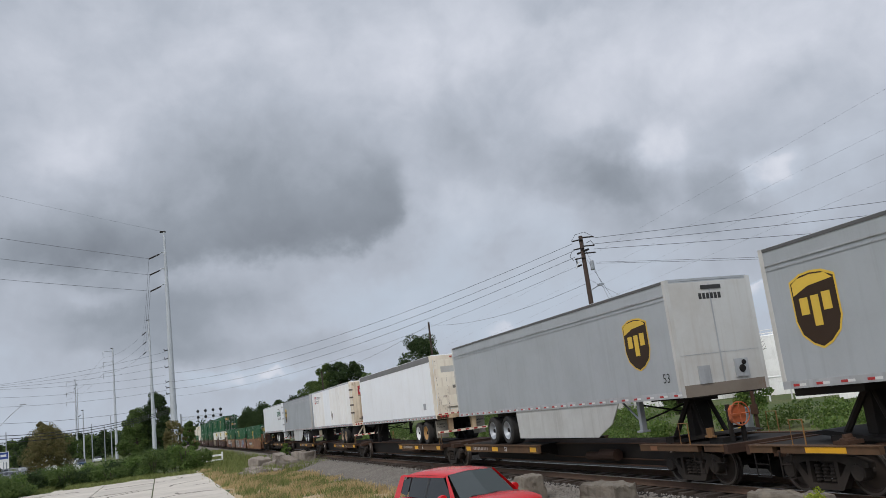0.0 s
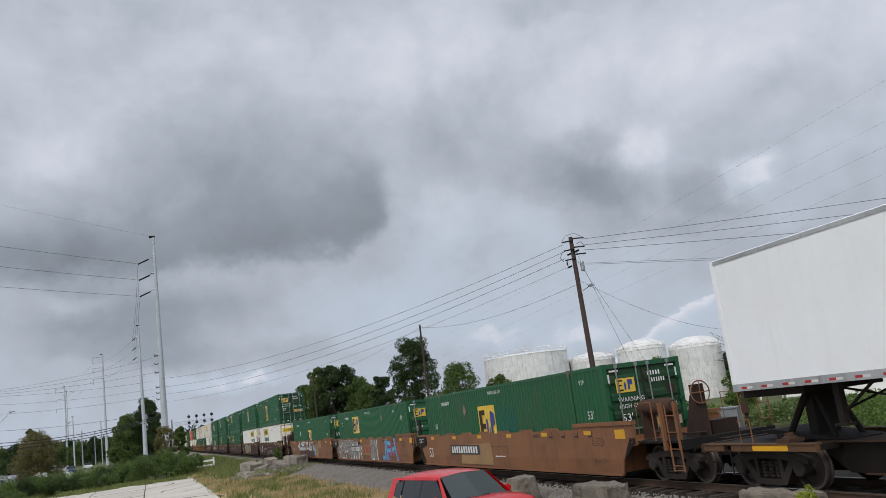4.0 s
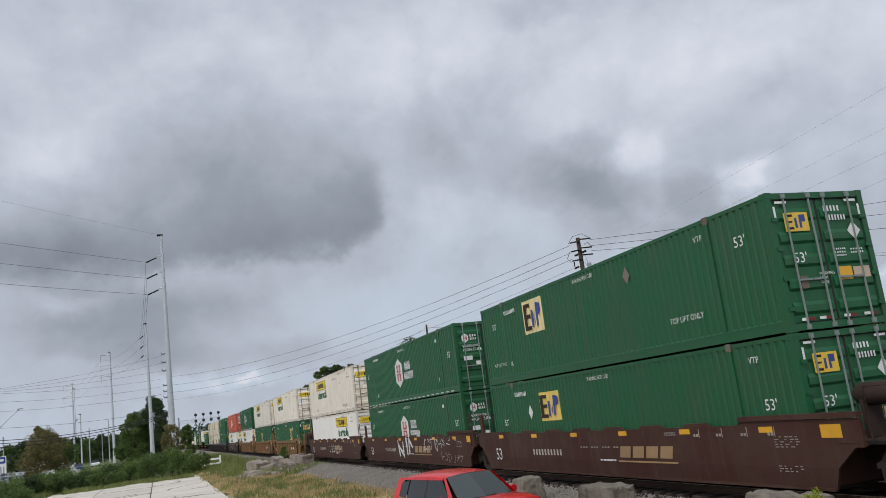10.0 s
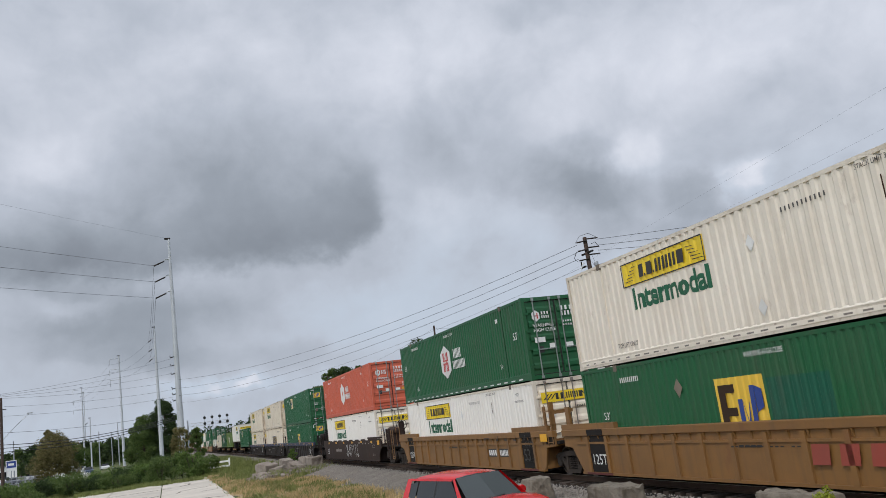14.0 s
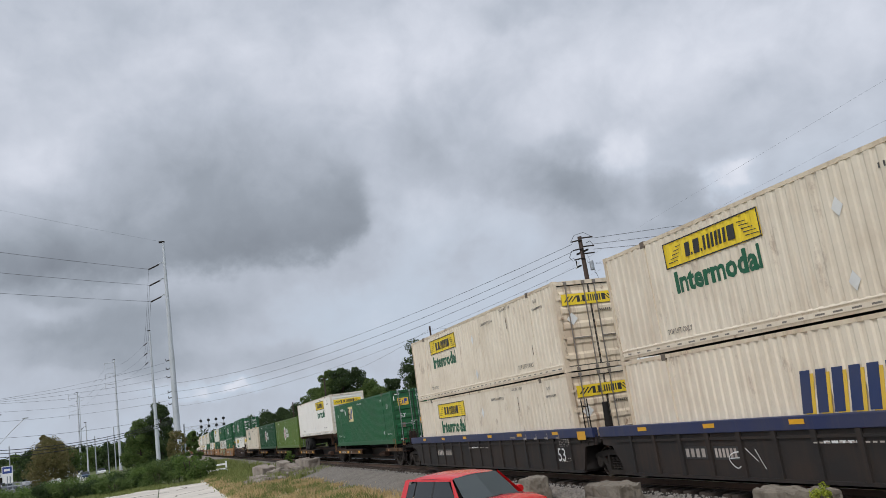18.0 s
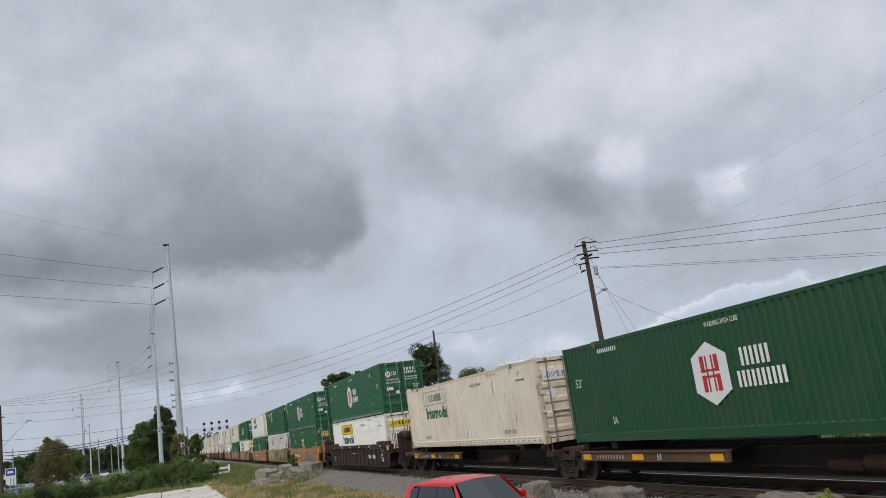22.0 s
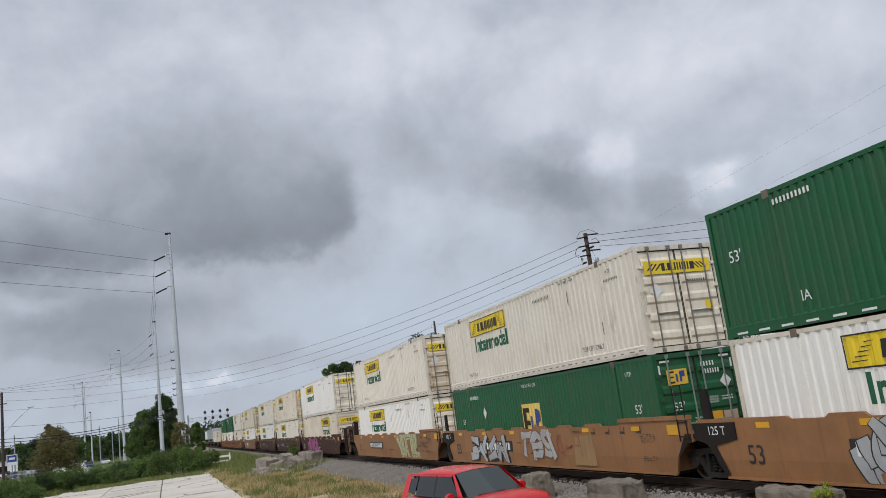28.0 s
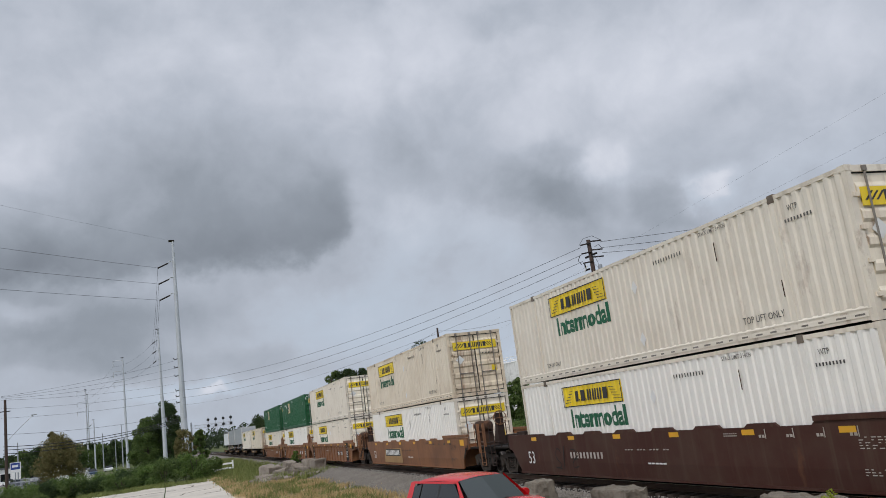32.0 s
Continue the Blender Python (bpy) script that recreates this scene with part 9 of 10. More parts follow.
for sy in (-1, 1):
    k = "left" if sy > 0 else "right"
    for nm, pts in (("front_window", [(0.78, 1.03), (-0.40, 1.03), (-0.40, 1.47), (0.22, 1.47)]), ("rear_window", [(-0.46, 1.03), (-1.32, 1.04), (-1.30, 1.47), (-0.46, 1.47)]), ("quarter_window", [(-1.38, 1.06), (-1.80, 1.12), (-1.74, 1.40), (-1.37, 1.46)])):
        part(nm, Shape().add([(x, sy * (0.86 - 0.42 * (z - 1.0)), z) for x, z in pts], [(0, 1, 2, 3)]), GLASS, car, "dark tinted window")
    side = [(1.02, 1.0), (0.36, 1.545), (0.30, 1.51), (0.80, 1.0)]
    part("front_pillar", Shape().add([(x, sy * (0.875 - 0.42 * (z - 1.0)), z) for x, z in side], [(0, 1, 2, 3)]), CARRED, car)
    part("middle_pillar", Shape().add([(x, sy * (0.863 - 0.42 * (z - 1.0)), z) for x, z in ((-0.39, 1.0), (-0.39, 1.5), (-0.47, 1.5), (-0.47, 1.0))], [(0, 1, 2, 3)]), BLACKTRIM, car)
    part("rear_pillar", Shape().add([(x, sy * (0.865 - 0.42 * (z - 1.0)), z) for x, z in ((-1.74, 1.0), (-1.72, 1.53), (-1.95, 1.50), (-2.04, 0.98))], [(0, 1, 2, 3)]), CARRED, car)
    part("window_trim", Shape().add([(x, sy * (0.868 - 0.42 * (z - 1.0)), z) for x, z in ((0.30, 1.47), (0.26, 1.52), (-1.78, 1.52), (-1.76, 1.47))], [(0, 1, 2, 3)]), CARRED, car)
    m = part("mirror", Shape().lathe([(0.0, -0.11), (0.07, -0.10), (0.095, -0.03), (0.10, 0.05), (0.085, 0.08), (0.0, 0.085)], "x", (0, 0, 0), 12), CARRED, car, "red wing mirror", at=Matrix.Translation((0.62, sy * 1.0, 1.07)) @ Matrix.Diagonal((0.9, 1.15, 0.9, 1)), smooth_angle=60)
    part("mirror_stalk", Shape().box(-0.04, 0.04, *sorted((-sy * 0.16, 0)), -0.06, -0.01), BLACKTRIM, m)
    part("headlamp", Shape().lathe([(0.0, 0.05), (0.12, 0.03), (0.17, -0.06), (0.17, -0.15)], "x", (1.90, sy * 0.64, 0.70), 12), CARCLEAR, car, smooth_angle=40)
    for x in (-1.25, 1.28):
        w = part("wheel", Shape().lathe([(0.22, 0.72 * sy), (0.32, 0.73 * sy), (0.335, 0.80 * sy), (0.32, 0.90 * sy), (0.22, 0.905 * sy)], "y", (x, 0, 0.335), 24, False), RUBBER, car, smooth_angle=40)
        part("rim", Shape().lathe([(0.0, 0.87 * sy), (0.06, 0.88 * sy), (0.20, 0.86 * sy), (0.225, 0.905 * sy), (0.225, 0.8 * sy)], "y", (x, 0, 0.335), 16), GALV, w)
    part("door_line", Shape().box(-0.44, -0.43, *sorted((sy * 0.899, sy * 0.904)), 0.35, 1.0).box(0.72, 0.73, *sorted((sy * 0.896, sy * 0.902)), 0.4, 1.0), BLACKTRIM, car)
part("wiper", Shape().tube([(1.10, 0.2, 1.045), (1.0, -0.45, 1.06)], 0.014, 5).tube([(1.10, -0.35, 1.04), (1.02, 0.25, 1.07)], 0.012, 5), BLACKTRIM, car)
part("cowl", Shape().prism([(0.95, 0.985), (1.16, 0.985), (1.14, 1.03), (1.0, 1.035)], "y", -0.78, 0.78), BLACKTRIM, car)
part("hood_line", Shape().box(1.2, 1.9, -0.005, 0.005, 0.9, 0.91), CARRED, car)
part("antenna", Shape().tube([(-1.5, 0.1, 1.57), (-1.72, 0.1, 1.74)], 0.008, 5), BLACKTRIM, car)
part("rear_window", Shape().add([(-2.0, -0.6, 1.08), (-2.0, 0.6, 1.08), (-1.93, 0.5, 1.44), (-1.93, -0.5, 1.44)], [(0, 1, 2, 3)]), GLASS, car)

# ---- far roadside on the other side of the driveway ----
road = tagged(part("road", Shape().prism([(-520, -42), (-130, -18), (-130, -29), (-520, -55)], "z", GROUND_Z - 0.1, GROUND_Z + 0.03), ASPHALT), "grey asphalt road beyond the hedge", "road", kind="structure")
lot = tagged(part("parking_lot", Shape().prism([(-420, -60), (-180, -33), (-180, -75), (-420, -110)], "z", GROUND_Z - 0.1, GROUND_Z + 0.02), ASPHALT), "asphalt parking lot beside the road", "parking lot", kind="structure")
for k, (hd, di, col, rz) in enumerate(((94.7, 205, (0.03, 0.06, 0.12), 8), (93.75, 240, (0.75, 0.75, 0.75), 8), (98.9, 205, (0.12, 0.13, 0.15), 30), (99.3, 235, (0.7, 0.7, 0.7), 30), (97.9, 240, (0.45, 0.46, 0.47), 20), (95.2, 262, (0.6, 0.6, 0.6), 8))):
    p = polar(hd, di)
    v = thing("car", "distant parked car beside the road", "car", "distant cars", at=Matrix.Translation((p.x, p.y, GROUND_Z + 0.03)) @ Matrix.Rotation(radians(rz), 4, "Z"))
    paint = material("far_car_paint_%d" % k, col, 0.3, soil=0.1)
    part("body", Shape().prism([(-2.2, 0.3), (2.2, 0.3), (2.25, 0.75), (1.2, 0.95), (-1.6, 1.0), (-2.2, 0.95)], "y", -0.9, 0.9), paint, v)
    part("cabin", Shape().prism([(-1.7, 0.98), (1.1, 0.95), (0.4, 1.5), (-1.4, 1.5)], "y", -0.76, 0.76), GLASS, v)
    for x in (-1.35, 1.35):
        for sy in (-1, 1):
            part("wheel", Shape().lathe([(0.0, sy * 0.9), (0.33, sy * 0.9), (0.33, sy * 0.7), (0.0, sy * 0.7)], "y", (x, 0, 0.35), 12), RUBBER, v)
bp = thing("shop_building", "low white roadside building with a flat roof", "building", at=Matrix.Translation((*polar(100.2, 262).xy, GROUND_Z)) @ Matrix.Rotation(radians(20), 4, "Z"))
part("wall", Shape().box(-6, 6, -9, 6, 0, 4.0), TANKWHITE, bp)
part("roof", Shape().box(-6.4, 6.4, -9.4, 6.4, 4.0, 4.4), ROOFGREY, bp)
for k in range(3):
    part("window", Shape().box(6.0, 6.06, -7 + 4 * k, -4.6 + 4 * k, 0.9, 2.8), GLASS, bp)
sp = thing("roadside_sign", "white and blue roadside sign on a post", "sign", at=(*polar(98.95, 215).xy, GROUND_Z))
part("post", Shape().tube([(0, 0, 0), (0, 0, 3.0)], 0.12, 8), GALV, sp)
part("panel", Shape().box(-0.1, 0.1, -1.1, 1.1, 2.9, 5.2), CHALK, sp)
part("panel_field", Shape().box(0.1, 0.12, -0.95, 0.95, 3.6, 5.05), LOGOBLUE, sp)
part("panel_bar", Shape().box(0.12, 0.13, -0.6, 0.6, 4.1, 4.6), CHALK, sp)
for k in range(5):
    p = polar(97.4 + 0.35 * k, 150 + 3 * k)
    gs = thing("gas_cage", "grey wire cage beside the hedge", "cage", "wire cages", at=(p.x, p.y, GROUND_Z))
    s = Shape()
    for x in (-0.6, 0.6):
        for y in (-0.6, 0.6):
            s.tube([(x, y, 0), (x, y, 1.8)], 0.04, 4)
    for z in (0.3, 0.8, 1.3, 1.8):
        s.tube([(-0.6, -0.6, z), (0.6, -0.6, z), (0.6, 0.6, z), (-0.6, 0.6, z), (-0.6, -0.6, z)], 0.03, 4)
    part("frame", s, GALV, gs)
# white blossom by the hedge
rng = np.random.default_rng(77)
wf = thing("flowering_shrub", "low shrub with pale white flowers at the hedge", "shrub", at=(*polar(95.9, 118).xy, GROUND_Z))
part("foliage", leaves(clumps(rng, [(rng.uniform(-1, 1), rng.uniform(-2.5, 2.5), rng.uniform(0.3, 1.6)) for _ in range(14)], [0.6] * 14, 60), 0.14, rng), LEAFFRESH, wf)
part("blossom", leaves(clumps(rng, [(rng.uniform(-1, 1), rng.uniform(-2.5, 2.5), rng.uniform(0.8, 1.9)) for _ in range(14)], [0.45] * 14, 30), 0.1, rng), CHALK, wf)

tree(polar(96.95, 151), 8.7, 1.5, "brownish-green tree with a thin pointed crown", LEAFBROWN, 36, 0.2, 30, 260, 0.13)

# pale blossom scattered over the brownish tree
rng = np.random.default_rng(78)
mg = next(o for o in scene.objects if o.get("label", "").startswith("broad brownish-green tree"))
part("blossom", leaves(clumps(rng, [(rng.uniform(0.5, 2.6), rng.uniform(-2.8, 2.8), rng.uniform(1.0, 3.2)) for _ in range(16)], [0.7] * 16, 7), 0.13, rng), CHALK, mg)

# ---- the ties ----
tie = Shape().box(-0.115, 0.115, TRACK_Y - 1.3, TRACK_Y + 1.3, -0.42, -0.225).mesh("tie")
tie.materials.append(TIMBER)
rt = random.Random(8)
for k in range(150):
    part("tie", tie, TIMBER, track, at=pose(-66 + 0.51 * k, 0.04 * rt.uniform(-1, 1), 0, 0, 0, rt.uniform(-1, 1)))
rest = Shape()
for k in range(500):
    rest.box(-66 - 0.51 * (k + 1) - 0.115, -66 - 0.51 * (k + 1) + 0.115, TRACK_Y - 1.3, TRACK_Y + 1.3, -0.42, -0.225)
me = bpy.data.meshes.new("far_ties")
me.from_pydata(rest.v, [], rest.f)
tagged(part("far_ties", me, TIMBER, track), kind="stuff")

# ---- the drifting overcast in the distance ----
cap = Shape()
az = [70 + 5 * (k - 17) for k in range(35)]
el = [-3, 0, 4, 8, 12, 16, 20, 25, 30, 36, 42, 50, 58]
cap.v = [4300 * Vector((-math.sin(radians(a)) * math.cos(radians(e)), math.cos(radians(a)) * math.cos(radians(e)), math.sin(radians(e)))) for e in el for a in az]
n = len(az)
cap.f = [(j * n + i, j * n + i + 1, (j + 1) * n + i + 1, (j + 1) * n + i) for j in range(len(el) - 1) for i in range(n - 1)]
m = bpy.data.materials.new("overcast_backdrop")
m.use_nodes = True
t = m.node_tree
t.nodes.clear()
co = t.nodes.new("ShaderNodeTexCoord").outputs["Object"]
em = t.nodes.new("ShaderNodeEmission")
em.inputs[1].default_value = 1.09
t.links.new(overcast(t, co), em.inputs[0])
t.links.new(em.outputs[0], t.nodes.new("ShaderNodeOutputMaterial").inputs[0])
CLOUD_BANK = tagged(part("backdrop", cap, m, smooth_angle=60), "slowly drifting grey overcast cloud cover", "sky", kind="structure")

# ---- the train's make-up: where each load's leading end stands at the start, car and load ----
SPEED, GAIN = 22.263, 0.00624


def run(t):
    return SPEED * t + GAIN * (t - 16.0) ** 2


MOVING = []  # thing, start, height


def place(ob, start, z=0.0):
    MOVING.append((ob, start, z))
    return ob


def load(proto, start, z):
    """A container set down on its car."""
    return place(copy_thing(proto, Matrix.Identity(4)), start, z)


LOW, TOP, DECK = 0.30, 0.30 + HIGH + 0.014, 1.20
SILVER = material("spray_silver", (0.42, 0.43, 0.43), 0.55, soil=0.9, dirt=(0.24, 0.23, 0.22), streak=0.25)
GREYSPRAY = material("spray_grey", (0.20, 0.185, 0.165), 0.55, soil=0.8, dirt=(0.34, 0.31, 0.27), streak=0.3)
BONE = material("spray_bone", (0.33, 0.28, 0.20), 0.6, soil=0.8, dirt=(0.20, 0.16, 0.11), streak=0.4)
PINK = material("spray_pink", (0.42, 0.07, 0.22), 0.55, soil=0.9, dirt=(0.36, 0.24, 0.44), streak=0.25)
MINT = material("spray_mint", (0.13, 0.27, 0.23), 0.55, soil=0.9, dirt=(0.38, 0.24, 0.20), streak=0.25)
LEAF = material("spray_green", (0.07, 0.20, 0.06), 0.55, soil=0.3)
DARKLEAF = material("spray_dark_green", (0.045, 0.13, 0.06), 0.55, soil=0.3)
PALE = material("spray_pale", (0.50, 0.48, 0.27), 0.55, soil=0.3)
SKYBLUE = material("spray_blue", (0.13, 0.34, 0.52), 0.55, soil=0.3)
TTXRED = material("spray_red", (0.30, 0.055, 0.035), 0.55, soil=0.3)

FADEGOLD = material("faded_gold", (0.36, 0.22, 0.10), 0.6, soil=0.5)
MAROON = material("spray_maroon", (0.085, 0.022, 0.018), 0.6, soil=0.4, streak=0.3)
PATCHTAN = material("paint_over_tan", (0.34, 0.20, 0.08), 0.6, soil=0.4, streak=0.3)

# spine cars with highway trailers
u = trailer(16.15, GREY, "grey highway trailer with a brown shield emblem on a spine car", 1, (-2.3, -3.6), roof_band=0.34)
shield(u, -14.85, 3.57, 0.60, 0.76)
place(u, 0.75)
u = trailer(16.15, GREY, "grey highway trailer with a brown shield emblem and side skirt", 0, (-11.2, -12.6), skirt=(-10.2, -3.1), roof_band=0.34)
shield(u, -1.66, 3.58, 0.60, 0.70)
words("lettering", "53", 0.24, INK, u, on_side(-0.72, 2.50))
place(u, -18.89)
u = trailer(14.6, TWHITE, "white highway trailer with dirty cream rear doors", 1, (-1.85, -3.1), roof_band=0.30)
part("stencil", end_blocks(-0.05, 0.95, 4.58, 4.72, 9, 0.25, 0.014), INK, u)
part("patch", Shape().box(-1.75, -1.35, -HALF - 0.004, -HALF, 2.55, 2.85), ALU, u)
place(u, -38.2)
u = trailer(14.4, TWHITE, "white riveted highway trailer with a red square emblem", 1, (-2.48, -3.61), seams=11)
em = part("emblem", Shape().box(-13.25, -12.7, -HALF - 0.010, -HALF - 0.005, 4.05, 4.62), LOGORED, u, "red square emblem")
part("emblem_bar", Shape().box(-13.15, -12.8, -HALF - 0.014, -HALF - 0.010, 4.16, 4.51), CHALK, em)
words("lettering", "INTERMODAL", 0.20, INK, u, on_side(-12.55, 4.38, -HALF - 0.008))
words("lettering", "SERVICES", 0.20, INK, u, on_side(-12.55, 4.08, -HALF - 0.008))
em = part("emblem", Shape().box(0.013, 0.02, -0.74, -0.10, 4.08, 4.66), LOGORED, u, "red square emblem with a white disc")
part("emblem_disc", Shape().lathe([(0.0, 0.024), (0.235, 0.024), (0.235, 0.02)], "x", (0, -0.42, 4.38), 18), CHALK, em)
part("emblem_bar", Shape().box(0.0245, 0.028, -0.66, -0.18, 4.44, 4.50).box(0.0245, 0.028, -0.58, -0.52, 4.25, 4.44).box(0.0245, 0.028, -0.45, -0.39, 4.25, 4.44).box(0.0245, 0.028, -0.32, -0.26, 4.25, 4.44), INK, em)
part("caption_bar", end_blocks(-0.74, -0.10, 4.00, 4.04, 9, 0.3, 0.013), INK, u)
part("placard", diamond(-6.6, 3.0, 0.34), material("placard_brown", (0.16, 0.12, 0.09), 0.7), u)
for k in range(12):
    if k not in (4, 5):
        part("side_sheet", Shape().box(-14.3 + 1.19 * k, -13.15 + 1.19 * k, -HALF - 0.0045, -HALF + 0.01, 2.28, 4.88), DIRTYWHITE, u)
for k, z in enumerate((2.9, 3.4, 3.9, 4.4)):
    part("hinge", Shape().box(-0.2, 0.03, -HALF - 0.01, -HALF + 0.2, z, z + 0.10), TANPOST, u)
place(u, -55.93)
u = trailer(16.15, GREY, "grey highway trailer with a small shield emblem", 1, (-2.4, -3.5), skirt=(-10.4, -4.9), roof_band=0.34)
shield(u, -14.50, 3.60, 0.56, 0.68)
place(u, -71.32 - 0.25)
u = trailer(16.15, TWHITE, "clean white highway trailer with green lettering bars", 1, (-3.74, -4.88), seams=1)
part("name_bar", blocks(-4.0, -1.15, 3.72, 4.22, 13, 0.40, 0.0, -HALF - 0.002), LOGOGREEN, u, "green name bars")
part("name_line", Shape().box(-3.5, -1.9, -HALF - 0.006, -HALF, 4.42, 4.47).box(-2.4, -1.9, -HALF - 0.006, -HALF, 4.32, 4.37), INK, u)
words("lettering", "TRAILER LEASING", 0.23, INK, u, on_side(-3.6, 3.36, -HALF - 0.004))
for k, z in enumerate((2.75, 3.35, 3.95, 4.55)):
    part("hinge", Shape().box(-0.16, 0.03, -HALF - 0.012, -HALF + 0.25, z, z + 0.09), ALU, u)
place(u, -88.88)
for k, (s, wx) in enumerate(((0.75, -2.9), (-18.89, -12.0), (-38.2, -3.0), (-55.93, -3.0), (-71.57, -3.0), (-88.88, -4.6))):
    place(spine(wx, first=k in (0, 1), last=k in (0, 5), hitch=-15.0 if wx > -8 else -1.2, text="ALL PURPOSE SPINE CAR" if k == 3 else "", brake=BRAKERED), s)

# well cars: start, style, first and last of the car, lower load, upper load
E4, E5 = ("emp", "rear"), ("emp", "high")
E1, E2, E3, EO = ("emp", "far"), ("emp", "low"), ("emp", "mid"), ("emp", "mid", True)
J1, J2, J3, J4, J5 = ("jbh", "white"), ("jbh", "cream"), ("jbh", "clean"), ("jbh", "white", "mid", "nose"), ("jbh", "clean", "mid", "nose")
H1, H2 = ("hub", "green"), ("hub", "green", True)
CONSIST = [
    (-110.45, "oldtan", 1, 0, EO, None), (-129.85, "oldtan", 0, 0, ("emp", "single"), None), (-149.23, "oldtan", 0, 1, E3, None),
    (-173.31, "brown", 1, 0, J3, EO), (-192.87, "brown", 0, 0, J5, E5), (-212.60, "brown", 0, 1, E2, E4),
    (-236.05, "brown", 1, 0, E2, E4), (-255.52, "brown", 0, 0, H2, H1), (-275.30, "brown", 0, 1, J5, J1),
    (-298.58, "yellow", 1, 0, ("emp", "right"), J1), (-318.16, "yellow", 0, 0, EO, J1), (-337.90, "yellow", 0, 1, J3, H1),
    (-361.36, "plum", 1, 1, J3, ("hub", "orange")),
    (-385.0, "blue", 1, 0, E3, E1), (-404.58, "blue", 0, 0, ("swift",), J2), (-424.04, "blue", 0, 1, J2, J2),
    (-537.09, "dark", 1, 1, J3, H1),
    (-560.70, "tan", 1, 0, E3, H1), (-580.38, "tan", 0, 0, ("striped",), E1), (-599.90, "tan", 0, 1, E3, J3),
    (-623.59, "amber", 1, 0, J3, H1), (-642.96, "amber", 0, 0, E3, J1), (-662.51, "amber", 0, 1, J3, ("jbh", "worn")),
    (-686.30, "brown", 1, 0, ("jbh", "cream", "mid", "nose"), J3), (-705.90, "brown", 0, 0, J1, J2), (-725.36, "brown", 0, 1, J3, ("jbh", "white")),
    (-749.03, "oldtan", 1, 1, J3, J2), (-772.44, "orange", 1, 0, J1, J1), (-792.0, "orange", 0, 0, J3, E1), (-811.5, "orange", 0, 1, J1, E1),
]
MAKERS = {"emp": emp, "jbh": jbh, "hub": hub, "swift": swift, "striped": striped}
PROTOS = []


def proto(spec):
    kind, *args = spec
    key = ("proto", *spec)
    if key not in CACHE:
        CACHE[key] = MAKERS[kind](*args)
        if CACHE[key] not in PROTOS:
            PROTOS.append(CACHE[key])
    return CACHE[key]


CARS = {}
for i, (s, style, a, b, low, top) in enumerate(CONSIST):
    CARS[s] = place(well(style, bool(a), bool(b), i), s)
    load(proto(low), s, LOW)
    if top:
        load(proto(top), s, TOP)

# spine cars with single containers, and one box on a road chassis
for k, (s, spec) in enumerate(((-445.41, E1), (-480.21, ("hub", "lime")), (-497.40, ("hub", "deep")), (-515.8, ("jbh", "cream", "far", "door", True)), (-833.0, J2), (-850.5, J1))):
    load(proto(spec), s, DECK)
for k, (s, spec) in enumerate(((-445.41, -12.2), (-462.81, -12.8), (-480.21, -12.2), (-497.40, -12.2), (-515.8, -12.2), (-833.0, -12.2), (-850.5, -12.2), (-868.0, -12.2), (-885.5, -12.2), (-903.0, -12.2))):
    c = place(spine(spec, first=k in (0, 5), last=k in (4, 9)), s)
    if k not in (1, 7, 8, 9):
        for x in (-0.4, -15.7, -2.2, -14.0):
            piece("pedestal", "stand", lambda: Shape().box(-0.15, 0.15, -1.24, 1.24, 1.02, DECK - 0.002).box(-0.12, 0.12, -0.5, 0.5, 0.94, 1.05), DARKSTEEL, c, at=(x, 0, 0))
ch = thing("chassis", "rusty red road chassis under a container", "chassis", "trailers on the train")
part("frame", Shape().box(-16.1, 0.0, -0.55, -0.42, 1.80, 2.10).box(-16.1, 0.0, 0.42, 0.55, 1.80, 2.10).box(-0.3, 0.0, -1.25, 1.25, 1.95, 2.13).box(-16.1, -15.85, -1.25, 1.25, 1.95, 2.13), RUSTY, ch)
for wx in (-12.2, -13.3):
    part("axle", Shape().tube([(wx, -1.0, 1.475), (wx, 1.0, 1.475)], 0.07, 8).box(wx - 0.12, wx + 0.12, -0.5, 0.5, 1.4, 1.85), DARKSTEEL, ch)
    for sy in (-1, 1):
        t = piece("tyre", sy, lambda: Shape(), RUBBER, ch, at=(wx, 0, 1.475))
        piece("rim", (sy, True), lambda: Shape(), GALV, t)
for sy in (-1, 1):
    part("landing_leg", Shape().box(-2.5, -2.36, *sorted((sy * 0.9, sy * 1.04)), 1.32, 2.0).tube([(-2.4, sy * 0.95, 1.5), (-1.2, sy * 0.7, 2.0)], 0.035, 6).tube([(-2.4, sy * 0.95, 1.9), (-3.6, sy * 0.6, 1.9)], 0.03, 6), RUSTY, ch)
place(ch, -462.81)
load(proto(J5), -462.81, 2.14)
for k, s in enumerate((-868.0, -885.5, -903.0)):
    u = trailer(16.15, GREY if k < 2 else TWHITE, "grey highway trailer far back in the train" if k < 2 else "white highway trailer far back in the train", 1, (-2.4, -3.5), roof_band=0.34)
    place(u, s)

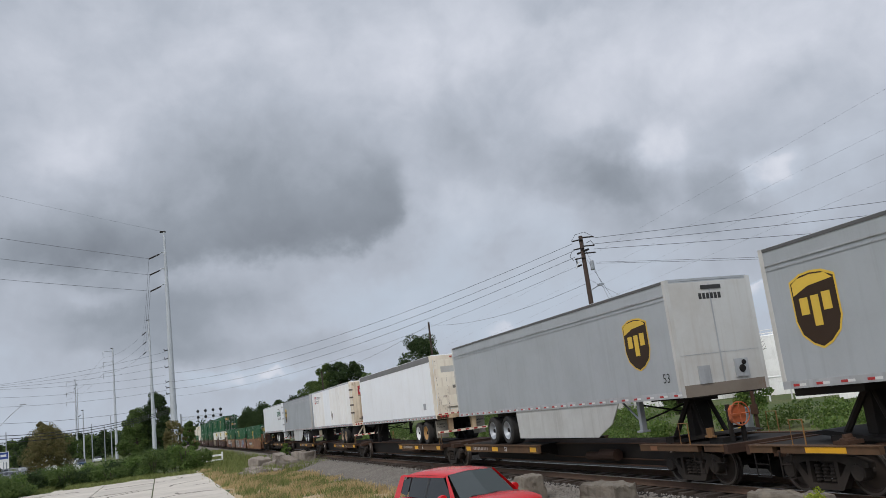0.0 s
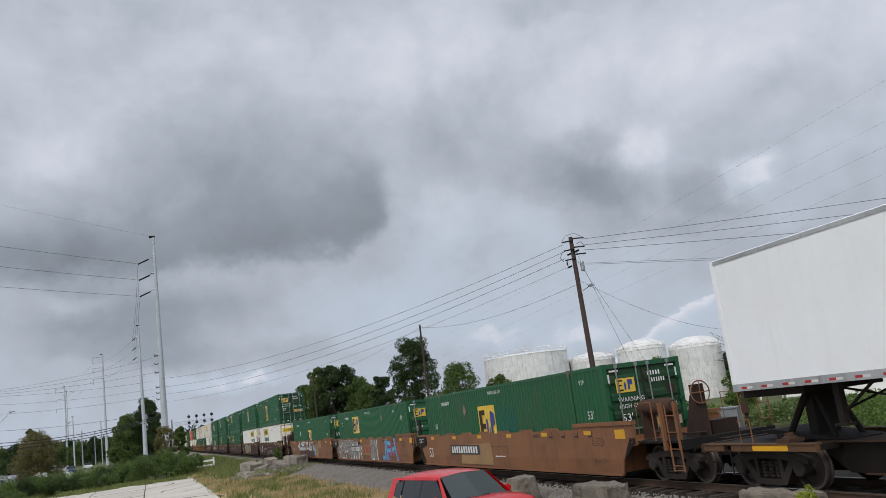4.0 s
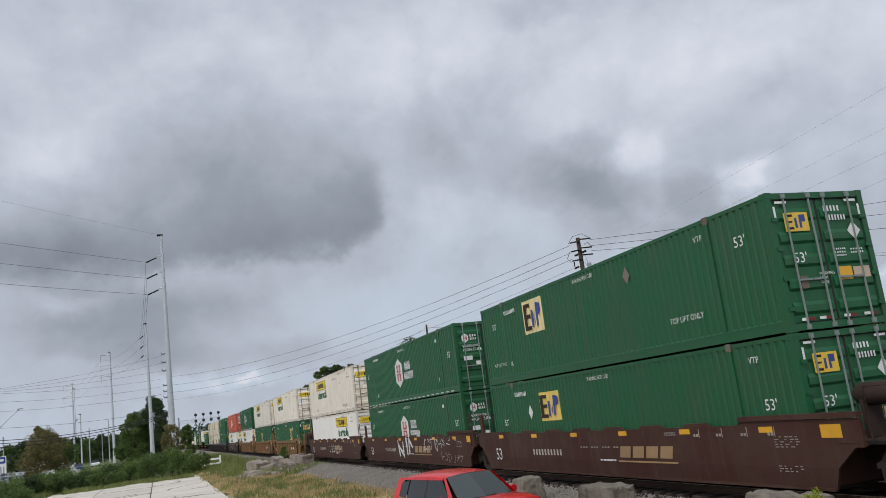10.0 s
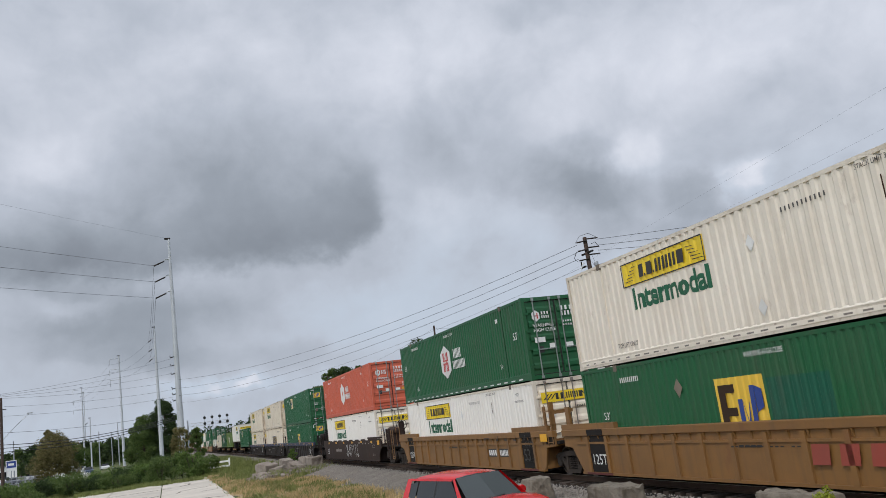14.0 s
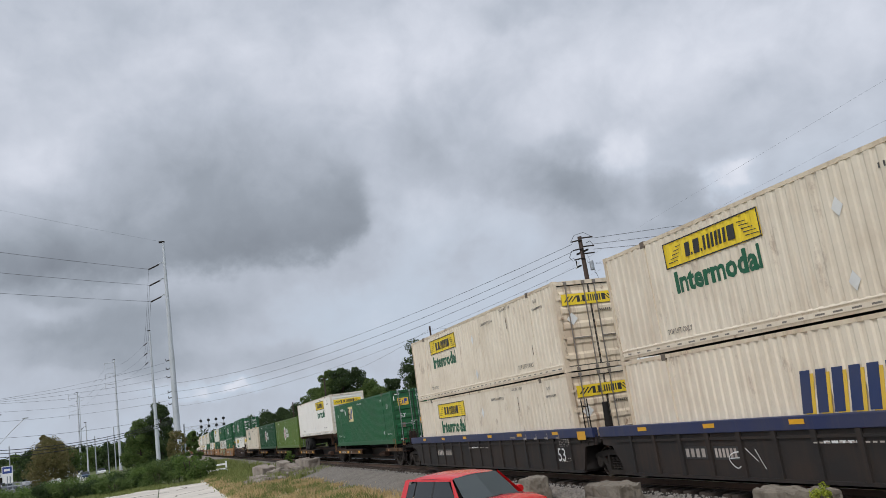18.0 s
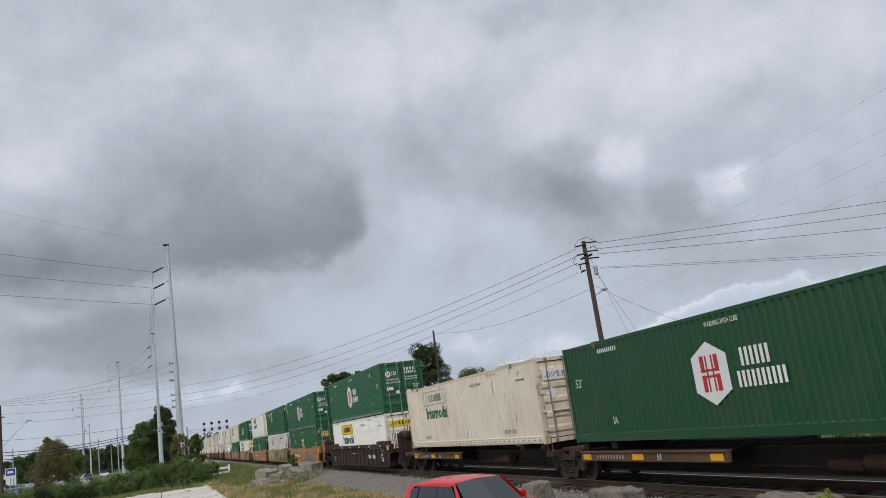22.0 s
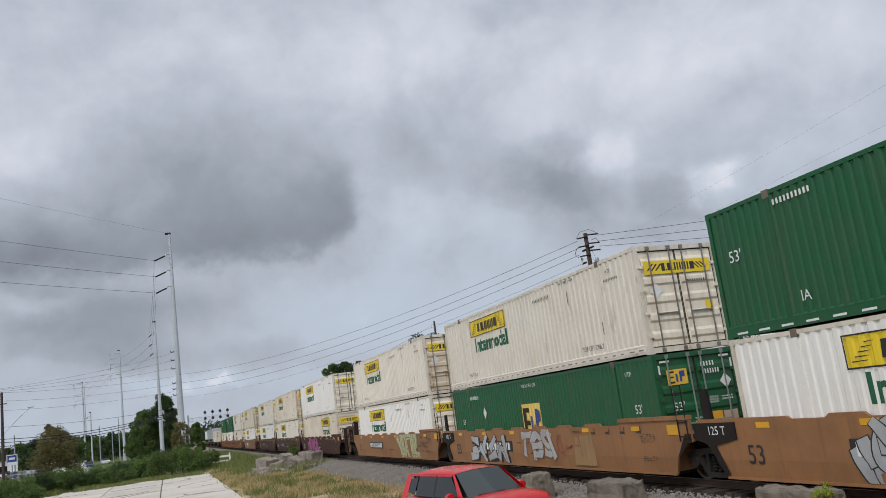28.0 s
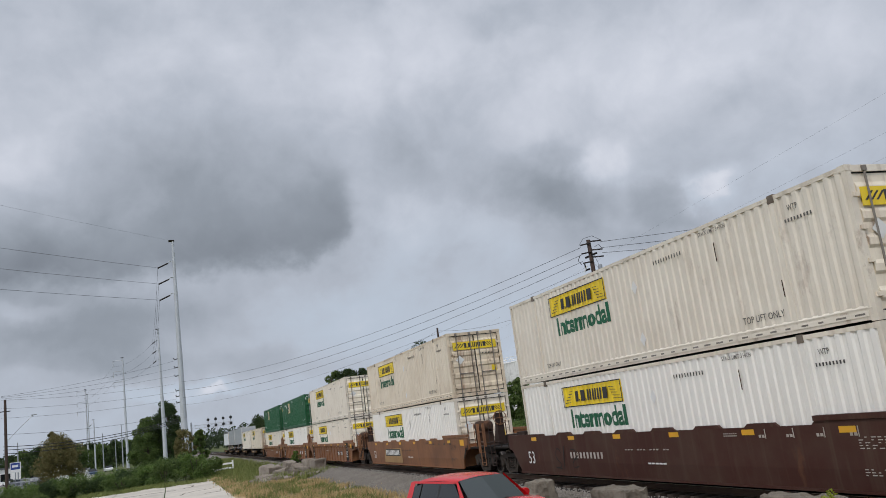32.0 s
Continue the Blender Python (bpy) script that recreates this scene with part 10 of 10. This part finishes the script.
# sprayed paint on the sides of the cars
for s, x0, x1, z0, z1, cols, seed, style in (
    (-129.85, -16.3, -10.0, 0.26, 1.42, (GREYSPRAY, INK, CHALK), 3, "fat"), (-129.85, -7.6, -6.2, 0.26, 1.42, (GREYSPRAY, INK, CHALK), 33, "fat"), (-129.85, -5.1, -2.2, 0.26, 1.40, (SKYBLUE, INK, PINK), 34, "fat"), (-149.23, -13.4, -6.2, 0.72, 1.42, (CHALK, INK, MAROON), 9, "fat"),
    (-173.31, -14.6, -12.6, 0.35, 1.25, (CHALK, CHALK), 4, "thin"), (-173.31, -10.2, -4.8, 0.28, 0.75, (CHALK, CHALK), 5, "thin"),
    (-192.87, -13.7, -7.0, 0.26, 1.42, (BONE, INK, PALE), 6, "fat"), (-255.52, -10.2, -7.3, 0.45, 1.40, (CHALK, STENCIL), 36, "mid"), (-255.52, -5.6, -1.8, 0.75, 1.42, (CHALK, CHALK), 7, "thin"), (-255.52, -3.2, -0.2, 0.3, 0.8, (STENCIL, STENCIL), 37, "thin"),
    (-361.36, -9.0, -5.0, 0.35, 1.3, (CHALK, CHALK), 8, "thin"), (-560.70, -7.0, -3.0, 0.26, 1.10, (MINT, INK, PINK), 10, "fat"),
    (-580.38, -15.7, -10.0, 0.25, 1.40, (PALE, LEAF, TTXRED), 11, "fat"), (-580.38, -7.5, -0.5, 0.25, 1.42, (DARKLEAF, TTXRED, TTXRED), 12, "fat"), (-580.38, -7.0, -0.9, 0.35, 1.38, (PALE, LEAF, DARKLEAF), 42, "over"),
    (-623.59, -13.4, -8.6, 0.26, 1.36, (SILVER, INK, SILVER), 13, "fat"), (-642.96, -14.3, -10.5, 0.30, 1.3, (SILVER, INK, INK), 14, "fat"), (-642.96, -8.9, -6.4, 0.4, 1.36, (SILVER, AMBER), 15, "fat"), (-642.96, -6.2, -4.4, 0.5, 1.3, (TTXRED, TTXRED), 35, "thin"),
    (-662.51, -6.6, -2.6, 0.26, 1.43, (PALE, INK, PALE), 16, "fat"), (-662.51, -3.0, -0.9, 0.5, 1.1, (INK, INK), 26, "thin"), (-275.30, -9.0, -5.0, 0.4, 1.2, (CHALK, CHALK), 27, "thin"), (-404.58, -12.2, -11.0, 0.4, 0.9, (CHALK, CHALK), 28, "thin"), (-385.0, -11.4, -10.2, 0.4, 0.95, (CHALK, CHALK), 29, "thin"), (-385.0, -0.9, 0.0, 0.35, 0.95, (CHALK, CHALK), 30, "thin"), (-686.30, -13.8, -8.1, 0.28, 1.43, (PINK, INK, INK), 17, "fat"), (-705.90, -13.0, -9.8, 0.3, 1.2, (SKYBLUE, DARKBROWN), 18, "thin"),
    (-725.36, -14.0, -12.2, 0.3, 1.1, (CHARCOAL, CHARCOAL), 19, "thin")):
    graffiti(CARS[s], x0, x1, z0, z1, cols, seed, style)
for s, x0, x1, z0, z1, m in ((-149.23, -12.9, -6.2, 0.24, 0.72, MAROON), (-149.23, -6.1, -5.4, 0.35, 1.15, SKYBLUE), (-149.23, -5.4, -4.5, 0.26, 1.2, PATCHTAN), (-149.23, -4.5, -3.2, 0.9, 1.43, PATCHTAN), (-129.85, -9.8, -6.9, 0.50, 1.12, PATCHTAN), (-110.45, -12.0, -8.6, 0.3, 1.1, PATCHTAN), (-642.96, -5.0, -3.6, 0.3, 1.2, PATCHTAN), (-749.03, -13.5, -9.5, 0.3, 1.1, PATCHTAN)):
    part("paint_patch", Shape().prism([(x0, z0), (x1, z0), (x1 - 0.12, z1), (x0 + 0.2, z1 - 0.06)], "y", -1.4155, -1.404), m, CARS[s], "painted-over patch")
for s in (-236.05, -255.52, -275.30):
    part("name_bar", blocks(-7.2, -4.6, 0.70, 1.0, 4, 0.18, 0.35, -1.414), FADEGOLD, CARS[s], "faded gold name bars")
    part("name_line", Shape().box(-7.3, -4.5, -1.417, -1.414, 0.58, 0.62), FADEGOLD, CARS[s])
for s, x in ((-129.85, -9.5), (-580.38, -9.35), (-318.16, -7.0)):
    part("name_bar", blocks(x, x + 2.2, 0.62, 1.02, 3, 0.36, 0.15, -1.462 if s in (-318.16, -298.58) else -1.422), TTXRED, CARS[s], "dull red name bars")
for ob in PROTOS:
    for o in (*ob.children_recursive, ob):
        bpy.data.objects.remove(o)


def motions():
    times = [4.0 * k for k in range(9)]
    for ob, start, z in MOVING:
        walk(ob, [(t, pose(start + run(t), TRACK_Y, RAIL_Z + z)) for t in times])
    walk(CLOUD_BANK, [(8.0 * k, pose(0, 0, 0, 0, 0, -2.2 + 1.1 * k)) for k in range(5)])


motions()
